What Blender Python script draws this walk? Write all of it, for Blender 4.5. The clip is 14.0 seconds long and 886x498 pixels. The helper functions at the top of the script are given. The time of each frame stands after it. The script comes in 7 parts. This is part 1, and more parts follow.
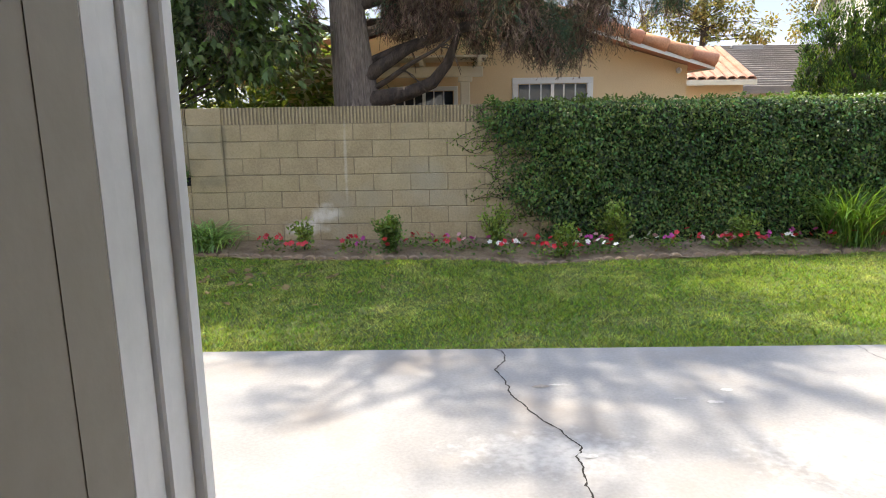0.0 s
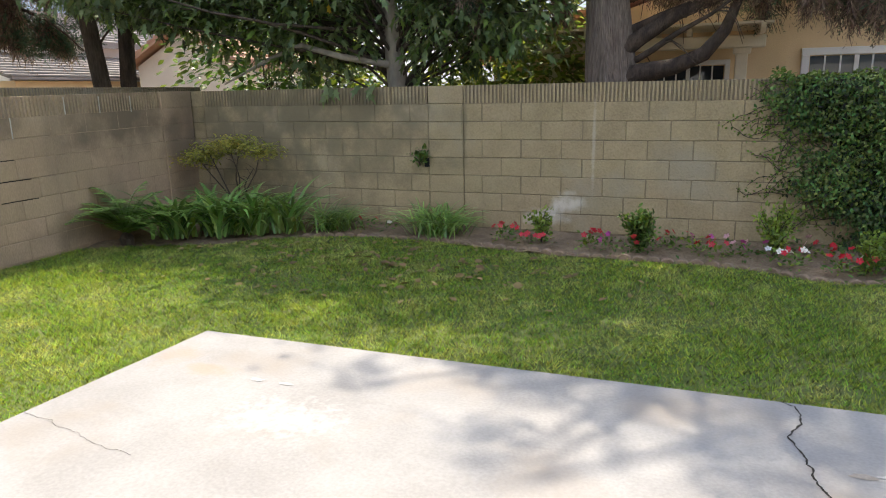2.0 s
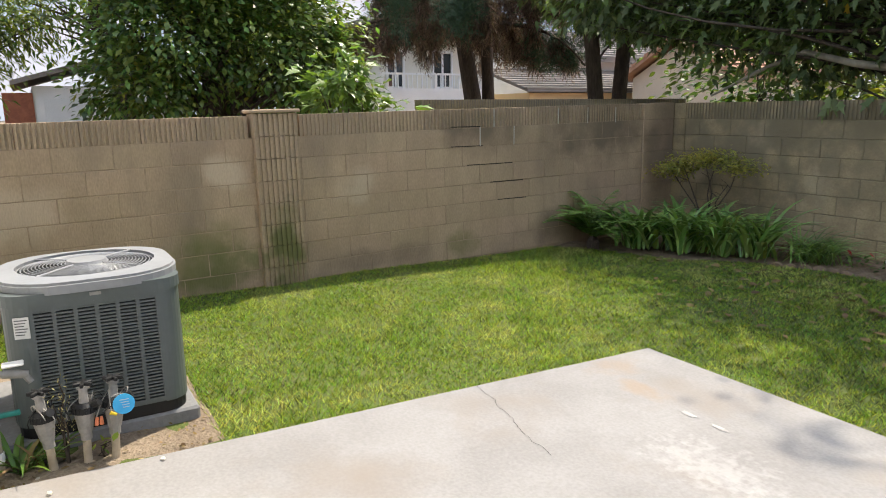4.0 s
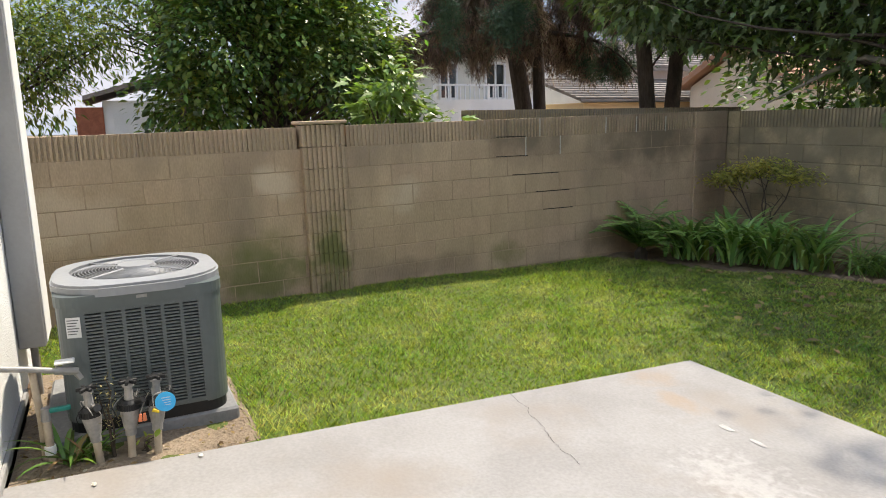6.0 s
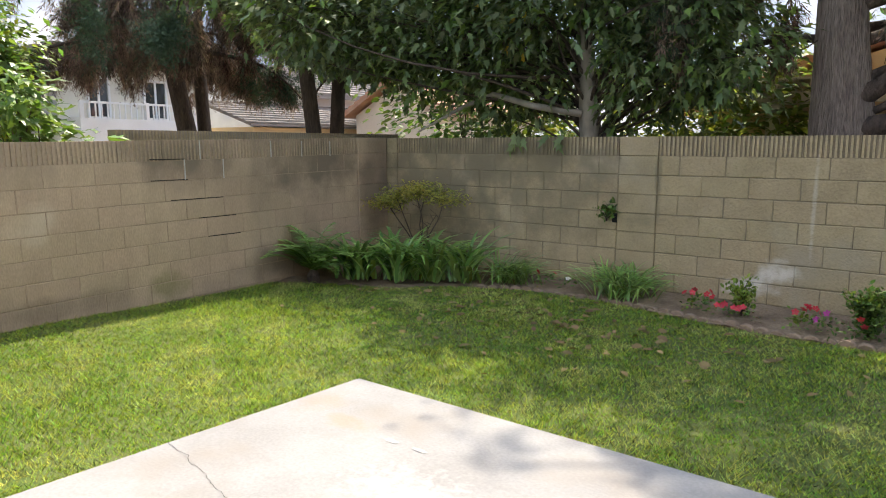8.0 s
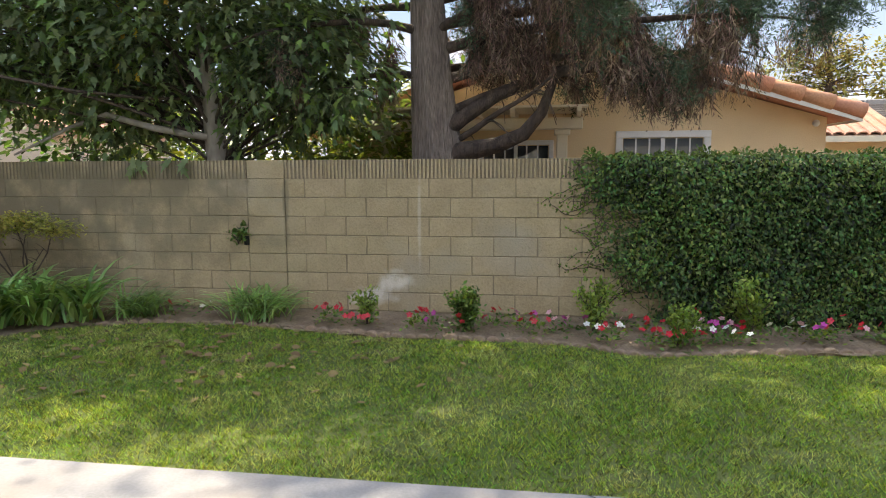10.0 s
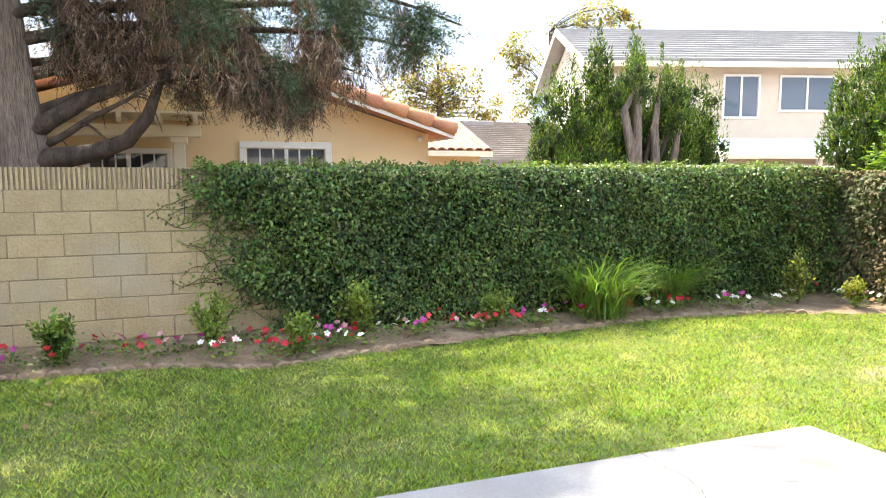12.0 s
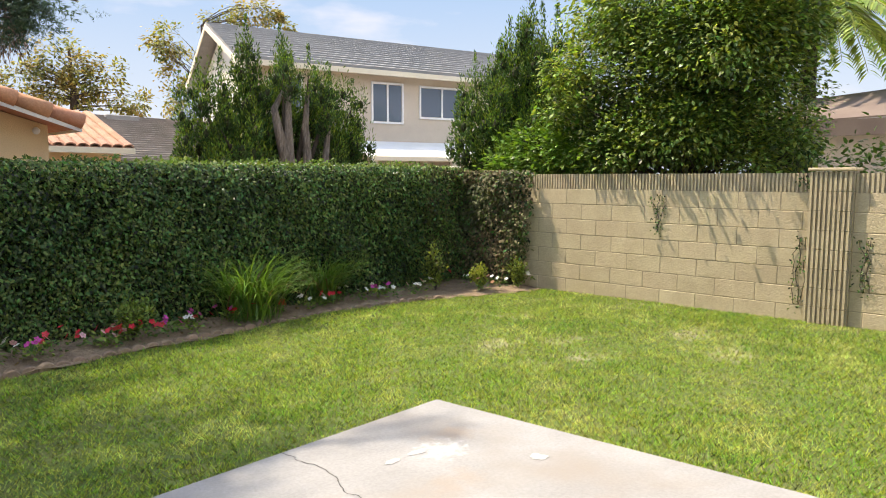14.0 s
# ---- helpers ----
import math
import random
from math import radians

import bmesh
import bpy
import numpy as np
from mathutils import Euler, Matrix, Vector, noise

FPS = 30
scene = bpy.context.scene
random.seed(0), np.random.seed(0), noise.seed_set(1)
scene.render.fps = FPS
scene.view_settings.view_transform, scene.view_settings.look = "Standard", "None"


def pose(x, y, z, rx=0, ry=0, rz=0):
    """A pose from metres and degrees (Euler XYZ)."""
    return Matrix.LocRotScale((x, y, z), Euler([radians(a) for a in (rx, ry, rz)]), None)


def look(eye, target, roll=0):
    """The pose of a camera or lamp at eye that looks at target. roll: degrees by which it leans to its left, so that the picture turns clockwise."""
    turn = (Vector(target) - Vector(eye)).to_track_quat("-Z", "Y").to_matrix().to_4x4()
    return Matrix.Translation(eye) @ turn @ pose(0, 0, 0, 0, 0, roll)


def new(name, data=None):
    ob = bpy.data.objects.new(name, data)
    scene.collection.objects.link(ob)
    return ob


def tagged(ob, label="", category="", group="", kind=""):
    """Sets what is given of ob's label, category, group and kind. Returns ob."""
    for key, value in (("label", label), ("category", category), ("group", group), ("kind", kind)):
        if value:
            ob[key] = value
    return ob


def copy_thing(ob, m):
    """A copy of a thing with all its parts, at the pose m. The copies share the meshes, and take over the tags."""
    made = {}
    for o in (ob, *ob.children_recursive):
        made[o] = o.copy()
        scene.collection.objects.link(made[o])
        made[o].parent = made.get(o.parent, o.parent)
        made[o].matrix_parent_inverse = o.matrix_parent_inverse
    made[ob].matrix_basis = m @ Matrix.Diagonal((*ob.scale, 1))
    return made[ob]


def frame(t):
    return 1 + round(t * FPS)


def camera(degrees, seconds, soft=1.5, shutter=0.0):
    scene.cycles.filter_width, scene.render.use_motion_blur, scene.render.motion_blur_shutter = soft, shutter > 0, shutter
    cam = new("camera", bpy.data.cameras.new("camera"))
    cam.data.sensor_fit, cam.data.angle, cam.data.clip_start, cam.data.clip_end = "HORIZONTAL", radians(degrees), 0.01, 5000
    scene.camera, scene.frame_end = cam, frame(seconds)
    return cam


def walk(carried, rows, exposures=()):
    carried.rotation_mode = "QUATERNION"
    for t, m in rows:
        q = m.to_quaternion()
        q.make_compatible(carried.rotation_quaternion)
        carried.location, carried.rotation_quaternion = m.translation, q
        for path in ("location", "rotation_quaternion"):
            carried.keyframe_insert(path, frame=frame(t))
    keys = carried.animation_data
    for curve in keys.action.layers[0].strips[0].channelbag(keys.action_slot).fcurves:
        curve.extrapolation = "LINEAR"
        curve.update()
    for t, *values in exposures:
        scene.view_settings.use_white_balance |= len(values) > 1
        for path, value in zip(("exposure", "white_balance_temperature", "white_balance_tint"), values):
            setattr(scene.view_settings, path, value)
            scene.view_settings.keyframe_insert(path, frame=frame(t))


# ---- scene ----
cam = camera(65.9, 14.0, 1.0)
SLOPE = -1.9  # the patio falls away from the house
ROWS = [
    (0.0, 0.015, 0.070, 1.462, 0.54, -9.93, 0.83),
    (0.5, 0.032, 0.351, 1.465, 3.20, -10.15, 0.73),
    (1.0, -0.023, 0.587, 1.459, 8.86, -10.46, 0.69),
    (1.5, -0.110, 0.770, 1.444, 15.23, -10.84, 0.55),
    (2.0, -0.175, 0.871, 1.443, 20.41, -11.23, 0.44),
    (2.5, -0.224, 0.953, 1.417, 28.70, -11.09, 0.31),
    (3.0, -0.198, 1.001, 1.479, 41.46, -10.98, -0.30),
    (3.5, -0.206, 1.020, 1.466, 52.52, -10.57, -0.59),
    (4.0, -0.230, 1.058, 1.461, 59.03, -10.54, -0.90),
    (6.5, -0.127, 1.177, 1.455, 63.73, -9.70, -0.53),
    (7.0, -0.168, 1.233, 1.462, 57.11, -9.14, -0.63),
    (7.5, -0.172, 1.285, 1.448, 47.13, -8.28, -0.70),
    (8.0, -0.155, 1.312, 1.438, 37.35, -7.22, -1.17),
    (10.5, 0.163, 1.305, 1.449, 1.95, -4.90, 0.34),
    (11.0, 0.255, 1.371, 1.437, -5.31, -4.57, 0.47),
    (11.5, 0.343, 1.396, 1.442, -12.73, -4.43, 0.55),
    (12.0, 0.421, 1.374, 1.439, -20.01, -4.34, 0.72),
    (12.5, 0.474, 1.370, 1.436, -26.98, -4.36, 0.88),
    (13.0, 0.567, 1.390, 1.411, -33.75, -4.38, 1.07),
    (13.5, 0.612, 1.365, 1.397, -40.64, -4.51, 1.17),
    (14.0, 0.673, 1.363, 1.389, -47.26, -4.65, 1.34),
]
EXPO = [(t, e, 7300 if t < 9 else 7700, 9) for t, e in ((0.0, 2.22), (0.5, 2.18), (1.0, 2.14), (1.5, 2.12), (3.0, 1.9), (3.5, 1.82), (6.5, 1.7), (7.0, 1.8), (8.0, 2.1), (10.5, 2.3), (11.0, 2.62), (11.5, 3.08), (12.0, 3.05), (12.5, 2.75), (13.0, 2.46), (14.0, 1.97))]
walk(cam, [(t, pose(0, 0, 0, SLOPE) @ pose(x, y, z, 90 + pitch, roll, yaw)) for t, x, y, z, yaw, pitch, roll in ROWS], EXPO)

# ---- light ----
SUN_DIR = Vector((-0.22, 0.43, 0.87)).normalized()
world = bpy.data.worlds.new("world")
scene.world = world
world.use_nodes = True
wn = world.node_tree
sky = wn.nodes.new("ShaderNodeTexSky")
sky.sky_type, sky.sun_disc = "NISHITA", False
sky.sun_elevation = math.asin(SUN_DIR.z)
sky.sun_rotation = math.atan2(SUN_DIR.x, SUN_DIR.y)
sky.dust_density, sky.air_density, sky.ozone_density, sky.altitude = 0.6, 1.0, 3.0, 800
# thin summer clouds over the sky
coord = wn.nodes.new("ShaderNodeTexCoord")
cmap = wn.nodes.new("ShaderNodeMapping")
cmap.inputs["Scale"].default_value = (1.0, 1.0, 3.2)
cnoise = wn.nodes.new("ShaderNodeTexNoise")
cnoise.inputs["Scale"].default_value, cnoise.inputs["Detail"].default_value = 3.0, 7.0
cramp = wn.nodes.new("ShaderNodeValToRGB")
cramp.color_ramp.elements[0].position, cramp.color_ramp.elements[1].position = 0.44, 0.66
cmix = wn.nodes.new("ShaderNodeMixRGB")
cmix.inputs[2].default_value = (5.0, 5.1, 5.3, 1)
for a, b in ((coord.outputs["Generated"], cmap.inputs[0]), (cmap.outputs[0], cnoise.inputs["Vector"]), (cnoise.outputs["Fac"], cramp.inputs[0]),
             (cramp.outputs[0], cmix.inputs[0]), (sky.outputs[0], cmix.inputs[1]), (cmix.outputs[0], wn.nodes["Background"].inputs[0])):
    wn.links.new(a, b)
wn.nodes["Background"].inputs[1].default_value = 0.15
sun = new("sun", bpy.data.lights.new("sun", "SUN"))
sun.data.energy, sun.data.angle, sun.data.color = 2.3, radians(0.8), (1.0, 0.95, 0.87)
sun.matrix_world = look((0, 0, 30), Vector((0, 0, 30)) - SUN_DIR)

# ---- building helpers ----
RNG = np.random.default_rng(7)


def quick_mesh(name, verts, faces, smooth=False):
    """A mesh from arrays; all faces have the same number of corners."""
    verts, faces = np.asarray(verts, dtype=np.float32), np.asarray(faces, dtype=np.int32)
    me, k = bpy.data.meshes.new(name), faces.shape[1]
    me.vertices.add(len(verts))
    me.vertices.foreach_set("co", verts.ravel())
    me.loops.add(faces.size)
    me.loops.foreach_set("vertex_index", faces.ravel())
    me.polygons.add(len(faces))
    me.polygons.foreach_set("loop_start", np.arange(0, faces.size, k, dtype=np.int32))
    me.polygons.foreach_set("use_smooth", np.full(len(faces), smooth))
    me.update(calc_edges=True)
    me.validate()
    return me


def mesh_of(name, bm, smooth=False):
    me = bpy.data.meshes.new(name)
    bmesh.ops.recalc_face_normals(bm, faces=bm.faces[:])
    bm.to_mesh(me)
    bm.free()
    if smooth:
        me.polygons.foreach_set("use_smooth", np.full(len(me.polygons), True))
    return me


def put(name, me, material, parent=None, label="", m=None):
    if isinstance(me, bmesh.types.BMesh):
        me = mesh_of(name, me)
    if material and not me.materials:
        me.materials.append(material)
    ob = new(name, me)
    ob.parent = parent
    if m is not None:
        ob.matrix_basis = m
    return tagged(ob, label)


def part(name, bm, material, parent, label="", m=None):
    return put(name, bm, material, parent, label, m)


def thing(name, label, category, group="", m=None, kind=""):
    ob = new(name)
    ob.empty_display_size = 0.1
    if m is not None:
        ob.matrix_basis = m
    return tagged(ob, label, category, group, kind)


def box(bm, x0, x1, y0, y1, z0, z1, bevel=0.0, m=None):
    vs = [bm.verts.new((x, y, z)) for z in (z0, z1) for y in (y0, y1) for x in (x0, x1)]
    fs = [bm.faces.new([vs[i] for i in f]) for f in ((0, 2, 3, 1), (4, 5, 7, 6), (0, 1, 5, 4), (2, 6, 7, 3), (0, 4, 6, 2), (1, 3, 7, 5))]
    if m is not None:
        for v in vs:
            v.co = m @ v.co
    if bevel:
        bmesh.ops.bevel(bm, geom=list({e for f in fs for e in f.edges}), offset=bevel, segments=1, affect="EDGES")
    return bm


def boxes(*rows, bevel=0.0):
    bm = bmesh.new()
    for r in rows:
        box(bm, *r, bevel=bevel)
    return bm


def prism(outline, y0, y1, axis="y"):
    """An outline of (a, z) pairs pushed along y (or x)."""
    bm = bmesh.new()
    at = (lambda a, d, z: (a, d, z)) if axis == "y" else (lambda a, d, z: (d, a, z))
    lo = [bm.verts.new(at(a, y0, z)) for a, z in outline]
    hi = [bm.verts.new(at(a, y1, z)) for a, z in outline]
    bm.faces.new(lo)
    bm.faces.new(hi)
    n = len(lo)
    for i in range(n):
        bm.faces.new((lo[i], lo[(i + 1) % n], hi[(i + 1) % n], hi[i]))
    return bm


def cyl(bm, p, q, r0, r1=None, sides=12, caps=True):
    p, q = Vector(p), Vector(q)
    r1 = r0 if r1 is None else r1
    rot = (q - p).to_track_quat("Z", "Y").to_matrix()
    rings = []
    for c, r in ((p, r0), (q, r1)):
        rings.append([bm.verts.new(c + rot @ Vector((r * math.cos(a), r * math.sin(a), 0))) for a in (2 * math.pi * i / sides for i in range(sides))])
    for i in range(sides):
        bm.faces.new((rings[0][i], rings[0][(i + 1) % sides], rings[1][(i + 1) % sides], rings[1][i]))
    if caps:
        bm.faces.new(rings[0][::-1])
        bm.faces.new(rings[1])
    return bm


def tube_arrays(points, radii, sides=8, flute=0.0, seed=0):
    """Vertices and quads of a tube along points."""
    pts, r = np.asarray(points, float), np.asarray(radii, float)
    n = len(pts)
    t = np.gradient(pts, axis=0)
    t /= np.linalg.norm(t, axis=1)[:, None] + 1e-9
    ref = np.where(np.abs(t[:, 2:3]) > 0.9, np.array([[1.0, 0, 0]]), np.array([[0, 0, 1.0]]))
    u = np.cross(t, ref)
    u /= np.linalg.norm(u, axis=1)[:, None] + 1e-9
    for i in range(1, n):
        if u[i] @ u[i - 1] < 0:
            u[i] = -u[i]
    w = np.cross(t, u)
    a = np.arange(sides) * 2 * np.pi / sides
    rr = r[:, None] * (1 + flute * np.sin(a * 5 + seed)[None] + 0.6 * flute * np.sin(a * 9 + 2 * seed + np.arange(n)[:, None] * 0.7))
    v = pts[:, None] + rr[..., None] * (np.cos(a)[None, :, None] * u[:, None] + np.sin(a)[None, :, None] * w[:, None])
    i, j = np.meshgrid(np.arange(n - 1), np.arange(sides), indexing="ij")
    k = (j + 1) % sides
    f = np.stack([i * sides + j, i * sides + k, (i + 1) * sides + k, (i + 1) * sides + j], -1).reshape(-1, 4)
    return v.reshape(-1, 3), f


def join_arrays(items):
    vs, fs, n = [], [], 0
    for v, f in items:
        vs.append(v)
        fs.append(f + n)
        n += len(v)
    return np.concatenate(vs), np.concatenate(fs)


def frames_of(dirs, ups=None, roll=None):
    """Rotation matrices whose x axis is along dirs and whose z axis is near ups."""
    d = dirs / (np.linalg.norm(dirs, axis=1)[:, None] + 1e-9)
    if ups is None:
        ups = RNG.normal(size=d.shape)
    y = np.cross(ups, d)
    y /= np.linalg.norm(y, axis=1)[:, None] + 1e-9
    z = np.cross(d, y)
    return np.stack([d, y, z], -1)


def scatter(tv, tf, pos, rot, size):
    """Copies of a small template (x along the leaf), as arrays."""
    tv, tf = np.asarray(tv, float), np.asarray(tf, int)
    size = np.broadcast_to(np.asarray(size, float).reshape(len(pos) if np.ndim(size) else 1, -1), (len(pos), 3 if np.ndim(size) == 2 else 1))
    v = np.einsum("nij,nkj->nki", rot, tv[None] * size[:, None, :]) + pos[:, None]
    f = tf[None] + (np.arange(len(pos)) * len(tv))[:, None, None]
    return v.reshape(-1, 3), f.reshape(-1, tf.shape[1])


def unit(v):
    return v / (np.linalg.norm(v, axis=-1, keepdims=True) + 1e-9)


def in_ball(n, hollow=0.0):
    return unit(RNG.normal(size=(n, 3))) * (hollow + (1 - hollow) * RNG.random((n, 1)) ** 0.5)


# leaf shapes, one unit long
OVAL = ([(0, 0, 0), (0.35, 0.26, 0.05), (0.35, -0.26, 0.05), (0.72, 0.2, 0.0), (0.72, -0.2, 0.0), (1, 0, -0.1)], [(0, 2, 1), (1, 2, 3), (2, 4, 3), (3, 4, 5)])
NARROW = ([(0, 0, 0), (0.4, 0.13, 0.05), (0.4, -0.13, 0.05), (1, 0, -0.08)], [(0, 2, 1), (1, 2, 3)])
DIAMOND = ([(0, 0, 0), (0.45, 0.27, 0.05), (0.45, -0.27, 0.05), (1, 0, -0.08)], [(0, 2, 1), (1, 2, 3)])
BLADE = ([(0, -0.5, 0), (0, 0.5, 0), (1, 0, 0)], [(0, 1, 2)])
FIG = ([(0, 0, 0), (0.3, 0.24, 0.04), (0.36, 0.13, 0.0), (0.74, 0.26, 0.05), (0.66, 0.11, 0.0), (1.1, 0.0, -0.16), (0.66, -0.11, 0.0), (0.74, -0.26, 0.05), (0.36, -0.13, 0.0), (0.3, -0.24, 0.04)],
       [(0, 2, 1), (2, 4, 3), (4, 6, 5), (6, 8, 7), (8, 0, 9), (0, 8, 2), (8, 6, 2), (6, 4, 2)])


def hanging_template(seed=2, strings=13, needles=17):
    """A dead branchlet hanging along x: thin strings that leave the stem one by one, with short needles."""
    r = np.random.default_rng(seed)
    v, f = [], []
    for i in range(strings):
        t = 0.75 * i / strings
        a = r.random() * 2 * math.pi
        out = np.array([0, math.cos(a), math.sin(a)])
        ln = r.uniform(0.28, 0.55)
        c = np.array([t, 0, 0]) + out * 0.02
        tip = c + np.array([ln * 0.8, 0, 0]) + out * ln * r.uniform(0.35, 0.9)
        side = np.cross(out, (1, 0, 0)) * 0.026
        k = len(v)
        v += [c - side, c + side, tip]
        f.append((k, k + 1, k + 2))
    for i in range(needles):
        t, a = r.uniform(0.05, 1.1), r.random() * 2 * math.pi
        out = np.array([0, math.cos(a), math.sin(a)])
        c = np.array([t, 0, 0]) + out * r.uniform(0.02, 0.16)
        k = len(v)
        v += [c - (0.03, 0, 0), c + (0.03, 0, 0), c + out * r.uniform(0.06, 0.13) + (0.08, 0, 0)]
        f.append((k, k + 1, k + 2))
    return np.array(v), f


def bough_template(seed=4, n=30):
    """A living feathery spray along x, with short needles all round and a slight droop."""
    r = np.random.default_rng(seed)
    v, f = [], []
    for i in range(n):
        t = (i + 0.5) / n
        a = r.random() * 2 * math.pi
        out = np.array([0, math.cos(a), 0.6 * math.sin(a)])
        c = np.array([t, 0, -0.35 * t * t]) + out * r.uniform(0, 0.12) * (1 - t)
        ln = 0.2 * (1 - 0.45 * t) * r.uniform(0.7, 1.3)
        k = len(v)
        v += [c - (0.024, 0, 0), c + (0.024, 0, 0), c + out * ln + (0.7 * ln, 0, 0)]
        f.append((k, k + 1, k + 2))
    return np.array(v), f


HANGING, BOUGH = hanging_template(), bough_template()


# ---- materials ----
def material(name, base, rough=0.8, second=None, scale=3.0, fine=60.0, fine_amount=0.25, bump=0.3, bump_scale=None, metal=0.0, spec=0.3, per=None, per_amount=0.3,
             coords="Object", stretch=(1, 1, 1), stain=None, stain_scale=0.8, stain_at=(0.55, 0.75), bump_dist=0.01):
    """A surface with a coarse and a fine variation; per: 'island' or 'object' varies piece by piece."""
    m = bpy.data.materials.new(name)
    m.use_nodes = True
    nt = m.node_tree
    n, l = nt.nodes, nt.links
    bsdf = n["Principled BSDF"]
    bsdf.inputs["Roughness"].default_value, bsdf.inputs["Metallic"].default_value = rough, metal
    bsdf.inputs["Specular IOR Level"].default_value = spec
    co = n.new("ShaderNodeTexCoord")
    mp = n.new("ShaderNodeMapping")
    mp.inputs["Scale"].default_value = stretch
    if coords == "World":
        geo = n.new("ShaderNodeNewGeometry")
        l.new(geo.outputs["Position"], mp.inputs[0])
    else:
        l.new(co.outputs[coords], mp.inputs[0])

    def tex(s, detail=4.0):
        t = n.new("ShaderNodeTexNoise")
        t.inputs["Scale"].default_value, t.inputs["Detail"].default_value = s, detail
        l.new(mp.outputs[0], t.inputs["Vector"])
        return t.outputs["Fac"]

    def mix(fac, a, b, kind="MIX"):
        x = n.new("ShaderNodeMixRGB")
        x.blend_type = kind
        for s, v in zip(x.inputs, (fac, a, b)):
            if hasattr(v, "is_output"):
                l.new(v, s)
            else:
                s.default_value = v if isinstance(v, (int, float)) else (*v, 1)
        return x.outputs[0]

    def ramp(fac, lo, hi):
        r = n.new("ShaderNodeMapRange")
        r.inputs["From Min"].default_value, r.inputs["From Max"].default_value = lo, hi
        l.new(fac, r.inputs["Value"])
        return r.outputs[0]

    second = second or tuple(c * 0.75 for c in base)
    col = mix(ramp(tex(scale), 0.35, 0.65), base, second)
    f = tex(fine, 3.0)
    col = mix(fine_amount, col, mix(ramp(f, 0.3, 0.7), (0.35, 0.35, 0.35), (1, 1, 1)), "MULTIPLY")
    if stain:
        col = mix(ramp(tex(stain_scale, 6.0), *stain_at), col, stain)
    if per:
        src = n.new("ShaderNodeNewGeometry").outputs["Random Per Island"] if per == "island" else n.new("ShaderNodeObjectInfo").outputs["Random"]
        hsv = n.new("ShaderNodeHueSaturation")
        hr = n.new("ShaderNodeMapRange")
        hr.inputs["To Min"].default_value, hr.inputs["To Max"].default_value = 1 - per_amount, 1 + per_amount
        l.new(src, hr.inputs["Value"])
        l.new(hr.outputs[0], hsv.inputs["Value"])
        wn_ = n.new("ShaderNodeTexWhiteNoise")
        wn_.noise_dimensions = "1D"
        l.new(src, wn_.inputs["W"])
        hh = n.new("ShaderNodeMapRange")
        hh.inputs["To Min"].default_value, hh.inputs["To Max"].default_value = 0.5 - 0.06 * per_amount, 0.5 + 0.06 * per_amount
        l.new(wn_.outputs["Value"], hh.inputs["Value"])
        l.new(hh.outputs[0], hsv.inputs["Hue"])
        l.new(col, hsv.inputs["Color"])
        col = hsv.outputs[0]
    l.new(col, bsdf.inputs["Base Color"])
    if bump:
        b = n.new("ShaderNodeBump")
        b.inputs["Strength"].default_value, b.inputs["Distance"].default_value = bump, bump_dist
        l.new(tex(bump_scale or fine, 5.0), b.inputs["Height"])
        l.new(b.outputs[0], bsdf.inputs["Normal"])
    return m


def leafy(name, base, rough=0.5, amount=0.45, through_amount=0.3, spec=0.4, second=None, fine=9.0, fine_amount=0.25, stain=None, stain_scale=1.0, stain_at=(0.55, 0.75)):
    """Leaves: varied one by one, and letting some light through."""
    m = material(name, base, rough, second=second or tuple(c * 0.7 for c in base), scale=1.3, fine=fine, fine_amount=fine_amount, bump=0, spec=spec, per="island", per_amount=amount, coords="World", stain=stain, stain_scale=stain_scale, stain_at=stain_at)
    nt = m.node_tree
    bsdf = nt.nodes["Principled BSDF"]
    out = nt.nodes["Material Output"]
    tr = nt.nodes.new("ShaderNodeBsdfTranslucent")
    src = bsdf.inputs["Base Color"].links[0].from_socket
    bright = nt.nodes.new("ShaderNodeMixRGB")
    bright.blend_type = "MULTIPLY"
    bright.inputs[0].default_value = 1.0
    bright.inputs[2].default_value = (1.5, 1.5, 0.7, 1)
    nt.links.new(src, bright.inputs[1])
    nt.links.new(bright.outputs[0], tr.inputs[0])
    mixs = nt.nodes.new("ShaderNodeMixShader")
    mixs.inputs[0].default_value = through_amount
    nt.links.new(bsdf.outputs[0], mixs.inputs[1])
    nt.links.new(tr.outputs[0], mixs.inputs[2])
    nt.links.new(mixs.outputs[0], out.inputs[0])
    return m


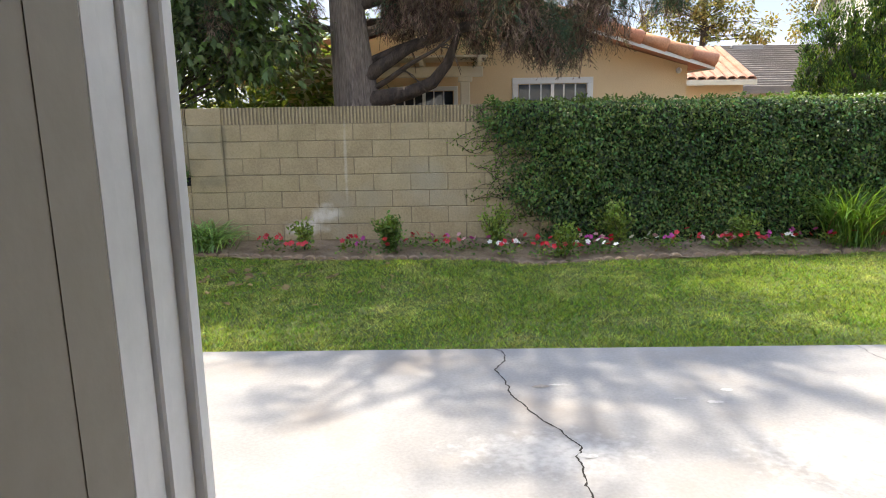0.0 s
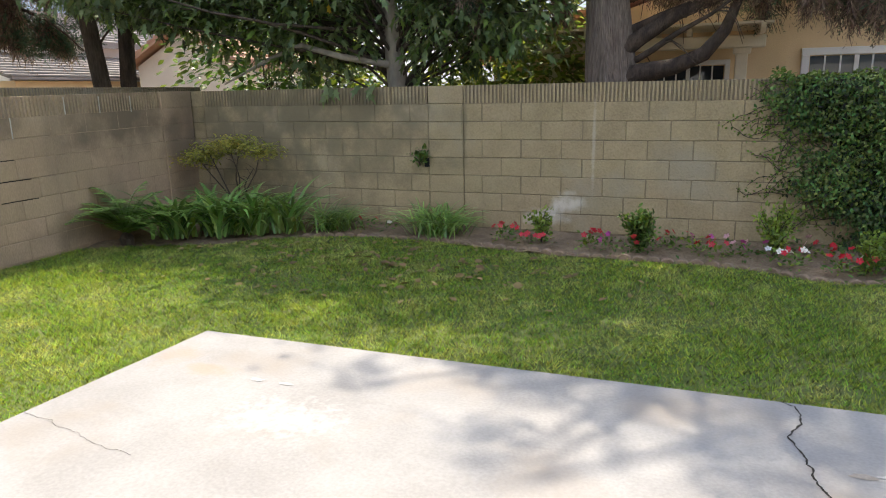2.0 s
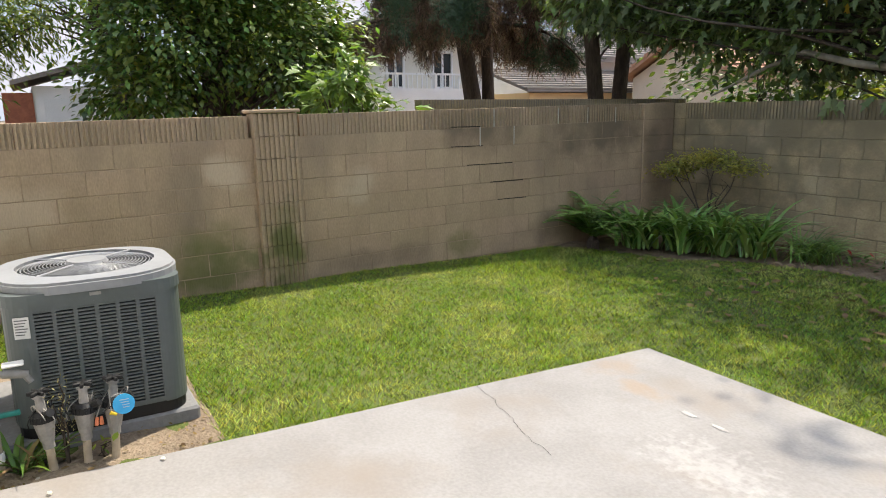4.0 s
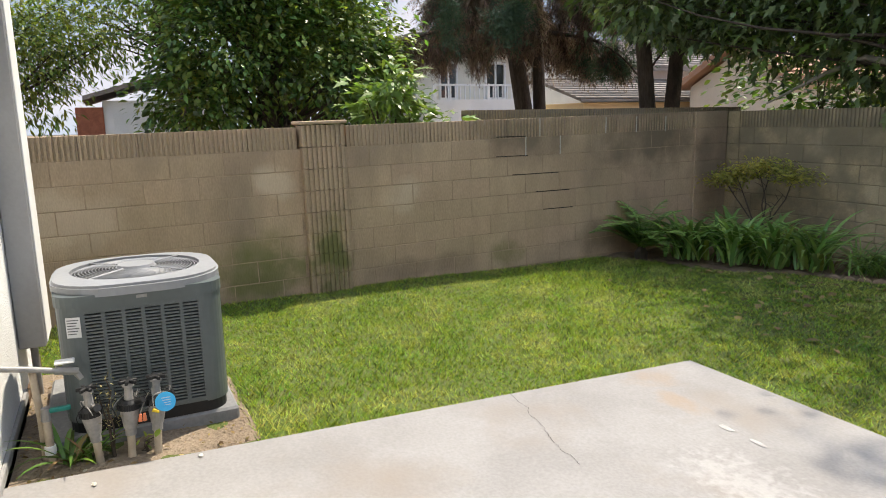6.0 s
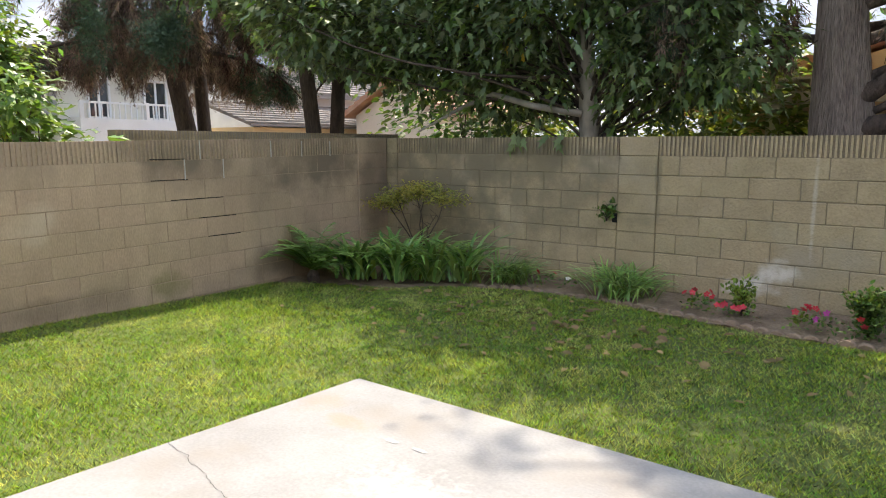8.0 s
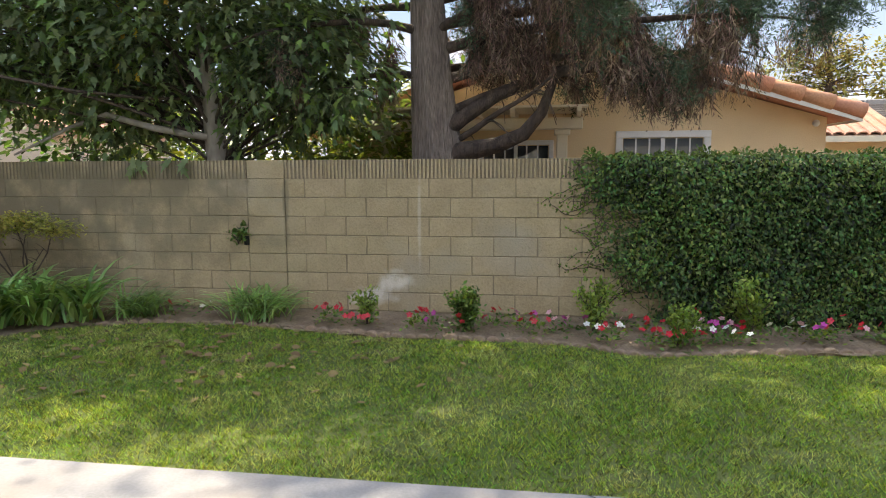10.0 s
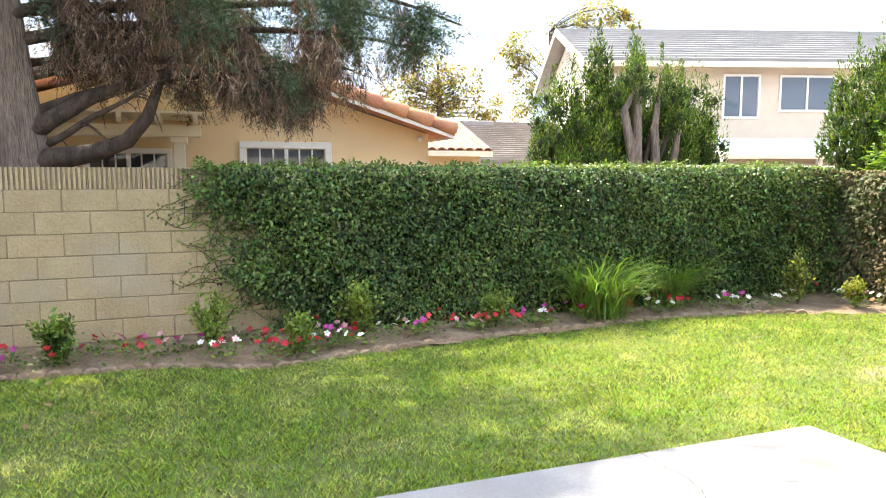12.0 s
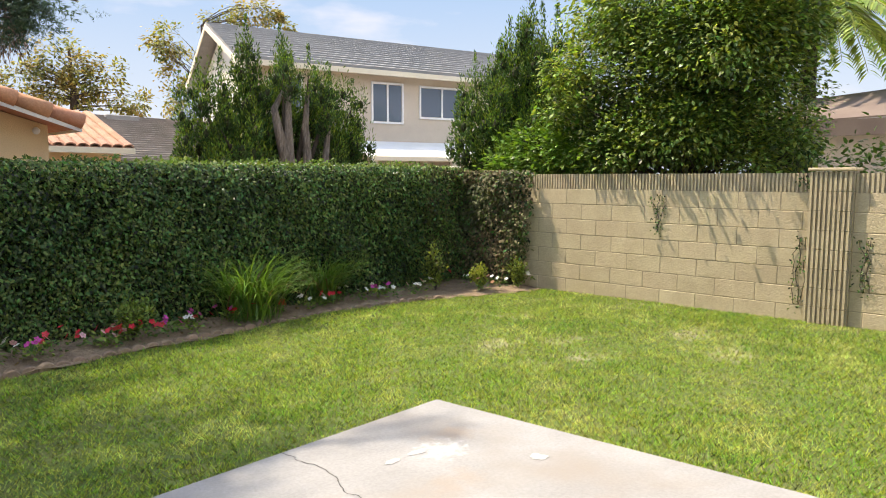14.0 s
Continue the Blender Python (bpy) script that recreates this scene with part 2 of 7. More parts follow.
def add_stains_and_shade(m, colour, spots, noise=3.0, lo=0.35, hi=0.65):
    """Blotches of dirt, bloom or painted shade with ragged edges. spots: (x, y, z, rx, ry, rz, amount)."""
    nt = m.node_tree
    n, l = nt.nodes, nt.links
    base = n["Principled BSDF"].inputs["Base Color"]
    col = base.links[0].from_socket
    geo = n.new("ShaderNodeNewGeometry")
    tx = n.new("ShaderNodeTexNoise")
    tx.inputs["Scale"].default_value, tx.inputs["Detail"].default_value = noise, 7.0
    l.new(geo.outputs["Position"], tx.inputs["Vector"])
    for x, y, z, rx, ry, rz, amount in spots:
        mp = n.new("ShaderNodeMapping")
        mp.vector_type = "TEXTURE"
        mp.inputs["Location"].default_value = (x, y, z)
        mp.inputs["Scale"].default_value = (rx, ry, rz)
        l.new(geo.outputs["Position"], mp.inputs[0])
        ln = n.new("ShaderNodeVectorMath")
        ln.operation = "LENGTH"
        l.new(mp.outputs[0], ln.inputs[0])
        fall = n.new("ShaderNodeMapRange")
        fall.inputs["From Min"].default_value, fall.inputs["From Max"].default_value = 1.0, 0.25
        fall.inputs["To Max"].default_value = 0.5
        l.new(ln.outputs["Value"], fall.inputs["Value"])
        add = n.new("ShaderNodeMath")
        l.new(fall.outputs[0], add.inputs[0])
        l.new(tx.outputs["Fac"], add.inputs[1])
        mask = n.new("ShaderNodeMapRange")
        mask.inputs["From Min"].default_value, mask.inputs["From Max"].default_value = lo + 0.3, hi + 0.35
        mask.inputs["To Max"].default_value = amount
        l.new(add.outputs[0], mask.inputs["Value"])
        gate = n.new("ShaderNodeMath")
        gate.operation = "MULTIPLY"
        inside = n.new("ShaderNodeMapRange")
        inside.inputs["From Min"].default_value, inside.inputs["From Max"].default_value = 1.0, 0.7
        l.new(ln.outputs["Value"], inside.inputs["Value"])
        l.new(mask.outputs[0], gate.inputs[0])
        l.new(inside.outputs[0], gate.inputs[1])
        mx = n.new("ShaderNodeMixRGB")
        mx.inputs[2].default_value = (*colour, 1)
        l.new(gate.outputs[0], mx.inputs[0])
        l.new(col, mx.inputs[1])
        col = mx.outputs[0]
    l.new(col, base)


def glass_mat(name, tint=(0.03, 0.035, 0.04)):
    m = bpy.data.materials.new(name)
    m.use_nodes = True
    b = m.node_tree.nodes["Principled BSDF"]
    b.inputs["Base Color"].default_value = (*tint, 1)
    b.inputs["Roughness"].default_value, b.inputs["Specular IOR Level"].default_value = 0.03, 0.6
    return m


DRY_AT = (((5.54, 5.22), (0.5, 0.3)), ((6.1, 4.9), (0.45, 0.28)), ((5.65, 4.4), (0.35, 0.25)), ((7.1, 4.1), (0.5, 0.35)), ((6.65, 3.5), (0.5, 0.3)))
CONCRETE = material("concrete", (0.282, 0.272, 0.266), 0.9, (0.240, 0.229, 0.223), 2.2, 60, 0.22, 0.3, stain=(0.225, 0.195, 0.17), stain_scale=1.6, stain_at=(0.5, 0.75), coords="World", bump_dist=0.004)
BLOCK_N = material("tan_block", (0.375, 0.295, 0.178), 0.95, (0.32, 0.25, 0.148), 4, 55, 0.3, 0.7, per="object", per_amount=0.05, coords="World", stain=(0.32, 0.28, 0.21), stain_scale=1.2, stain_at=(0.55, 0.8))
BLOCK_W = material("grey_tan_block", (0.50, 0.36, 0.24), 0.95, (0.43, 0.308, 0.205), 2.2, 55, 0.3, 0.6, per="object", per_amount=0.06, coords="World", stretch=(1.6, 1.6, 0.6), stain=(0.25, 0.19, 0.135), stain_scale=1.0, stain_at=(0.5, 0.75))
BLOCK_E = material("warm_tan_block", (0.475, 0.385, 0.25), 0.95, (0.42, 0.335, 0.215), 3, 55, 0.25, 0.6, per="object", per_amount=0.05, coords="World")
MORTAR = material("mortar", (0.26, 0.205, 0.135), 0.95, None, 6, 70, 0.3, 0.5, coords="World")
MORTAR_E = material("mortar_warm", (0.35, 0.28, 0.185), 0.95, None, 6, 70, 0.3, 0.5, coords="World")
LIME = material("lime_deposit", (0.56, 0.52, 0.46), 0.95, (0.47, 0.42, 0.345), 8, 60, 0.3, 0.4, coords="World")
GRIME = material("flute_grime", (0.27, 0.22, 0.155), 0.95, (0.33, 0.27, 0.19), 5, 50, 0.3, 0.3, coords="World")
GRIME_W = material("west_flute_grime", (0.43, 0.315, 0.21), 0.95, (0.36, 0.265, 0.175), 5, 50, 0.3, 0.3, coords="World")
SOIL = material("dark_soil", (0.21, 0.145, 0.098), 0.98, (0.31, 0.23, 0.155), 5, 45, 0.5, 1.0, coords="World", bump_dist=0.03)
DIRT = material("dry_dirt", (0.30, 0.235, 0.17), 0.98, (0.22, 0.165, 0.115), 4, 50, 0.5, 1.0, coords="World", bump_dist=0.02)
TURF = material("turf_thatch", (0.085, 0.125, 0.024), 0.95, (0.115, 0.13, 0.038), 2.2, 80, 0.5, 0.8, coords="World", stain=(0.30, 0.26, 0.16), stain_scale=1.1, stain_at=(0.66, 0.8))
GRASS = leafy("grass_blades", (0.20, 0.315, 0.042), 0.5, 0.95, 0.35, 0.3, second=(0.29, 0.38, 0.062), fine=45.0, fine_amount=0.75, stain=(0.40, 0.42, 0.13), stain_scale=2.4, stain_at=(0.5, 0.72))
GRASS_DRY = leafy("straw_blades", (0.37, 0.34, 0.17), 0.7, 0.3, 0.2, 0.2)
IVY = leafy("ivy_leaves", (0.055, 0.102, 0.028), 0.48, 0.97, 0.2, 0.32, second=(0.10, 0.162, 0.038), fine=14.0, fine_amount=0.5)
IVY_YOUNG = leafy("young_ivy_leaves", (0.125, 0.19, 0.042), 0.55, 0.45, 0.3, 0.25)
IVY_DRY = leafy("dry_ivy_leaves", (0.19, 0.135, 0.075), 0.7, 0.4, 0.15, 0.2, second=(0.09, 0.095, 0.045))
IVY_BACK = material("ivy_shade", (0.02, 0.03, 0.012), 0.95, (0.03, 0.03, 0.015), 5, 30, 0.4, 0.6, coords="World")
BARK_GREY = material("grey_bark", (0.21, 0.165, 0.14), 0.95, (0.32, 0.26, 0.22), 3.5, 12, 0.75, 1.0, coords="World", stretch=(6, 6, 0.7), bump_dist=0.04)
BARK_PALE = material("pale_fig_bark", (0.36, 0.32, 0.26), 0.9, (0.24, 0.21, 0.17), 5, 20, 0.35, 0.5, coords="World", stretch=(2, 2, 1))
BARK_DARK = material("dark_bark", (0.075, 0.055, 0.042), 0.95, (0.11, 0.085, 0.065), 4, 16, 0.5, 0.9, coords="World", stretch=(4, 4, 0.8), bump_dist=0.03)
CONIFER = leafy("conifer_foliage", (0.075, 0.125, 0.07), 0.6, 0.45, 0.12, 0.3)
CONIFER_DEAD = leafy("dead_conifer_foliage", (0.125, 0.078, 0.062), 0.85, 0.7, 0.15, 0.12, second=(0.25, 0.185, 0.15))
FIG_LEAF = leafy("fig_leaves", (0.135, 0.185, 0.08), 0.5, 0.55, 0.35, 0.4)
FIG_YOUNG = leafy("young_fig_leaves", (0.155, 0.25, 0.06), 0.45, 0.3, 0.35, 0.4)
BUSH_LEAF = leafy("bush_leaves", (0.11, 0.19, 0.042), 0.5, 0.55, 0.35, 0.4)
YELLOW_LEAF = leafy("yellow_green_leaves", (0.24, 0.27, 0.055), 0.5, 0.5, 0.42, 0.35, second=(0.14, 0.19, 0.045))
WEST_LEAF = leafy("glossy_broad_leaves", (0.145, 0.225, 0.055), 0.36, 0.65, 0.42, 0.5, second=(0.08, 0.14, 0.04))
CITRUS = leafy("citrus_leaves", (0.23, 0.29, 0.055), 0.42, 0.75, 0.4, 0.45, second=(0.11, 0.17, 0.04))
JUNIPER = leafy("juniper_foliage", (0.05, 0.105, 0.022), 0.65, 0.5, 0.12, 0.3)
JUNIPER_SUNLIT_TIP = leafy("juniper_sunlit_tips", (0.15, 0.235, 0.032), 0.65, 0.55, 0.2, 0.2)
JUNIPER_CORE = material("juniper_inner_shade", (0.025, 0.04, 0.012), 0.95, (0.04, 0.038, 0.018), 9, 40, 0.4, 0.8, coords="World")
BARK_BROWN = material("brown_bark", (0.12, 0.088, 0.07), 0.95, (0.06, 0.045, 0.037), 3, 18, 0.55, 1.0, coords="World", stretch=(4, 4, 1), bump_dist=0.03)
BRIGHT = leafy("bright_shrub_leaves", (0.115, 0.215, 0.03), 0.4, 0.4, 0.35, 0.4)
AUTUMN = leafy("sparse_sycamore_leaves", (0.30, 0.22, 0.07), 0.6, 0.5, 0.35, 0.3, second=(0.16, 0.19, 0.07))
LILY = leafy("strap_leaves", (0.24, 0.40, 0.11), 0.28, 0.5, 0.25, 0.6)
DAYLILY = leafy("daylily_leaves", (0.14, 0.26, 0.04), 0.4, 0.35, 0.3, 0.5)
SHRUB = leafy("young_shrub_leaves", (0.20, 0.285, 0.05), 0.5, 0.45, 0.3, 0.4)
PETALS = {k: leafy(k + "_petals", c, 0.6, 0.15, 0.2, 0.2) for k, c in (("red", (0.60, 0.025, 0.03)), ("coral", (0.65, 0.06, 0.07)), ("white", (0.80, 0.78, 0.76)), ("magenta", (0.50, 0.07, 0.32)), ("pink", (0.70, 0.38, 0.42)))}
BRICK_EDGE = material("scalloped_edging", (0.31, 0.215, 0.15), 0.95, (0.24, 0.17, 0.12), 6, 50, 0.35, 0.5, per="object", per_amount=0.12, coords="World")
STUCCO_WHITE = material("white_stucco", (0.78, 0.78, 0.76), 0.95, (0.72, 0.72, 0.71), 3, 70, 0.2, 0.8, coords="World")
STUCCO_PEACH = material("peach_stucco", (0.80, 0.61, 0.37), 0.95, (0.76, 0.57, 0.345), 2, 60, 0.12, 0.5, coords="World")
STUCCO_BEIGE = material("beige_stucco", (0.60, 0.51, 0.405), 0.95, (0.55, 0.465, 0.37), 2, 60, 0.12, 0.4, coords="World")
STUCCO_CREAM = material("cream_stucco", (0.74, 0.70, 0.60), 0.95, (0.69, 0.65, 0.56), 2, 60, 0.12, 0.4, coords="World")
PAINT = material("white_paint", (0.80, 0.79, 0.77), 0.55, (0.74, 0.73, 0.71), 2.5, 40, 0.1, 0.08, coords="World")
VINYL = material("white_vinyl", (0.84, 0.84, 0.84), 0.42, (0.66, 0.66, 0.66), 3, 50, 0.12, 0.05, coords="World", spec=0.45)
CREAM_PAINT = material("cream_trim_paint", (0.78, 0.70, 0.54), 0.6, (0.72, 0.65, 0.5), 2.5, 40, 0.1, 0.08, coords="World")
GREY_PAINT = material("grey_trim_paint", (0.36, 0.35, 0.34), 0.6, (0.31, 0.30, 0.295), 2.5, 40, 0.12, 0.08, coords="World")
DOOR_TAUPE = material("taupe_wall_paint", (0.30, 0.27, 0.225), 0.7, (0.275, 0.245, 0.205), 2, 30, 0.12, 0.1, coords="World")
ROOF_TILE = material("terracotta_tile", (0.50, 0.21, 0.12), 0.85, (0.58, 0.30, 0.19), 3, 35, 0.3, 0.4, per="object", per_amount=0.15, coords="World")
ROOF_TILE_PALE = material("pale_terracotta_tile", (0.39, 0.205, 0.13), 0.85, (0.45, 0.265, 0.18), 3, 35, 0.3, 0.4, per="object", per_amount=0.1, coords="World")
ROOF_GREY = material("grey_shake_tile", (0.27, 0.265, 0.26), 0.9, (0.34, 0.33, 0.32), 2, 30, 0.4, 0.5, coords="World", stretch=(1, 1, 4))
ROOF_TAUPE = material("taupe_shingle", (0.27, 0.235, 0.21), 0.9, (0.21, 0.185, 0.165), 2, 30, 0.3, 0.5, coords="World")
ROOF_WHITE = material("white_patio_roof", (0.80, 0.80, 0.79), 0.5, (0.75, 0.75, 0.74), 2, 30, 0.1, 0.1, coords="World")
GLASS_DARK = glass_mat("window_glass")
GLASS_BLUE = glass_mat("window_glass_blue", (0.10, 0.13, 0.17))
AC_GREY = material("grey_green_enamel", (0.10, 0.118, 0.116), 0.38, (0.085, 0.10, 0.10), 3, 40, 0.12, 0.06, coords="World", spec=0.5)
AC_RIM = material("pale_grey_enamel", (0.285, 0.29, 0.30), 0.4, (0.24, 0.245, 0.255), 3, 40, 0.12, 0.08, coords="World", spec=0.5)
AC_DARK = material("black_coil", (0.012, 0.013, 0.014), 0.6, None, 5, 50, 0.2, 0.2, coords="World")
BLACK = material("black_plastic", (0.018, 0.018, 0.019), 0.5, None, 5, 60, 0.2, 0.1, coords="World")
PVC = material("weathered_pvc", (0.50, 0.41, 0.31), 0.6, (0.40, 0.32, 0.235), 8, 40, 0.25, 0.1, coords="World")
VALVE = material("dusty_valve_plastic", (0.26, 0.25, 0.24), 0.6, (0.38, 0.35, 0.32), 14, 60, 0.3, 0.2, coords="World")
GALV = material("galvanised_pipe", (0.34, 0.33, 0.315), 0.5, (0.25, 0.235, 0.215), 8, 50, 0.25, 0.1, metal=0.2, coords="World")
BLUE = material("blue_plastic_tag", (0.05, 0.47, 0.80), 0.4, (0.03, 0.33, 0.7), 8, 50, 0.1, 0.0, coords="World")
TEAL = material("teal_handle", (0.02, 0.24, 0.20), 0.5, None, 8, 50, 0.1, 0.0, coords="World")
PAPER = material("paper_label", (0.66, 0.66, 0.64), 0.7, None, 8, 60, 0.1, 0.0, coords="World")
INK = material("printed_grey", (0.12, 0.12, 0.12), 0.7, None, 8, 60, 0.1, 0.0, coords="World")
AWNING = material("brown_canvas", (0.15, 0.11, 0.092), 0.9, (0.18, 0.135, 0.112), 2, 60, 0.15, 0.2, coords="World")
RED_BRICK = material("red_brick", (0.36, 0.13, 0.075), 0.9, (0.28, 0.10, 0.06), 8, 50, 0.3, 0.4, coords="World")
CRACK = material("crack_dirt", (0.03, 0.026, 0.022), 0.98, None, 9, 60, 0.3, 0.3, coords="World")
DRY_LEAF = leafy("dry_fallen_leaves", (0.27, 0.19, 0.085), 0.7, 0.4, 0.15, 0.2)

for m_ in (BLOCK_N, MORTAR):
    add_stains_and_shade(m_, (0.62, 0.58, 0.52), [(-1.50, 8.3, 0.20, 0.28, 0.2, 0.17, 0.7), (-1.75, 8.3, 0.04, 0.42, 0.2, 0.14, 0.65), (-1.23, 8.3, 0.8, 0.03, 0.2, 0.75, 0.28), (1.4, 8.3, 1.0, 0.1, 0.2, 0.1, 0.4)], 7.0)
    # dirt streaks, and the fig tree's shade painted dark towards the corner
    add_stains_and_shade(m_, (0.17, 0.14, 0.09), [(-5.6, 8.3, 0.9, 1.7, 0.3, 1.1, 0.85), (-4.0, 8.3, 0.9, 1.5, 0.3, 1.0, 0.6), (-4.6, 8.3, 1.2, 2.1, 0.3, 0.5, 0.6), (-4.3, 8.3, 1.32, 1.6, 0.3, 0.28, 0.75), (-4.9, 8.3, 0.2, 0.7, 0.3, 0.3, 0.6), (-2.67, 8.3, 1.0, 0.05, 0.3, 0.6, 0.7), (-2.9, 8.3, 0.6, 0.3, 0.3, 0.1, 0.4)], 4.0)
add_stains_and_shade(BLOCK_W, (0.15, 0.115, 0.08), [(-6.4, 7.0, 1.15, 0.3, 1.2, 0.55, 0.8), (-6.4, 5.2, 1.25, 0.3, 0.9, 0.4, 0.65), (-6.4, 8.0, 0.8, 0.3, 0.5, 0.9, 0.6), (-6.4, 6.4, 0.05, 0.3, 0.8, 0.3, 0.6), (-6.4, 4.1, -0.05, 0.3, 0.9, 0.2, 0.5)], 3.0)
add_stains_and_shade(BLOCK_W, (0.17, 0.16, 0.06), [(-6.4, 3.05, 0.1, 0.3, 0.35, 0.5, 0.75), (-6.4, 2.3, 0.15, 0.3, 0.7, 0.45, 0.6), (-6.4, 5.0, -0.02, 0.3, 0.35, 0.22, 0.6)], 4.0)
for m_ in (BLOCK_W, GRIME_W):
    add_stains_and_shade(m_, (0.13, 0.135, 0.045), [(-6.4, 3.05, 0.18, 0.3, 0.30, 0.62, 0.85), (-6.4, 2.5, 0.02, 0.3, 0.75, 0.42, 0.7)], 5.0)
add_stains_and_shade(BLOCK_W, (0.60, 0.49, 0.37), [(-6.4, 2.55, 0.9, 0.3, 0.3, 0.25, 0.5), (-6.4, 3.8, 0.72, 0.3, 0.35, 0.3, 0.4), (-6.4, 0.8, 0.7, 0.3, 0.8, 0.4, 0.4)], 3.0)
add_stains_and_shade(CONCRETE, (0.27, 0.20, 0.145), [(-2.75, 3.9, -0.13, 0.28, 0.13, 0.3, 0.6), (-3.1, 4.05, -0.13, 0.2, 0.3, 0.3, 0.45), (3.5, 3.97, -0.13, 0.28, 0.16, 0.3, 0.5), (3.05, 3.5, -0.12, 0.3, 0.2, 0.3, 0.35)], 8.0)
add_stains_and_shade(CONCRETE, (0.52, 0.505, 0.49), [(-2.0, 3.5, -0.12, 0.6, 0.4, 0.3, 0.26), (0.45, 3.0, -0.1, 0.8, 0.4, 0.3, 0.28), (1.8, 2.9, -0.1, 0.9, 0.5, 0.3, 0.28), (3.3, 3.85, -0.13, 0.3, 0.25, 0.3, 0.4)], 22.0, 0.5, 0.72)
add_stains_and_shade(TURF, (0.30, 0.26, 0.17), [(*q, -0.18, *w, 0.3, 0.6) for q, w in DRY_AT], 9.0, 0.4, 0.65)
# ---- ground, patio, walls ----
GRADE = -0.175
FALL = math.tan(radians(-SLOPE))
PATIO = (-3.26, 3.96, 0.67, 4.50)


def patio_z(y):
    return -FALL * y


ground = put("ground", boxes((-600, 600, -600, 600, -0.6, -0.26)), DIRT)
tagged(ground, "bare dry dirt ground reaching the horizon", "ground", kind="structure")


def lawn_z(x, y):
    x, y = np.asarray(x, float), np.asarray(y, float)
    z = GRADE + 0.012 * np.sin(x * 1.3 + 0.5) * np.cos(y * 0.9) + 0.006 * np.sin(x * 3.1 + y * 2.3)
    dx = np.maximum(np.maximum(PATIO[0] - x, x - PATIO[1]), 0)
    dy = np.maximum(y - PATIO[3], 0)
    near = np.clip(1 - np.hypot(dx, dy) / 1.1, 0, 1) ** 2 * np.clip(np.hypot(dx, dy) / 0.001, 0, 1)
    edge = -FALL * np.clip(y, 0, PATIO[3]) - 0.03
    z = z + np.maximum(edge - z, 0) * near
    # banked up round the equipment pad
    pad = np.hypot(np.maximum(np.maximum(-4.50 - x, x + 3.59), 0), np.maximum(np.maximum(0.80 - y, y - 1.69), 0))
    return z + np.maximum(-0.07 - z, 0) * np.clip(1 - pad / 0.9, 0, 1)


def sheet(name, x0, x1, y0, y1, step, zf, material_, keep=None):
    xs, ys = np.arange(x0, x1 + step / 2, step), np.arange(y0, y1 + step / 2, step)
    gx, gy = np.meshgrid(xs, ys, indexing="ij")
    v = np.stack([gx, gy, zf(gx, gy)], -1).reshape(-1, 3)
    i, j = np.meshgrid(np.arange(len(xs) - 1), np.arange(len(ys) - 1), indexing="ij")
    n = len(ys)
    f = np.stack([i * n + j, (i + 1) * n + j, (i + 1) * n + j + 1, i * n + j + 1], -1).reshape(-1, 4)
    if keep is not None:
        c = v[f].mean(1)
        f = f[keep(c[:, 0], c[:, 1])]
    return put(name, quick_mesh(name, v, f, True), material_)


# the front line of the flower bed along the north and west walls
BED = [(-6.45, 6.20), (-5.75, 6.68), (-4.95, 6.95), (-4.42, 7.42), (-3.90, 7.66), (-3.10, 7.68), (-2.36, 7.60), (-1.09, 7.40), (0.00, 7.38), (0.40, 7.28), (0.75, 7.06), (1.05, 7.02),
       (1.36, 7.10), (1.90, 7.27), (2.98, 7.40), (4.10, 7.45), (5.50, 7.50), (6.64, 7.32), (7.40, 7.02), (8.00, 6.83), (8.60, 6.74)]
BX, BY = np.array([b[0] for b in BED]), np.array([b[1] for b in BED])


def bed_y(x):
    return np.interp(x, BX, BY)


def on_lawn(x, y):
    patio = (x > PATIO[0] + 0.03) & (x < PATIO[1] - 0.03) & (y < PATIO[3] - 0.03)
    return ~patio & (y < bed_y(x) + 0.1)


lawn = tagged(sheet("lawn", -6.6, 8.8, -2.6, 8.1, 0.1, lawn_z, TURF, on_lawn), "thatchy soil under short mown grass", "lawn", kind="structure")
bed = sheet("planting_bed", -6.6, 8.8, 6.0, 8.5, 0.08, lambda x, y: GRADE + (0.012 + 0.028 * np.clip((y - bed_y(x)) / 0.3, -1.5, 1)) * np.interp(x, [-4.9, -4.2, 6.6, 7.2], [0.15, 1, 1, 0.3]) + 0.012 * np.sin(x * 7.1) * np.sin(y * 9.3) + 0.008 * np.sin(x * 19 + y * 13), SOIL, lambda x, y: y > bed_y(x) - 0.05)
tagged(bed, "dark crumbly soil of a raised flower bed", "soil", kind="structure")

bm = bmesh.new()
box(bm, PATIO[0], PATIO[1], PATIO[2], PATIO[3], -0.12, 0, 0.008)
for v in bm.verts:
    v.co.z += patio_z(v.co.y)
patio = tagged(put("patio", bm, CONCRETE), "pale weathered concrete patio slab with cracks", "patio", kind="structure")


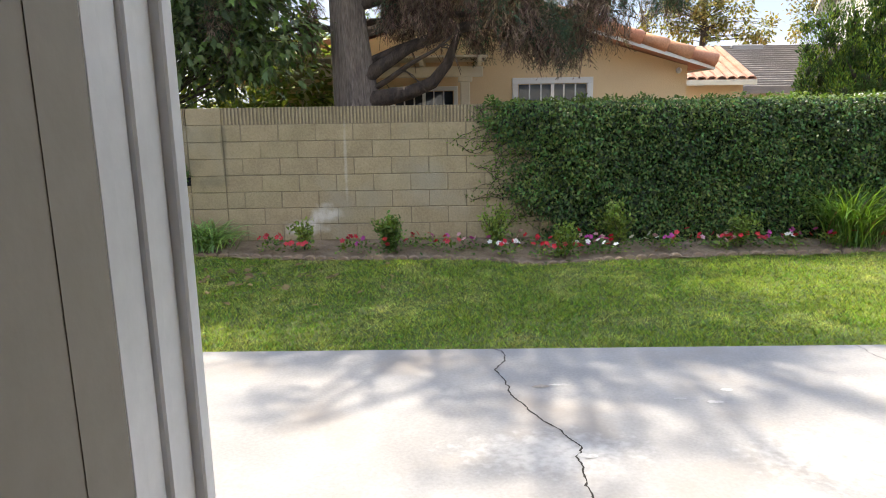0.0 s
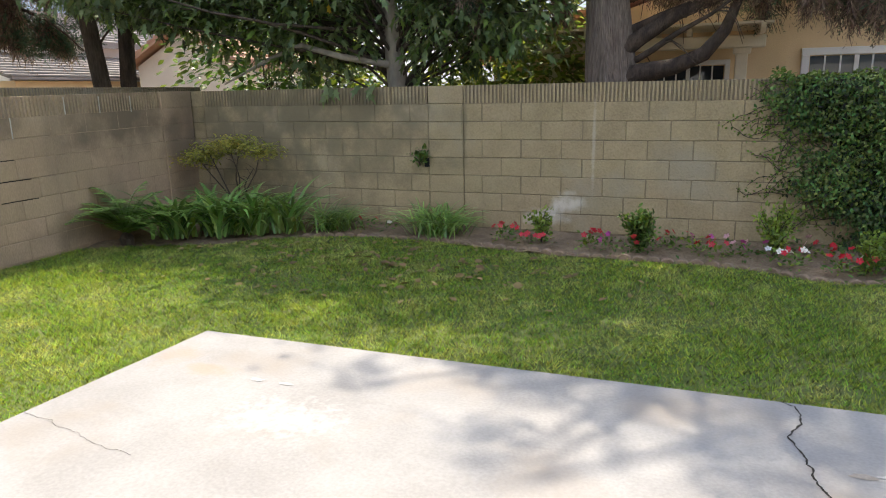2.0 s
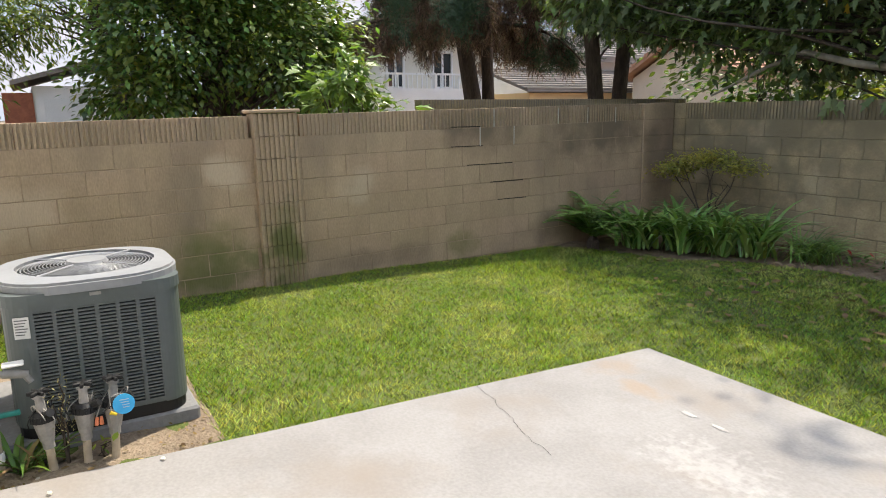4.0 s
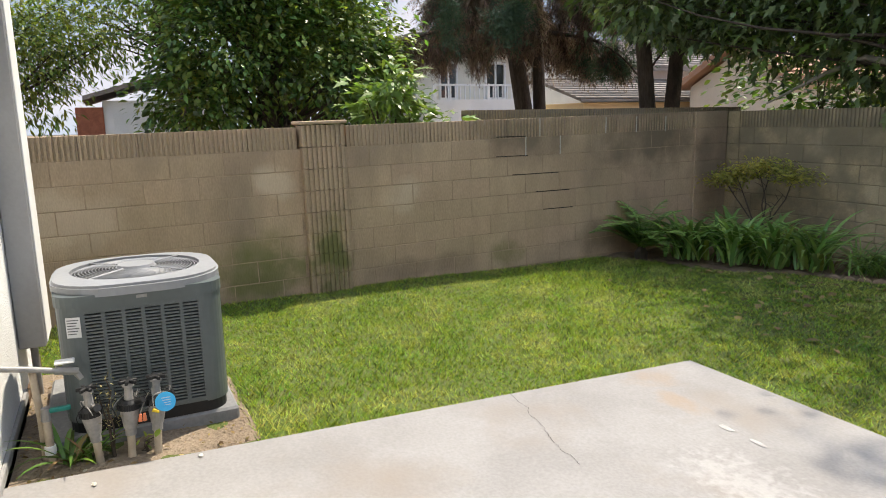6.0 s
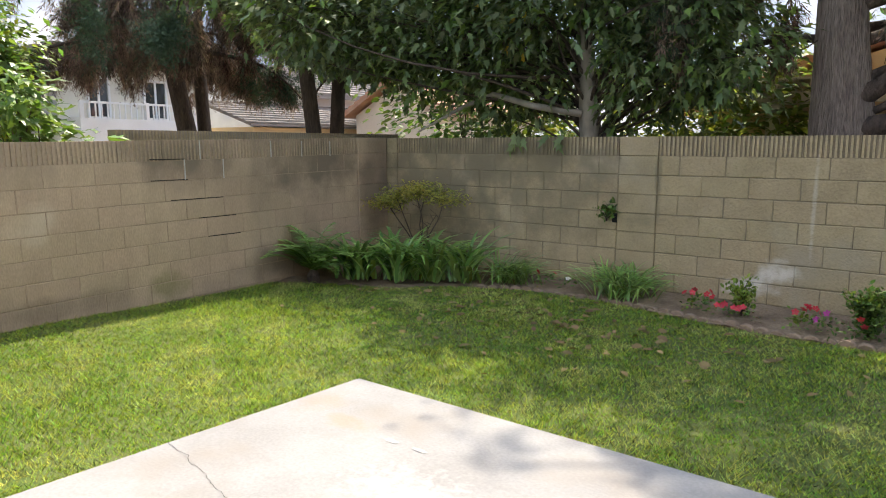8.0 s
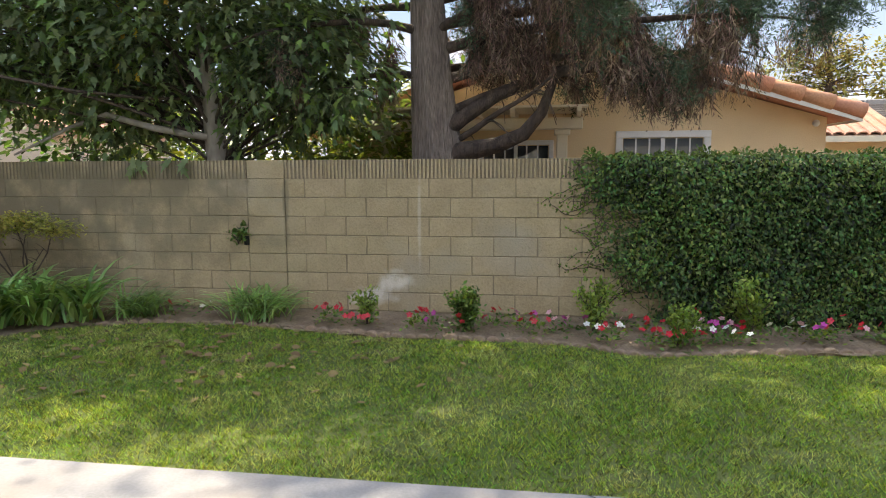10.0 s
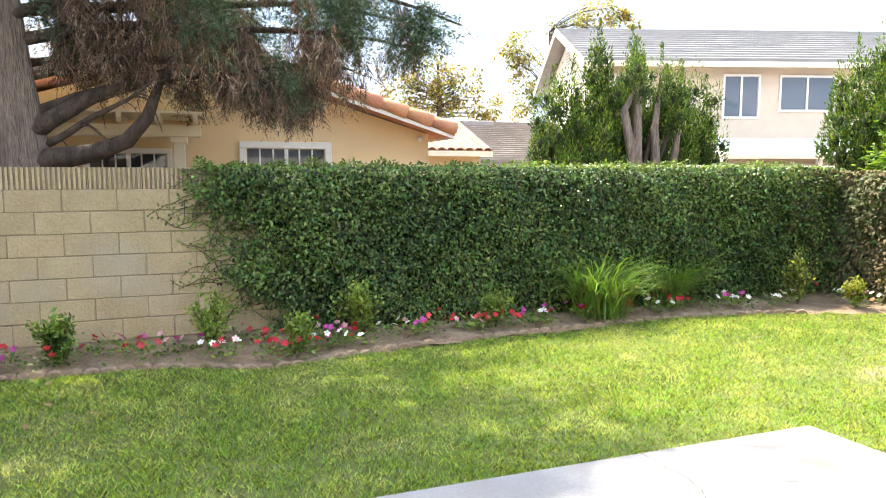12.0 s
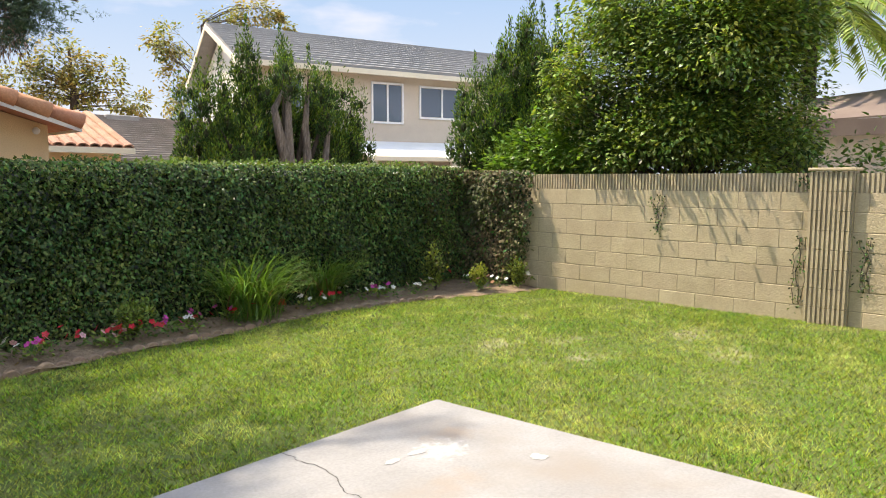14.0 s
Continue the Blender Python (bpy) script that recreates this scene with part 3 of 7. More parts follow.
def crack(points, width, seed, gap=1.0):
    """A wandering open crack in the slab."""
    r = np.random.default_rng(seed)
    p = np.array(points, float)
    for _ in range(4):
        mid = (p[:-1] + p[1:]) / 2
        seg = p[1:] - p[:-1]
        mid += np.stack([-seg[:, 1], seg[:, 0]], -1) * r.normal(0, 0.075, (len(mid), 1))
        q = np.empty((len(p) + len(mid), 2))
        q[0::2], q[1::2] = p, mid
        p = q
    d = np.gradient(p, axis=0)
    nrm = unit(np.stack([-d[:, 1], d[:, 0]], -1))
    w = width * (0.5 + r.random((len(p), 1))) * 0.5
    lo, hi = p - nrm * w, p + nrm * w
    z = lambda a: np.concatenate([a, patio_z(a[:, 1:2]) + 0.0025], 1)
    v = np.concatenate([z(lo), z(hi)])
    n = len(p)
    f = np.array([(i, i + 1, n + i + 1, n + i) for i in range(n - 1)])
    return put("crack", quick_mesh("crack", v, f), CRACK, patio, "dark open crack")


crack([(0.28, 4.49), (0.35, 4.24), (0.32, 3.92), (0.34, 3.70), (0.41, 3.50), (0.55, 3.17), (0.61, 3.04), (0.58, 2.84), (0.57, 2.60), (0.62, 2.2)], 0.008, 3)
crack([(-3.25, 3.12), (-3.04, 3.10), (-2.84, 3.04), (-2.68, 2.99), (-2.53, 2.96), (-2.40, 2.95)], 0.0022, 5)
crack([(2.71, 4.49), (2.73, 4.20), (2.69, 3.97), (2.63, 3.73), (2.66, 3.5)], 0.004, 9)


def patch(name, x, y, rx, ry, seed, mat_, label, n=40):
    """A thin uneven film on the slab."""
    r = np.random.default_rng(seed)
    a = np.linspace(0, 2 * np.pi, n, endpoint=False)
    k = 1 + sum(r.normal(0, 0.22 / i) * np.sin(i * a + r.random() * 6) for i in range(2, 9))
    px, py = x + rx * k * np.cos(a), y + ry * k * np.sin(a)
    v = np.stack([px, py, patio_z(py) + 0.003], -1)
    me = bpy.data.meshes.new(name)
    me.from_pydata(v.tolist(), [], [list(range(n))])
    return put(name, me, mat_, patio, label)


STAIN = material("rust_stain", (0.25, 0.21, 0.175), 0.9, (0.29, 0.255, 0.225), 9, 60, 0.3, 0.1, coords="World")
SPALL = material("white_spall", (0.42, 0.41, 0.395), 0.95, (0.33, 0.315, 0.305), 9, 60, 0.3, 0.3, coords="World")
for i, (x, y, rx, ry, mt) in enumerate(((0.52, 3.80, 0.05, 0.022, STAIN), (0.63, 3.82, 0.06, 0.014, SPALL), (-2.40, 3.86, 0.05, 0.018, SPALL), (-2.21, 3.86, 0.05, 0.016, SPALL),
                                        (3.20, 3.92, 0.06, 0.03, SPALL), (3.02, 3.93, 0.05, 0.025, SPALL), (3.55, 3.38, 0.05, 0.04, SPALL),
                                        (1.42, 3.55, 0.04, 0.02, SPALL), (1.25, 3.60, 0.03, 0.015, SPALL), (1.55, 3.72, 0.035, 0.02, SPALL), (0.62, 2.95, 0.04, 0.025, SPALL))):
    patch("stain" if mt is STAIN else "spall", x, y, rx, ry, 20 + i, mt, "rusty stain" if mt is STAIN else "white spalled patch")


# ---- block walls ----
MORTAR_W = material("mortar_grey", (0.44, 0.315, 0.21), 0.95, None, 6, 70, 0.3, 0.5, coords="World")
COURSE, BLOCK = 0.2, 0.445


def block_mesh(name, length, height, depth, mat_, bev=0.005):
    bm = bmesh.new()
    box(bm, -length / 2, length / 2, 0, depth, 0, height, bev)
    me = mesh_of(name, bm)
    me.materials.append(mat_)
    return me


def flute_mesh(name, length, height, depth, ribs, mat_, groove=0.014, grime=None):
    """A split-fluted block: upright ribs with grooves between them (front at y = 0)."""
    out = []
    step = length / ribs
    x = -length / 2
    for i in range(ribs):
        out += [(x + step * 0.06, 0.0), (x + step * 0.56, 0.0), (x + step * 0.66, groove), (x + step * 0.98, groove)]
        x += step
    bm = bmesh.new()
    prof = [(-length / 2, groove)] + out + [(length / 2, groove), (length / 2, depth), (-length / 2, depth)]
    lo = [bm.verts.new((a, b, 0)) for a, b in prof]
    hi = [bm.verts.new((a, b, height)) for a, b in prof]
    bm.faces.new(lo)
    bm.faces.new(hi)
    for i in range(len(lo)):
        j = (i + 1) % len(lo)
        f = bm.faces.new((lo[i], lo[j], hi[j], hi[i]))
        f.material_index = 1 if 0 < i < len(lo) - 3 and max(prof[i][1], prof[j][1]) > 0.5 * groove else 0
    me = mesh_of(name, bm)
    me.materials.append(mat_)
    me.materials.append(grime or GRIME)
    return me


def block_wall(name, label, m, length, top, mat_, mortar, start, skip, pilasters, proud, gap, seed, cap_gap=0.004, grime=None):
    """A garden wall along local x with its face at y = 0 looking to -y; pilasters: (x0, x1, kind)."""
    r = np.random.default_rng(seed)
    base = GRADE - 0.06
    wall = put(name, boxes((0, length, proud, 0.19, base, top - COURSE)), mortar)
    wall.matrix_basis = m
    tagged(wall, label, "wall", kind="structure")
    meshes = {}

    def piece(kind, ln):
        key = (kind, round(ln, 2))
        if key not in meshes:
            if kind == "cap":
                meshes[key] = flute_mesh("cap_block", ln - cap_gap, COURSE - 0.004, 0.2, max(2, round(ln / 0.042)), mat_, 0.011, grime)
            else:
                meshes[key] = block_mesh("block", ln - gap, COURSE - gap, 0.15, mat_)
        return meshes[key]

    spans = []
    x = 0.0
    for p0, p1, _ in sorted(pilasters):
        spans.append((x, p0))
        x = p1
    spans.append((x, length))
    for k in range(8):
        z = top - COURSE * (k + 1)
        for s0, s1 in spans:
            x = s0 + (start if k % 2 else start - BLOCK / 2) % BLOCK - BLOCK
            while x < s1:
                a, b = max(x, s0), min(x + BLOCK, s1)
                x += BLOCK
                if b - a < 0.05 or skip((a + b) / 2, z):
                    continue
                ob = put("cap_block" if k == 0 else "block", piece("cap" if k == 0 else "block", b - a), None, wall)
                ob.matrix_basis = pose((a + b) / 2 + (0 if k == 0 else r.uniform(-0.35, 0.35) * gap), (0 if k == 0 else r.uniform(-0.0014, 0.0014)), z + (0 if k == 0 else gap * r.uniform(0.25, 0.75)), 0, 0 if k == 0 else r.normal(0, 0.12))
    for p0, p1, kind in pilasters:
        for k in range(8):
            z = top - COURSE * (k + 1) + (0.015 if kind == "fluted" else 0)
            w = p1 - p0
            if kind == "fluted":
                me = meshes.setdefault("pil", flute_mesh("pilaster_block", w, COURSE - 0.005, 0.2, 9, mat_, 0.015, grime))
                y = -0.07
            else:
                me = meshes.setdefault(("plain", round(w, 2)), block_mesh("pilaster_block", w - 0.004, COURSE - gap * 0.6, 0.2, mat_))
                y = -0.012
            ob = put("pilaster_block", me, None, wall)
            ob.matrix_basis = pose((p0 + p1) / 2, y, z)
        if kind == "fluted":
            ob = put("pilaster_cap", boxes((p0 - 0.02, p1 + 0.02, -0.09, 0.21, top + 0.017, top + 0.05), bevel=0.008), mat_, wall)
    return wall


N_Y, W_X, E_X = 8.30, -6.40, 8.50
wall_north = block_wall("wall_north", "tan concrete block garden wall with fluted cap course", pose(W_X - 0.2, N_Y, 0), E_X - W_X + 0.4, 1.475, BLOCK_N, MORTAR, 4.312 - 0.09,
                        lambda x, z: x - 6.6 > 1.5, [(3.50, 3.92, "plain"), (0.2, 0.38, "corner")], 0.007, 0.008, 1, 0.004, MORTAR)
wall_west = block_wall("wall_west", "grey stained concrete block garden wall", pose(W_X, -3.0, -0.135, 0, -0.9, 90), N_Y + 3.0, 1.44, BLOCK_W, MORTAR_W, 8.26,
                       lambda x, z: x < 2.2, [(5.84, 6.25, "fluted"), (10.75, 11.29, "corner")], 0.003, 0.004, 2, 0.004, GRIME_W)
wall_east = block_wall("wall_east", "sunlit tan concrete block garden wall with fluted cap", pose(E_X, N_Y, 0, 0, 0, -90), N_Y + 3.0, 1.40, BLOCK_E, MORTAR_E, 2.8,
                       lambda x, z: x > 7.4 or x < 1.0, [(4.87, 5.27, "fluted")], 0.003, 0.0045, 3, 0.004, MORTAR_E)
wall_south_w = put("wall_yard_south", boxes((-6.6, -5.6, -3.15, -3.0, GRADE - 0.06, 1.6), (4.6, 8.7, -3.15, -3.0, GRADE - 0.06, 1.6)), MORTAR_E)
tagged(wall_south_w, "plain block wall closing the side yards", "wall", kind="structure")

# ---- own house: wall, door opening, room ----
FACE = 0.67
DX0, DX1, DTOP = -0.24, 1.55, 2.05
hw = boxes((-5.3, DX0 - 0.0, FACE - 0.16, FACE, -0.3, 2.75), (DX1, 5.2, FACE - 0.16, FACE, -0.3, 2.75), (DX0, DX1, FACE - 0.16, FACE, DTOP, 2.75))
tagged(put("wall_house", hw, STUCCO_WHITE), "white stucco exterior wall of the house", "wall", kind="structure")
tagged(put("wall_house_west", boxes((-5.3, -5.15, -5.0, FACE - 0.162, -0.3, 2.75)), STUCCO_WHITE), "white stucco side wall of the house", "wall", kind="structure")
tagged(put("wall_house_east", boxes((5.05, 5.2, -5.0, FACE - 0.162, -0.3, 2.75)), STUCCO_WHITE), "white stucco side wall of the house", "wall", kind="structure")
tagged(put("wall_house_south", boxes((-5.3, 5.2, -5.16, -5.002, -0.3, 2.75)), STUCCO_WHITE), "white stucco rear wall of the house", "wall", kind="structure")
FLOOR_MAT = material("dark_wood_floor", (0.16, 0.10, 0.06), 0.5, (0.12, 0.075, 0.045), 3, 40, 0.3, 0.1, coords="World", stretch=(1, 8, 1))
tagged(put("floor", boxes((-5.15, 5.05, -5.0, FACE + 0.02, -0.2, -0.026)), FLOOR_MAT), "dark floor inside the doorway", "floor", kind="structure")
tagged(put("ceiling", boxes((-5.15, 5.05, -5.0, FACE - 0.162, 2.42, 2.5)), PAINT), "plain white room ceiling", "ceiling", kind="structure")
roof = put("roof", prism([(-5.3, 2.62), (-2.3, 3.75), (1.0, 2.62), (1.0, 2.76), (-2.3, 3.89), (-5.3, 2.76)], -4.75, 5.6, "x"), ROOF_TAUPE)
tagged(roof, "low shingled roof of the house", "roof", kind="structure")

door_1 = thing("door_1", "white vinyl sliding door frame standing open", "door frame", kind="structure")
fr = [(DX0, DX0 + d, FACE + y0, FACE + y1, -0.02, DTOP) for d, y0, y1 in ((0.042, -0.14, -0.118), (0.031, -0.118, -0.07), (0.036, -0.07, -0.054), (0.028, -0.054, -0.008), (0.037, -0.008, 0.014))]
bm = bmesh.new()
for r_ in fr:
    box(bm, *r_, bevel=0.002)
part("jamb", bm, VINYL, door_1)
part("jamb", boxes((DX1 - 0.04, DX1, FACE - 0.155, FACE + 0.01, -0.02, DTOP), bevel=0.002), VINYL, door_1)
part("head", boxes((DX0, DX1, FACE - 0.155, FACE + 0.01, DTOP - 0.04, DTOP), bevel=0.002), VINYL, door_1)
part("sill_track", boxes((DX0, DX1, FACE - 0.155, FACE + 0.03, -0.05, -0.02), bevel=0.002), GALV, door_1, "grey metal sill track")
strike = part("strike_plate", boxes((DX0 + 0.0312, DX0 + 0.034, FACE - 0.108, FACE - 0.088, 0.98, 1.16), bevel=0.001), VINYL, door_1, "white lock strike plate with a screw")
part("slot", boxes((DX0 + 0.0342, DX0 + 0.0352, FACE - 0.102, FACE - 0.094, 1.0, 1.08)), GALV, strike)
part("screw", cyl(bmesh.new(), (DX0 + 0.033, FACE - 0.098, 1.13), (DX0 + 0.036, FACE - 0.098, 1.13), 0.005), GALV, strike)
# inner return of the wall, painted taupe, with its casing
ret = put("wall_return", boxes((-1.4, DX0 - 0.002, FACE - 0.36, FACE - 0.162, -0.03, 2.42), (DX0 - 0.002, DX0 + 0.043, FACE - 0.36, FACE - 0.142, -0.03, 2.42)), DOOR_TAUPE)
tagged(ret, "taupe painted inner return of the doorway wall", "wall", kind="structure")
part("corner_bead", boxes((DX0 + 0.0425, DX0 + 0.0437, FACE - 0.196, FACE - 0.190, -0.03, 2.42)), DOOR_TAUPE, ret)
# ---- lawn grass ----
def dirt_patch(x, y):
    return (x < PATIO[0] + 0.05) & (y < 1.72) & (x > -5.0)


def grass(n, length, width, mat_, name, label, sel=None, lean=0.75):
    # blades stand in small tufts
    tx, ty, tl = RNG.uniform(-6.42, 8.5, n // 3), RNG.uniform(0.6, 7.75, n // 3), RNG.uniform(0.65, 1.35, n // 3)
    own = RNG.integers(0, n // 3, n)
    x, y = np.clip(tx[own] + RNG.normal(0, 0.013, n), -6.42, 8.5), ty[own] + RNG.normal(0, 0.013, n)
    # twice as thick in the part of the yard in front of the patio
    k = on_lawn(x, y) & (y < bed_y(x) - 0.02 + RNG.normal(0, 0.03, n)) & ~dirt_patch(x, y)
    edge = (x < PATIO[0]) | (x > PATIO[1]) | (y > PATIO[3])
    k &= edge | (RNG.random(n) < 0.0)
    if sel is not None:
        k &= sel(x, y)
    x, y, tall = x[k], y[k], tl[own][k]
    m = len(x)
    pos = np.stack([x, y, lawn_z(x, y) - 0.004], -1)
    a = RNG.random(m) * 2 * np.pi
    d = np.stack([np.cos(a) * lean, np.sin(a) * lean, 0.55 + 0.6 * RNG.random(m)], -1)
    ln = length * (0.6 + 0.7 * RNG.random(m)) * tall
    # mown in stripes, a little longer here and there
    ln *= 1 + 0.25 * np.sin(x * 2.1 + 1.3 * np.sin(y * 1.7)) * np.sin(y * 2.6)
    size = np.stack([ln, np.full(m, width) * (0.7 + 0.6 * RNG.random(m)), ln], -1)
    v, f = scatter(*BLADE, pos, frames_of(d), size)
    return tagged(put(name, quick_mesh(name, v, f), mat_), label, "grass", kind="stuff")


def dry_spots(x, y):
    v = np.sin(x * 1.9 + 2.0 * np.sin(y * 1.3)) * np.sin(y * 2.3 + 1.1 * np.sin(x * 1.1)) + 0.6 * np.sin(x * 5.3 + 1.7) * np.sin(y * 4.7)
    bare = np.zeros(len(x))
    for (cx, cy), (rx, ry) in DRY_AT:
        bare = np.maximum(bare, np.exp(-(((x - cx) / rx) ** 2 + ((y - cy) / ry) ** 2) * 1.2))
    return np.clip(0.13 + 0.3 * np.clip(v - 0.35, 0, 1) + 0.28 * bare + 0.12 * np.clip((x - 3) / 4, 0, 1), 0, 1)


grass(860000, 0.036, 0.0062, GRASS, "lawn_grass", "short mown green lawn grass", lambda x, y: RNG.random(len(x)) > 0.8 * dry_spots(x, y))
grass(230000, 0.036, 0.0048, GRASS_DRY, "dry_grass", "scattered dry straw-coloured grass", lambda x, y: RNG.random(len(x)) < dry_spots(x, y))

n = 260
lx, ly = RNG.normal(-2.9, 1.2, n), RNG.normal(6.6, 0.6, n)
k = (ly < bed_y(lx) - 0.1) & (ly > 4.7)
lp = np.stack([lx[k], ly[k], lawn_z(lx[k], ly[k]) + 0.022], -1)
ld = RNG.normal(size=lp.shape) * (1, 1, 0.15)
v, f = scatter(*OVAL, lp, frames_of(ld, np.array([[0, 0, 1.0]]) + 0.3 * RNG.normal(size=lp.shape)), RNG.uniform(0.05, 0.12, (len(lp), 1)))
tagged(put("fallen_leaves", quick_mesh("fallen_leaves", v, f), DRY_LEAF), "brown fallen leaves lying on the lawn", "leaves", kind="stuff")
n = 700
lx, ly = RNG.uniform(-6.2, 8.4, n), RNG.uniform(6.2, 8.2, n)
k = ly > bed_y(lx) + 0.08
lp = np.stack([lx[k], ly[k], np.full(k.sum(), GRADE + 0.055)], -1)
v, f = scatter(*OVAL, lp, frames_of(RNG.normal(size=lp.shape) * (1, 1, 0.3), np.array([[0, 0, 1.0]]) + 0.5 * RNG.normal(size=lp.shape)), RNG.uniform(0.02, 0.05, (len(lp), 1)))
tagged(put("leaf_litter", quick_mesh("leaf_litter", v, f), DRY_LEAF), "dry leaf litter on the bed soil", "leaves", kind="stuff")


# ---- ivy on the walls ----
def left_edge(z):
    return np.interp(z, [-0.15, 0.1, 0.34, 0.7, 0.9, 1.2, 1.5], [1.32, 1.08, 0.82, 0.84, 0.78, 0.62, 0.48])


def ivy_depth(u, z):
    return 0.10 + 0.04 * np.sin(u * 2.3 + 1.0) * np.sin(z * 3.1 + u) + 0.03 * np.sin(u * 6.1 + z * 5.0) + 0.025 * np.sin(u * 13.0 - z * 11.0) + 0.02 * np.sin(u * 29.0 + z * 6.0) * np.sin(z * 31.0)


def ivy_leaves(n, u0, u1, out, size, low=-0.12, top=1.49, loose=None, spread=0.07):
    """Leaves over a wall: out(u, depth, z) gives the place."""
    u, z = RNG.uniform(u0, u1, n), RNG.uniform(low, top, n)
    if loose is not None:
        k = loose(u, z)
        u, z = u[k], z[k]
    m = len(u)
    depth = ivy_depth(u, z) + RNG.normal(0, spread * 0.4, m) + 0.02
    pos = out(u, np.maximum(depth, 0.012), z)
    nrm = out(np.zeros(m), np.ones(m), np.zeros(m)) - out(np.zeros(m), np.zeros(m), np.zeros(m))
    side = out(np.ones(m), np.zeros(m), np.zeros(m)) - out(np.zeros(m), np.zeros(m), np.zeros(m))
    d = -0.8 * np.array([[0, 0, 1.0]]) + nrm * RNG.uniform(0.0, 0.9, (m, 1)) + side * RNG.normal(0, 0.9, (m, 1)) + 0.35 * RNG.normal(size=(m, 3))
    up = nrm + np.array([[0, 0, 0.5]]) + 0.75 * RNG.normal(size=(m, 3))
    return scatter(*DIAMOND, pos, frames_of(d, up), size * RNG.uniform(0.6, 1.3, (m, 1)))


def north_out(u, d, z):
    return np.stack([u, N_Y - d, z], -1)


def east_out(u, d, z):
    return np.stack([E_X - d, u, z], -1)


def ragged_left(u, z):
    e = left_edge(z) + 0.12 * np.sin(z * 9.0) + 0.06 * np.sin(z * 23.0)
    return RNG.random(len(u)) < np.clip((u - e + 0.30) / 0.46, 0.0, 1) ** 2.8


ivy = thing("ivy_hedge", "dense dark green creeping fig covering the block wall", "ivy")
put("leaves", quick_mesh("leaves", *ivy_leaves(118000, 0.1, 8.42, north_out, 0.044, loose=ragged_left, spread=0.24)), IVY, ivy)
put("young_leaves", quick_mesh("young_leaves", *ivy_leaves(16000, 0.3, 8.42, north_out, 0.04, loose=lambda u, z: ragged_left(u, z) & (RNG.random(len(u)) < 0.25 + 0.75 * np.clip((z - 1.0) / 0.5, 0, 1)), spread=0.12)), IVY_YOUNG, ivy, "light green young leaves")
# fringe along the top
n = 6500
u = RNG.uniform(0.45, 8.45, n)
hgt = 0.03 + 0.03 * np.sin(u * 5.1) * np.sin(u * 1.7) + 0.03 * np.sin(u * 17)
z = 1.45 + RNG.random(n) ** 1.5 * np.maximum(hgt + 0.04, 0.03)
pos = np.stack([u, N_Y - 0.14 + 0.42 * RNG.random(n), z], -1)
d = RNG.normal(size=(n, 3)) * (0.8, 0.8, 0.5) + (0, -0.3, 0.35)
v, f = scatter(*OVAL, pos, frames_of(d, np.array([[0, -0.3, 1.0]]) + 0.5 * RNG.normal(size=(n, 3))), 0.046 * RNG.uniform(0.6, 1.3, (n, 1)))
put("top_leaves", quick_mesh("top_leaves", v, f), IVY_YOUNG, ivy, "light green leaves along the top")


# dark sheet that paints the shade seen between the ivy leaves
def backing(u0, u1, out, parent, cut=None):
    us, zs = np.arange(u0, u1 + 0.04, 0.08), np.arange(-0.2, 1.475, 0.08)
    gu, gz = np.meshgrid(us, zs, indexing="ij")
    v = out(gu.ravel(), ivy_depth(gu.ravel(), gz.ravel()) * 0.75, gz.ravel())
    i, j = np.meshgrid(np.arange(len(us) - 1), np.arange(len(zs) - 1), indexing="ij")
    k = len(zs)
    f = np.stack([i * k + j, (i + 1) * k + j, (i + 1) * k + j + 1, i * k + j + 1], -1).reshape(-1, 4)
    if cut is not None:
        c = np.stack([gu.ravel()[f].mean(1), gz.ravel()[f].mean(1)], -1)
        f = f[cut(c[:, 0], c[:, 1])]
    return put("backing", quick_mesh("backing", v, f), IVY_BACK, parent, "dark sheet for the shade behind the leaves")


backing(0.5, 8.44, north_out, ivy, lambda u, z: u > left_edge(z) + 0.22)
# bare runners at the open end of the ivy
items, tips = [], []
for s in range(60):
    r = np.random.default_rng(100 + s)
    z0 = r.uniform(0.15, 1.42)
    p = [np.array([left_edge(z0) + 0.15, N_Y - 0.012, z0])]
    dirn = np.array([-1.0, 0, r.uniform(-0.5, 0.9)])
    for _ in range(int(r.integers(5, 15))):
        dirn = unit(dirn + r.normal(0, 0.35, 3) * (1, 0, 1))
        p.append(p[-1] + dirn * 0.06)
    p = np.array(p)
    p[:, 1] = N_Y - 0.012
    p = p[p[:, 2] < 1.46]
    if len(p) > 2:
        items.append(tube_arrays(p, np.linspace(0.006, 0.003, len(p)), 5))
        tips.append(p[1:])
for it in items:
    put("runner_stem", quick_mesh("runner_stem", *it), BARK_DARK, ivy)
tp = np.concatenate(tips)
tp = np.repeat(tp, 2, 0) + RNG.normal(0, 0.02, (2 * len(tp), 3)) * (1, 0, 1) + (0, -0.008, 0)
v, f = scatter(*OVAL, tp, frames_of(RNG.normal(size=tp.shape) * (1, 0.4, 1), np.array([[0, -1.0, 0.2]]) + 0.3 * RNG.normal(size=tp.shape)), 0.034 * RNG.uniform(0.5, 1.2, (len(tp), 1)))
put("runner_leaves", quick_mesh("runner_leaves", v, f), IVY_YOUNG, ivy)

ivy_e = thing("corner_ivy", "half-dry brownish ivy wrapping the wall corner", "ivy")


def ragged_south(u, z):
    e = np.interp(z, [-0.2, 0.3, 1.4], [7.05, 6.9, 6.78])
    return RNG.random(len(u)) < np.clip((u - e) / 0.4, 0, 1) ** 1.3


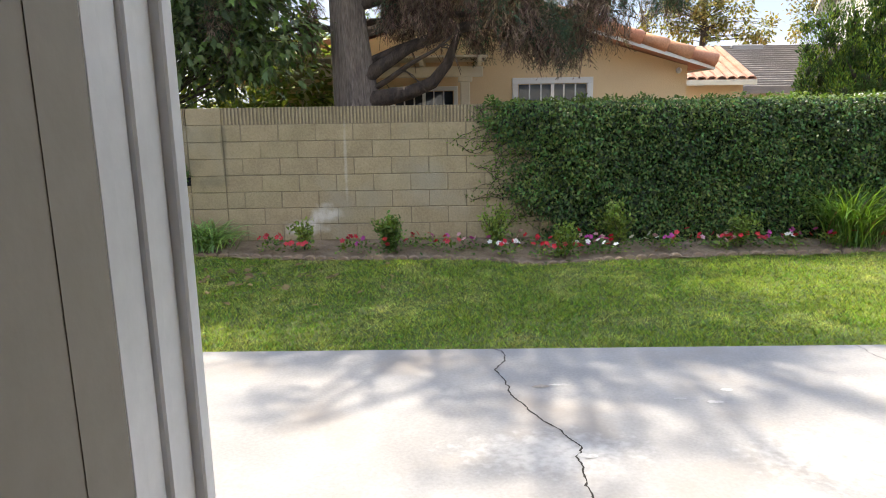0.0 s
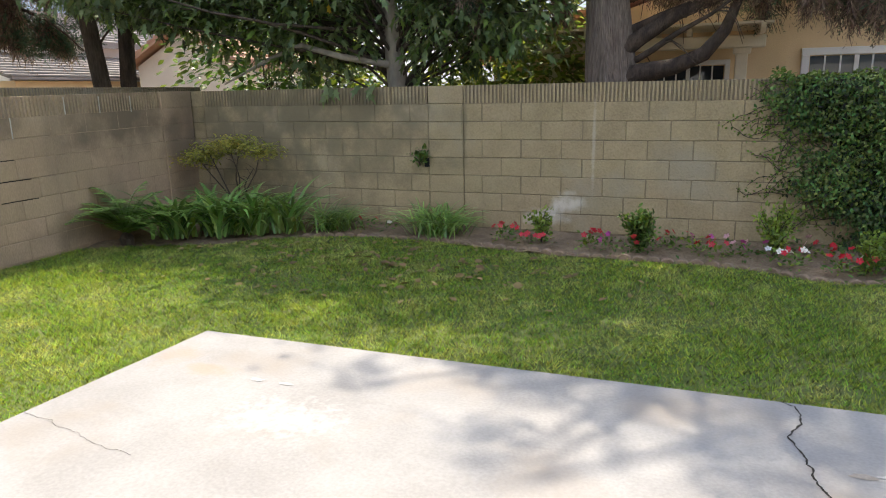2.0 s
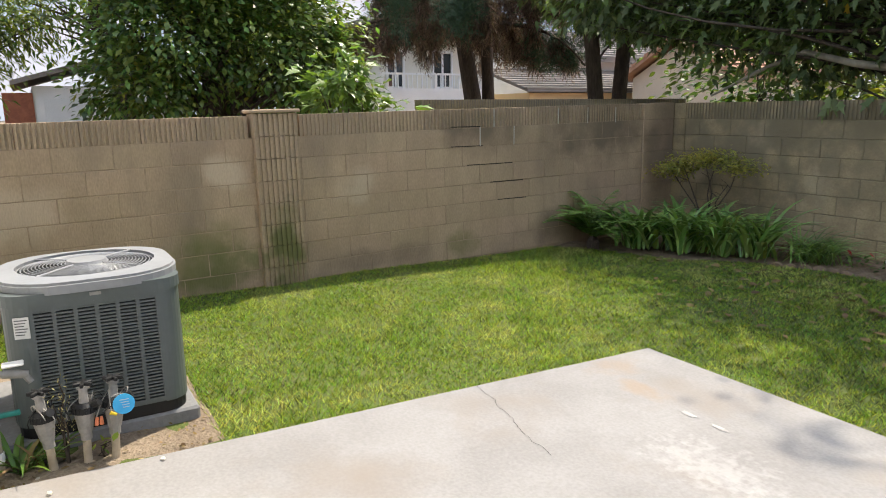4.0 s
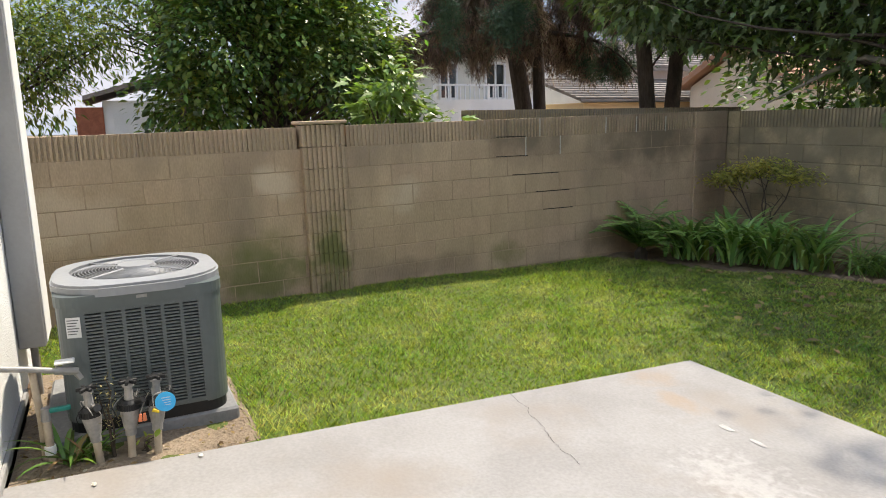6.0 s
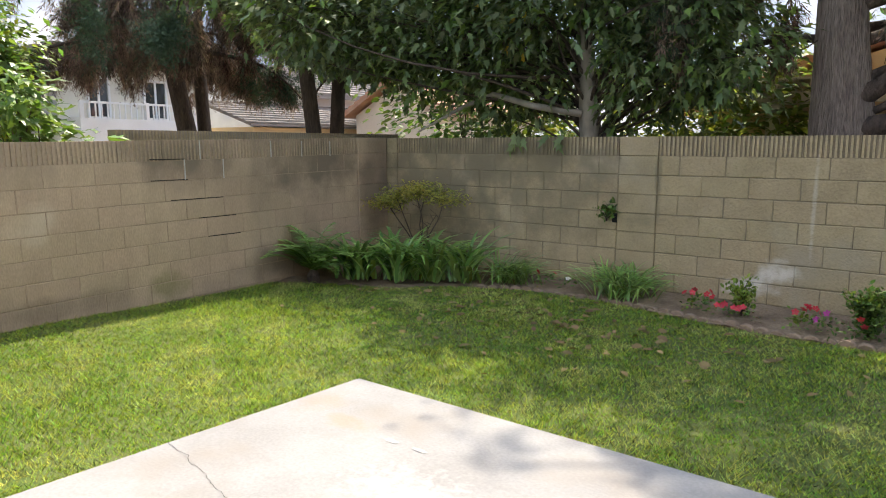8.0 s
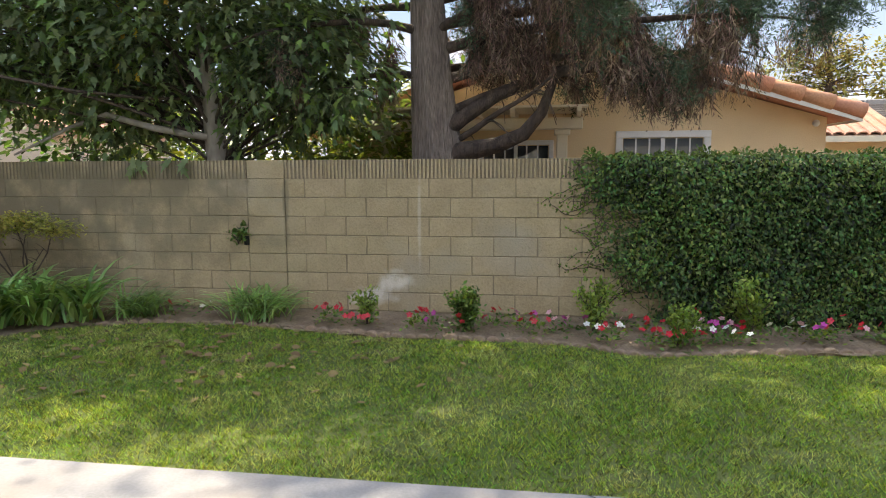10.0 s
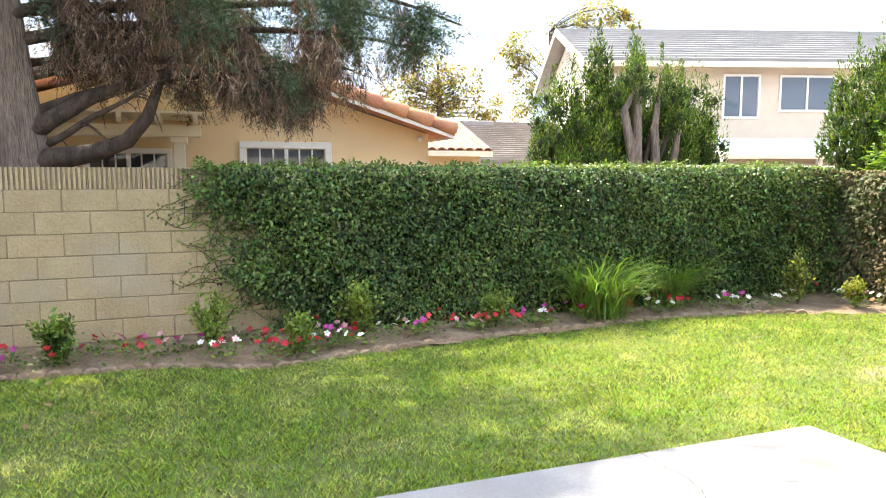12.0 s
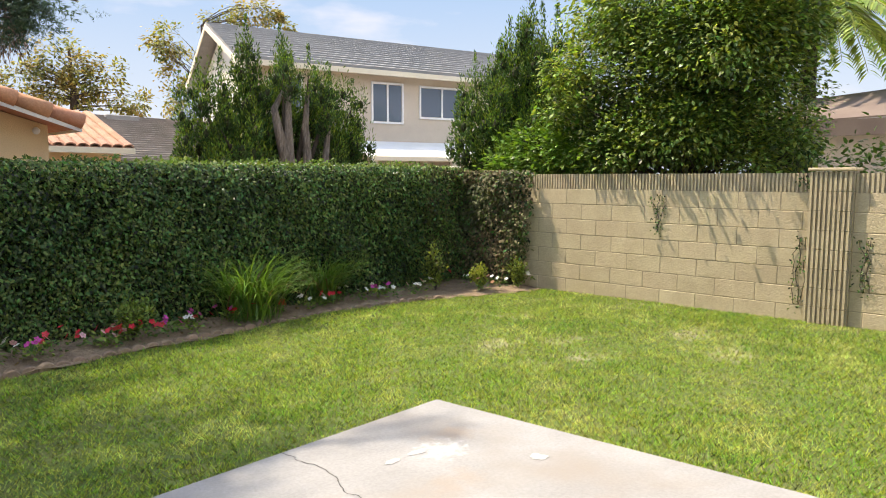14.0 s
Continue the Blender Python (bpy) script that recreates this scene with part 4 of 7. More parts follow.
put("leaves", quick_mesh("leaves", *ivy_leaves(13000, 6.75, 8.28, east_out, 0.06, loose=ragged_south, top=1.44)), IVY, ivy_e)
put("dry_leaves", quick_mesh("dry_leaves", *ivy_leaves(17000, 6.85, 8.28, east_out, 0.055, loose=ragged_south, top=1.46, spread=0.12)), IVY_DRY, ivy_e, "dry brown leaves")
put("dry_corner_leaves", quick_mesh("dry_corner_leaves", *ivy_leaves(4200, 7.55, 8.42, north_out, 0.055, spread=0.14)), IVY_DRY, ivy_e, "dry brown leaves in the corner")
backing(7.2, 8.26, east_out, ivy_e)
# thin climbers on the east wall
for cx, cz, up in ((3.55, 0.35, 0.75), (2.90, 0.45, 0.55), (5.1, 0.9, 0.45), (3.40, 1.30, 0.12)):
    t_ = thing("climbing_vine", "thin dark climbing vine clinging to the pilaster", "vine", "vines on the east wall")
    its, ps = [], []
    for s in range(3):
        zz = np.linspace(cz - up * 0.45, cz + up * 0.5, 9)
        p = np.stack([np.full(9, E_X - 0.012), cx + 0.04 * RNG.normal(size=9).cumsum() * 0.5, zz], -1)
        its.append(tube_arrays(p, np.full(9, 0.004), 5))
        ps.append(p)
    for it in its:
        put("stem", quick_mesh("stem", *it), BARK_DARK, t_)
    pp = np.repeat(np.concatenate(ps), 3, 0)
    pp = pp + RNG.normal(0, 0.03, pp.shape) * (0.2, 1, 1) - (0.012, 0, 0)
    v, f = scatter(*OVAL, pp, frames_of(RNG.normal(size=pp.shape) * (0.4, 1, 1), np.array([[-1.0, 0, 0.2]]) + 0.4 * RNG.normal(size=pp.shape)), 0.03 * RNG.uniform(0.6, 1.3, (len(pp), 1)))
    put("leaves", quick_mesh("leaves", v, f), IVY, t_)

# ---- scalloped edging ----
edging = thing("bed_edging", "reddish scalloped concrete edging round the flower bed", "edging")
bm = bmesh.new()
prof = [(-0.062, 0.0)] + [(0.062 * math.cos(a), 0.045 + 0.05 * math.sin(a)) for a in np.linspace(math.pi, 0, 9)] + [(0.062, 0.0)]
lo, hi = [bm.verts.new((a, -0.025, b)) for a, b in prof], [bm.verts.new((a, 0.025, b)) for a, b in prof]
bm.faces.new(lo)
bm.faces.new(hi)
for i in range(len(lo)):
    j = (i + 1) % len(lo)
    bm.faces.new((lo[i], lo[j], hi[j], hi[i]))
bmesh.ops.bevel(bm, geom=[e for e in bm.edges if abs(e.verts[0].co.y - e.verts[1].co.y) < 1e-6], offset=0.006, segments=1, affect="EDGES")
scallop = mesh_of("scallop", bm)
scallop.materials.append(BRICK_EDGE)
xs = np.linspace(-4.3, 6.9, 2000)
ys = bed_y(xs)
along = np.concatenate([[0], np.cumsum(np.hypot(np.diff(xs), np.diff(ys)))])
r = np.random.default_rng(11)
for s in np.arange(0, along[-1], 0.128):
    x, y = np.interp(s, along, xs), np.interp(s, along, ys)
    x2, y2 = np.interp(s + 0.05, along, xs), np.interp(s + 0.05, along, ys)
    ob = put("scallop", scallop, None, edging)
    ob.matrix_basis = pose(x, y, GRADE - 0.05 + r.normal(0, 0.006), r.normal(0, 5), r.normal(0, 2), math.degrees(math.atan2(y2 - y, x2 - x)) + r.normal(0, 4))


# ---- bed plants ----
SOIL_Z = GRADE + 0.035


def strap_plant(name, label, x, y, count, length, width, mat_, up=1.0, droop=1.0, seed=0, group="", spread=0.08, zbase=None):
    """A clump of arching strap leaves."""
    r = np.random.default_rng(seed)
    vs, fs, n0 = [], [], 0
    for i in range(count):
        a = r.random() * 2 * math.pi
        ln = length * r.uniform(0.6, 1.15)
        rise = up * r.uniform(0.5, 1.3)
        seg = 7
        t = np.linspace(0, 1, seg)
        el = math.atan2(rise, 1.0)
        ang = el - droop * r.uniform(0.7, 1.4) * t ** 1.3 * 1.7
        step = ln / (seg - 1)
        hx = np.concatenate([[0], np.cumsum(np.cos(ang[:-1]) * step)])
        hz = np.concatenate([[0], np.cumsum(np.sin(ang[:-1]) * step)])
        hz = np.maximum(hz, -0.02 + 0.02 * r.random())
        bx, by = spread * r.normal(), spread * r.normal()
        c = np.stack([bx + hx * math.cos(a), by + hx * math.sin(a), hz], -1)
        w = width * r.uniform(0.7, 1.2) * np.array([0.6, 0.9, 1, 1, 0.85, 0.55, 0.06]) / 2
        sd = np.array([-math.sin(a), math.cos(a), 0.0])
        fold = np.array([0, 0, 1.0]) * w[:, None] * 0.45
        vs.append(np.concatenate([c - sd * w[:, None] + fold, c, c + sd * w[:, None] + fold]))
        for k in range(seg - 1):
            fs += [(n0 + k, n0 + k + 1, n0 + seg + k + 1, n0 + seg + k), (n0 + seg + k, n0 + seg + k + 1, n0 + 2 * seg + k + 1, n0 + 2 * seg + k)]
        n0 += 3 * seg
    t_ = thing(name, label, "plant", group, pose(x, y, SOIL_Z if zbase is None else zbase))
    old = max(3, count // 16)
    nf = 2 * (seg - 1)
    put("leaves", quick_mesh("leaves", np.concatenate(vs[old:]), np.array(fs[old * nf:]) - old * 3 * seg, True), mat_, t_)
    put("old_leaves", quick_mesh("old_leaves", np.concatenate(vs[:old]) * (1, 1, 0.75), np.array(fs[:old * nf]), True), DRY_LEAF if width < 0.03 else YELLOW_LEAF, t_, "yellowed old leaves")
    return t_


def sago(x, y, fronds, length, seed):
    """A rosette of arching feather fronds: a midrib with stiff leaflets on both sides."""
    r = np.random.default_rng(seed)
    t_ = thing("sago_palm", "dark green sago palm with a rosette of arching feather fronds", "palm", m=pose(x, y, SOIL_Z - 0.02))
    part("trunk", quick_mesh("trunk", *tube_arrays([(0, 0, -0.03), (0, 0, 0.06), (0, 0, 0.13)], [0.07, 0.075, 0.03], 10, 0.08, seed)), BARK_DARK, t_, "short scaly trunk")
    for i in range(fronds):
        a, up = i * 2.4 + r.normal(0, 0.15), r.uniform(0.45, 1.5)
        t = np.linspace(0, 1, 9)
        ang = up - 1.5 * t ** 1.4 * r.uniform(0.7, 1.1)
        st = length * r.uniform(0.8, 1.1) / 8
        h = np.concatenate([[0], np.cumsum(np.cos(ang[:-1]) * st)])
        z = 0.1 + np.concatenate([[0], np.cumsum(np.sin(ang[:-1]) * st)])
        rib = np.stack([h * math.cos(a), h * math.sin(a), np.maximum(z, 0.02)], -1)
        fr_ = part("frond", quick_mesh("frond", *tube_arrays(rib, np.linspace(0.006, 0.002, 9), 4)), DAYLILY, t_)
        q = np.repeat(np.linspace(0.12, 1, 30), 2)
        p = np.stack([np.interp(q, t, rib[:, k]) for k in range(3)], -1)
        along = np.array([math.cos(a), math.sin(a), 0.0])
        d = np.tile([1.0, -1.0], 30)[:, None] * np.array([-math.sin(a), math.cos(a), 0]) + along * 0.75 + np.array([0, 0, 0.25])
        v, f = scatter(*NARROW, p, frames_of(d, np.array([[0, 0, 1.0]]) + 0.15 * r.normal(size=p.shape)), np.stack([0.15 * np.sin(np.pi * np.clip(q * 0.85 + 0.12, 0, 1)) + 0.02, np.full(60, 0.11), np.full(60, 0.1)], -1))
        put("leaflet_fringe", quick_mesh("leaflet_fringe", v, f), LILY, fr_)
    return t_


sago(-6.05, 6.62, 32, 0.66, 1)
for i, (x, y, c) in enumerate(((-5.62, 6.98, 95), (-5.25, 7.2, 95), (-4.92, 7.38, 80), (-5.5, 7.5, 60), (-4.62, 7.55, 60))):
    strap_plant("agapanthus", "clump of broad arching dark green strap leaves", x, y, c, 0.72, 0.05, LILY, 2.8, 0.86, 10 + i, "agapanthus in the corner bed", 0.10)
strap_plant("grassy_clump", "low clump of narrow green grassy leaves", -4.15, 7.84, 190, 0.5, 0.018, LILY, 1.6, 0.75, 20, "grassy clumps by the wall", 0.12)
strap_plant("grassy_clump", "low clump of narrow green grassy leaves", -2.88, 7.90, 260, 0.55, 0.018, LILY, 1.6, 0.78, 21, "grassy clumps by the wall", 0.13)
strap_plant("daylily", "tall fountain of arching bright green grassy leaves", 4.55, 7.74, 620, 0.92, 0.0105, DAYLILY, 3.2, 0.86, 22, "daylilies in the bed", 0.11)
strap_plant("daylily", "smaller fountain of arching bright green leaves", 5.65, 8.0, 380, 0.80, 0.0105, DAYLILY, 3.2, 0.86, 23, "daylilies in the bed", 0.09)


def shrub(name, label, x, y, height, width, mat_, leaf, stems=9, per=60, seed=0, group="", bare=0.25, zbase=None, shape=OVAL, stem_mat=None):
    r = np.random.default_rng(seed)
    items, ps, ds = [], [], []
    for s in range(stems):
        a, lean = r.random() * 2 * math.pi, r.uniform(0.1, 1.0)
        top = np.array([math.cos(a) * width / 2 * lean, math.sin(a) * width / 2 * lean, height * r.uniform(0.65, 1.0) * (1 - 0.3 * lean)])
        t = np.linspace(0, 1, 6)[:, None]
        p = top * t * np.array([1, 1, 1]) + np.stack([0.02 * r.normal(size=6), 0.02 * r.normal(size=6), np.zeros(6)], -1)
        p[:, :2] *= t ** 0.7
        items.append(tube_arrays(p, np.linspace(0.008, 0.002, 6) * (0.6 + height), 5))
        tt = r.uniform(bare, 1.03, per)
        q = np.stack([np.interp(tt, t[:, 0], p[:, k]) for k in range(3)], -1) + r.normal(0, 0.035 * height + 0.012, (per, 3))
        ps.append(q)
        ds.append(unit(top)[None] * 0.7 + r.normal(size=(per, 3)) * 0.7)
    t_ = thing(name, label, "shrub", group, pose(x, y, SOIL_Z - 0.01 if zbase is None else zbase))
    for it in items:
        put("stem", quick_mesh("stem", *it, True), stem_mat or BARK_DARK, t_)
    ps, ds = np.concatenate(ps), np.concatenate(ds)
    v, f = scatter(*shape, ps, frames_of(ds, np.array([[0, 0, 1.0]]) + 0.5 * r.normal(size=ps.shape)), leaf * r.uniform(0.6, 1.3, (len(ps), 1)))
    put("leaves", quick_mesh("leaves", v, f), mat_, t_)
    return t_


BAMBOO_LEAF = leafy("yellowing_bamboo_leaves", (0.40, 0.33, 0.07), 0.5, 0.4, 0.35, 0.3, second=(0.22, 0.25, 0.06))
G = "young shrubs in the flower bed"
shrub("rose_bush", "thin young rose bush with sparse leaves", -1.66, 7.75, 0.42, 0.34, SHRUB, 0.044, 7, 55, 31, G)
rose = shrub("rose_bush", "dark leafy rose bush with a pink bloom", -0.66, 7.62, 0.50, 0.46, BUSH_LEAF, 0.049, 14, 106, 32, G)
shrub("young_shrub", "yellowish green young shrub against bare blocks", 0.52, 7.76, 0.55, 0.5, SHRUB, 0.044, 16, 73, 33, G)
shrub("young_shrub", "compact green young shrub in soil", 1.20, 7.33, 0.42, 0.36, SHRUB, 0.039, 15, 81, 34, G)
shrub("young_shrub", "spreading light green young shrub", 1.90, 7.70, 0.62, 0.66, SHRUB, 0.044, 16, 81, 35, G)
shrub("young_shrub", "upright light green young shrub against ivy", 3.28, 7.70, 0.52, 0.34, SHRUB, 0.039, 13, 76, 36, G)
shrub("young_shrub", "upright yellow-green young shrub near the corner", 7.25, 7.62, 0.68, 0.42, YELLOW_LEAF, 0.044, 12, 66, 37, G)
shrub("young_shrub", "rounded yellow-green young shrub near the corner", 7.70, 7.22, 0.36, 0.36, YELLOW_LEAF, 0.039, 14, 76, 38, G)
shrub("young_shrub", "small yellow-green young shrub by the east wall", 8.22, 6.98, 0.42, 0.34, YELLOW_LEAF, 0.039, 13, 73, 39, G)
bamboo = thing("heavenly_bamboo", "spindly shrub with flat tiers of yellowing leaves and bare stems", "shrub", m=pose(-5.45, 7.85, SOIL_Z - 0.02))
r = np.random.default_rng(40)
for tx, ty, tz in ((-0.62, 0.05, 0.82), (-0.38, -0.1, 0.92), (-0.12, 0.08, 0.98), (0.1, -0.05, 1.02), (0.34, 0.04, 0.92), (0.30, -0.1, 0.72)):
    # a crooked stem that forks below its tier of leaves
    s_ = np.linspace(0, 1, 8)
    p = np.stack([tx * s_ ** 1.6 + 0.025 * r.normal(size=8) * s_, ty * s_ + 0.02 * r.normal(size=8) * s_, tz * s_], -1)
    part("stem", quick_mesh("stem", *tube_arrays(p, np.linspace(0.013, 0.004, 8), 6), True), BARK_DARK, bamboo)
    for _ in range(4):
        q = p[5] + (p[7] - p[5]) * r.random()
        e = q + np.array([r.normal(0, 0.11), r.normal(0, 0.08), r.uniform(0.02, 0.1)])
        part("twig", quick_mesh("twig", *tube_arrays([q, (q + e) / 2 + (0, 0, 0.01), e], [0.004, 0.003, 0.002], 4)), BARK_DARK, bamboo)
    if tz > 0.8:
        n = 420
        c = p[-1] + r.normal(0, 1, (n, 3)) * (0.13, 0.10, 0.045)
        d = r.normal(size=(n, 3)) * (1, 1, 0.25) - (0, 0, 0.3)
        v, f = scatter(*NARROW, c, frames_of(d, np.array([[0, -0.3, 1.0]]) + 0.3 * r.normal(size=(n, 3))), np.stack([np.full(n, 0.06), np.full(n, 0.1), np.full(n, 0.06)], -1) * r.uniform(0.6, 1.2, (n, 1)))
        put("leaves", quick_mesh("leaves", v, f), BAMBOO_LEAF, bamboo, "yellowing leaf tier")
shrub("weed", "small green fern growing from a wall gap", -3.18, 8.20, 0.22, 0.26, BUSH_LEAF, 0.06, 6, 16, 41, "", 0.2, 0.58)


def flower_plant(colour, seed):
    r = np.random.default_rng(seed)
    t_ = thing("flower_plant", f"small bedding plant with {colour} flowers in soil", "flower", "bedding flowers")
    n = 42
    p = np.stack([0.06 * r.normal(size=n), 0.06 * r.normal(size=n), 0.02 + 0.11 * r.random(n)], -1)
    v, f = scatter(*OVAL, p, frames_of(unit(p * (1, 1, 0.4)) + 0.4 * r.normal(size=p.shape), np.array([[0, 0, 1.0]]) + 0.4 * r.normal(size=p.shape)), 0.045 * r.uniform(0.6, 1.3, (n, 1)))
    put("leaves", quick_mesh("leaves", v, f), SHRUB if seed % 2 else BUSH_LEAF, t_)
    for b in range(int(r.integers(2, 5))):
        c = np.array([0.07 * r.normal(), 0.07 * r.normal(), 0.12 + 0.07 * r.random()])
        nrm = unit(np.array([0.5 * r.normal(), -0.7 + 0.4 * r.normal(), 0.8]))
        u = unit(np.cross(nrm, (1, 0, 0.1)))
        w = np.cross(nrm, u)
        vs, fs = [c], []
        for k in range(5):
            for da, rad in ((-0.55, 0.024), (0.0, 0.034), (0.55, 0.024)):
                a = k * 2 * math.pi / 5 + da
                vs.append(c + (u * math.cos(a) + w * math.sin(a)) * rad + nrm * 0.006)
        for k in range(5):
            i = 1 + 3 * k
            fs += [(0, i, i + 1), (0, i + 1, i + 2)]
        put("blossom", quick_mesh("blossom", np.array(vs), np.array(fs)), PETALS[colour], t_)
    return t_


FLOWERS = {
    "red": [(-2.02, 7.62), (-1.14, 7.8), (-0.34, 7.85), (-0.11, 7.55), (0.98, 7.7), (0.96, 7.15), (1.60, 8.0), (1.77, 7.42), (2.76, 7.75), (3.31, 7.5), (3.83, 7.52), (4.35, 7.5), (5.39, 7.8), (5.56, 7.68), (7.8, 7.93), (-3.69, 7.85)],
    "coral": [(-1.61, 7.6), (-1.16, 7.52), (-0.74, 7.5), (-0.43, 7.6), (0.03, 7.5), (1.24, 7.2), (1.30, 7.24), (3.05, 7.52), (2.5, 7.55), (-1.80, 7.55), (-2.1, 7.8)],
    "white": [(0.46, 7.38), (0.69, 7.32), (2.06, 7.5), (2.34, 7.75), (3.75, 7.58), (5.36, 7.66), (5.86, 7.83), (6.27, 7.75), (6.35, 7.55), (6.65, 7.45), (7.08, 7.57), (7.77, 7.47), (7.9, 7.1), (8.38, 6.95), (-3.43, 7.85), (3.4, 7.98)],
    "magenta": [(-0.95, 7.5), (-0.19, 7.72), (0.28, 7.5), (1.63, 7.4), (2.42, 7.55), (3.55, 7.56), (3.87, 7.75)],
    "pink": [(1.55, 7.62), (2.98, 7.6), (7.64, 7.1), (0.8, 7.85), (4.9, 7.85), (6.9, 7.6)],
}
r = np.random.default_rng(71)
for colour, cnt in (("red", 3), ("coral", 2), ("white", 6), ("magenta", 4), ("pink", 3)):
    for _ in range(cnt):
        x = r.uniform(-0.9, 6.6)
        FLOWERS[colour].append((x, float(bed_y(x)) + r.uniform(0.12, 0.34)))
for ci, (colour, spots) in enumerate(FLOWERS.items()):
    kinds = [flower_plant(colour, 200 + 10 * ci + q) for q in range(3)]
    for q, (x, y) in enumerate(spots):
        m = pose(x, max(y, float(bed_y(x)) + 0.13), SOIL_Z - 0.005, 0, 0, (q * 83) % 360)
        if q < 3:
            kinds[q].matrix_basis = m
        else:
            copy_thing(kinds[q % 3], m)
# ---- trees beyond the walls ----
def limb_curve(base, az, length, rise, droop, seed, n=10, wob=0.12):
    r = np.random.default_rng(seed)
    t = np.linspace(0, 1, n)
    a = az + np.cumsum(r.normal(0, 0.10, n))
    h = np.concatenate([[0], np.cumsum(np.stack([np.cos(a), np.sin(a)], -1)[:-1] * length / (n - 1), axis=0)[:, 0]]), np.concatenate([[0], np.cumsum(np.stack([np.cos(a), np.sin(a)], -1)[:-1] * length / (n - 1), axis=0)[:, 1]])
    z = rise * t - droop * t ** 2 + wob * np.sin(t * 7 + seed) * t * 0.5
    return np.stack([base[0] + h[0], base[1] + h[1], base[2] + z], -1)


def conifer(name, label, trunk, radii, limbs, sprays, green, spray_size, seed, hang=0.9, keep=None, bark=None, extra_trunks=()):
    """A drooping conifer: limbs hung with curtains of dead and living sprays. limbs: (z, azimuth, length, rise, droop, dead share)."""
    r = np.random.default_rng(seed)
    t_ = thing(name, label, "tree")
    put("trunk", quick_mesh("trunk", *tube_arrays(trunk, radii, 40, 0.07, seed), True), bark or BARK_GREY, t_)
    for tp, tr in extra_trunks:
        put("trunk", quick_mesh("trunk", *tube_arrays(tp, tr, 14, 0.06, seed + 1), True), bark or BARK_GREY, t_)
    trunk = np.asarray(trunk, float)
    wood, twigs, dead, live = [], [], [], []
    for q, (z, az, ln, rise, droop, share) in enumerate(limbs):
        base = np.array([np.interp(z, trunk[:, 2], trunk[:, k]) for k in range(3)])
        c = limb_curve(base, az, ln, rise, droop, seed * 50 + q)
        rr = np.linspace(0.035 + 0.009 * ln, 0.010, len(c))
        wood.append(tube_arrays(c, rr, 7, 0.05, q))
        n = int(0.8 * sprays * ln * (0.2 if z > 4.3 else 1.0))
        # side twigs carry curtains of sprays
        k = max(3, int(ln * 3.4))
        for s in range(k):
            t0 = r.uniform(0.06, 1.0)
            p0 = np.array([np.interp(t0, np.linspace(0, 1, len(c)), c[:, i]) for i in range(3)])
            a2 = az + r.choice([-1, 1]) * r.uniform(0.3, 1.3)
            l2 = r.uniform(0.2, 0.7)
            tw = limb_curve(p0, a2, l2, 0.05, 0.35, int(r.integers(1e6)), 5)
            twigs.append(tube_arrays(tw, np.linspace(0.010, 0.003, 5), 4))
            m = max(6, n // k)
            f_ = r.random(m)
            pts = np.stack([np.interp(f_, np.linspace(0, 1, 5), tw[:, i]) for i in range(3)], -1)
            drop = r.random(m) ** 1.4 * hang * r.uniform(0.25, 1.0)
            pts += r.normal(0, 0.05, (m, 3))
            pts[:, 2] -= drop
            is_dead = r.random() < share * (1.3 - 0.85 * t0)
            (dead if is_dead else live).append(pts)
    if keep is not None:
        dead, live = [p[keep(p)] for p in dead], [p[keep(p)] for p in live]
    for w in wood:
        put("limb", quick_mesh("limb", *w, True), BARK_BROWN if bark is None else bark, t_)
    tagged(put("twigwork", quick_mesh("twigwork", *join_arrays(twigs), True), BARK_DARK, t_), kind="stuff")
    for nm, groups, mt, down in (("dead_foliage", dead, CONIFER_DEAD, 1.0), ("foliage", live, green, 0.45)):
        groups = [g for g in groups if len(g)]
        if not groups:
            continue
        p = np.concatenate(groups)
        d = RNG.normal(size=p.shape) * (0.3 if down == 1.0 else 0.9) + (0, 0, -down)
        v, f = scatter(*(HANGING if down == 1.0 else BOUGH), p, frames_of(d), spray_size * RNG.uniform(0.6, 1.3, (len(p), 1)) * (np.array([[0.8, 0.6, 0.6]]) if down == 1.0 else np.array([[0.75, 0.75, 0.75]])))
        put(nm, quick_mesh(nm, v, f), mt, t_, "hanging dead brown sprays" if nm == "dead_foliage" else "dark green sprays")
    return t_


def ring_limbs(n, z0, z1, ln0, ln1, seed, dead=0.5, az0=0.0, az1=2 * math.pi, rise=0.4, droop=0.9):
    r = np.random.default_rng(seed)
    out = []
    for i in range(n):
        t = (i + 0.5) / n
        out.append((z0 + (z1 - z0) * t, az0 + (az1 - az0) * ((i * 0.618 + r.uniform(0, 0.1)) % 1), (ln0 + (ln1 - ln0) * t) * r.uniform(0.8, 1.15), rise, droop * r.uniform(0.7, 1.3), dead))
    return out


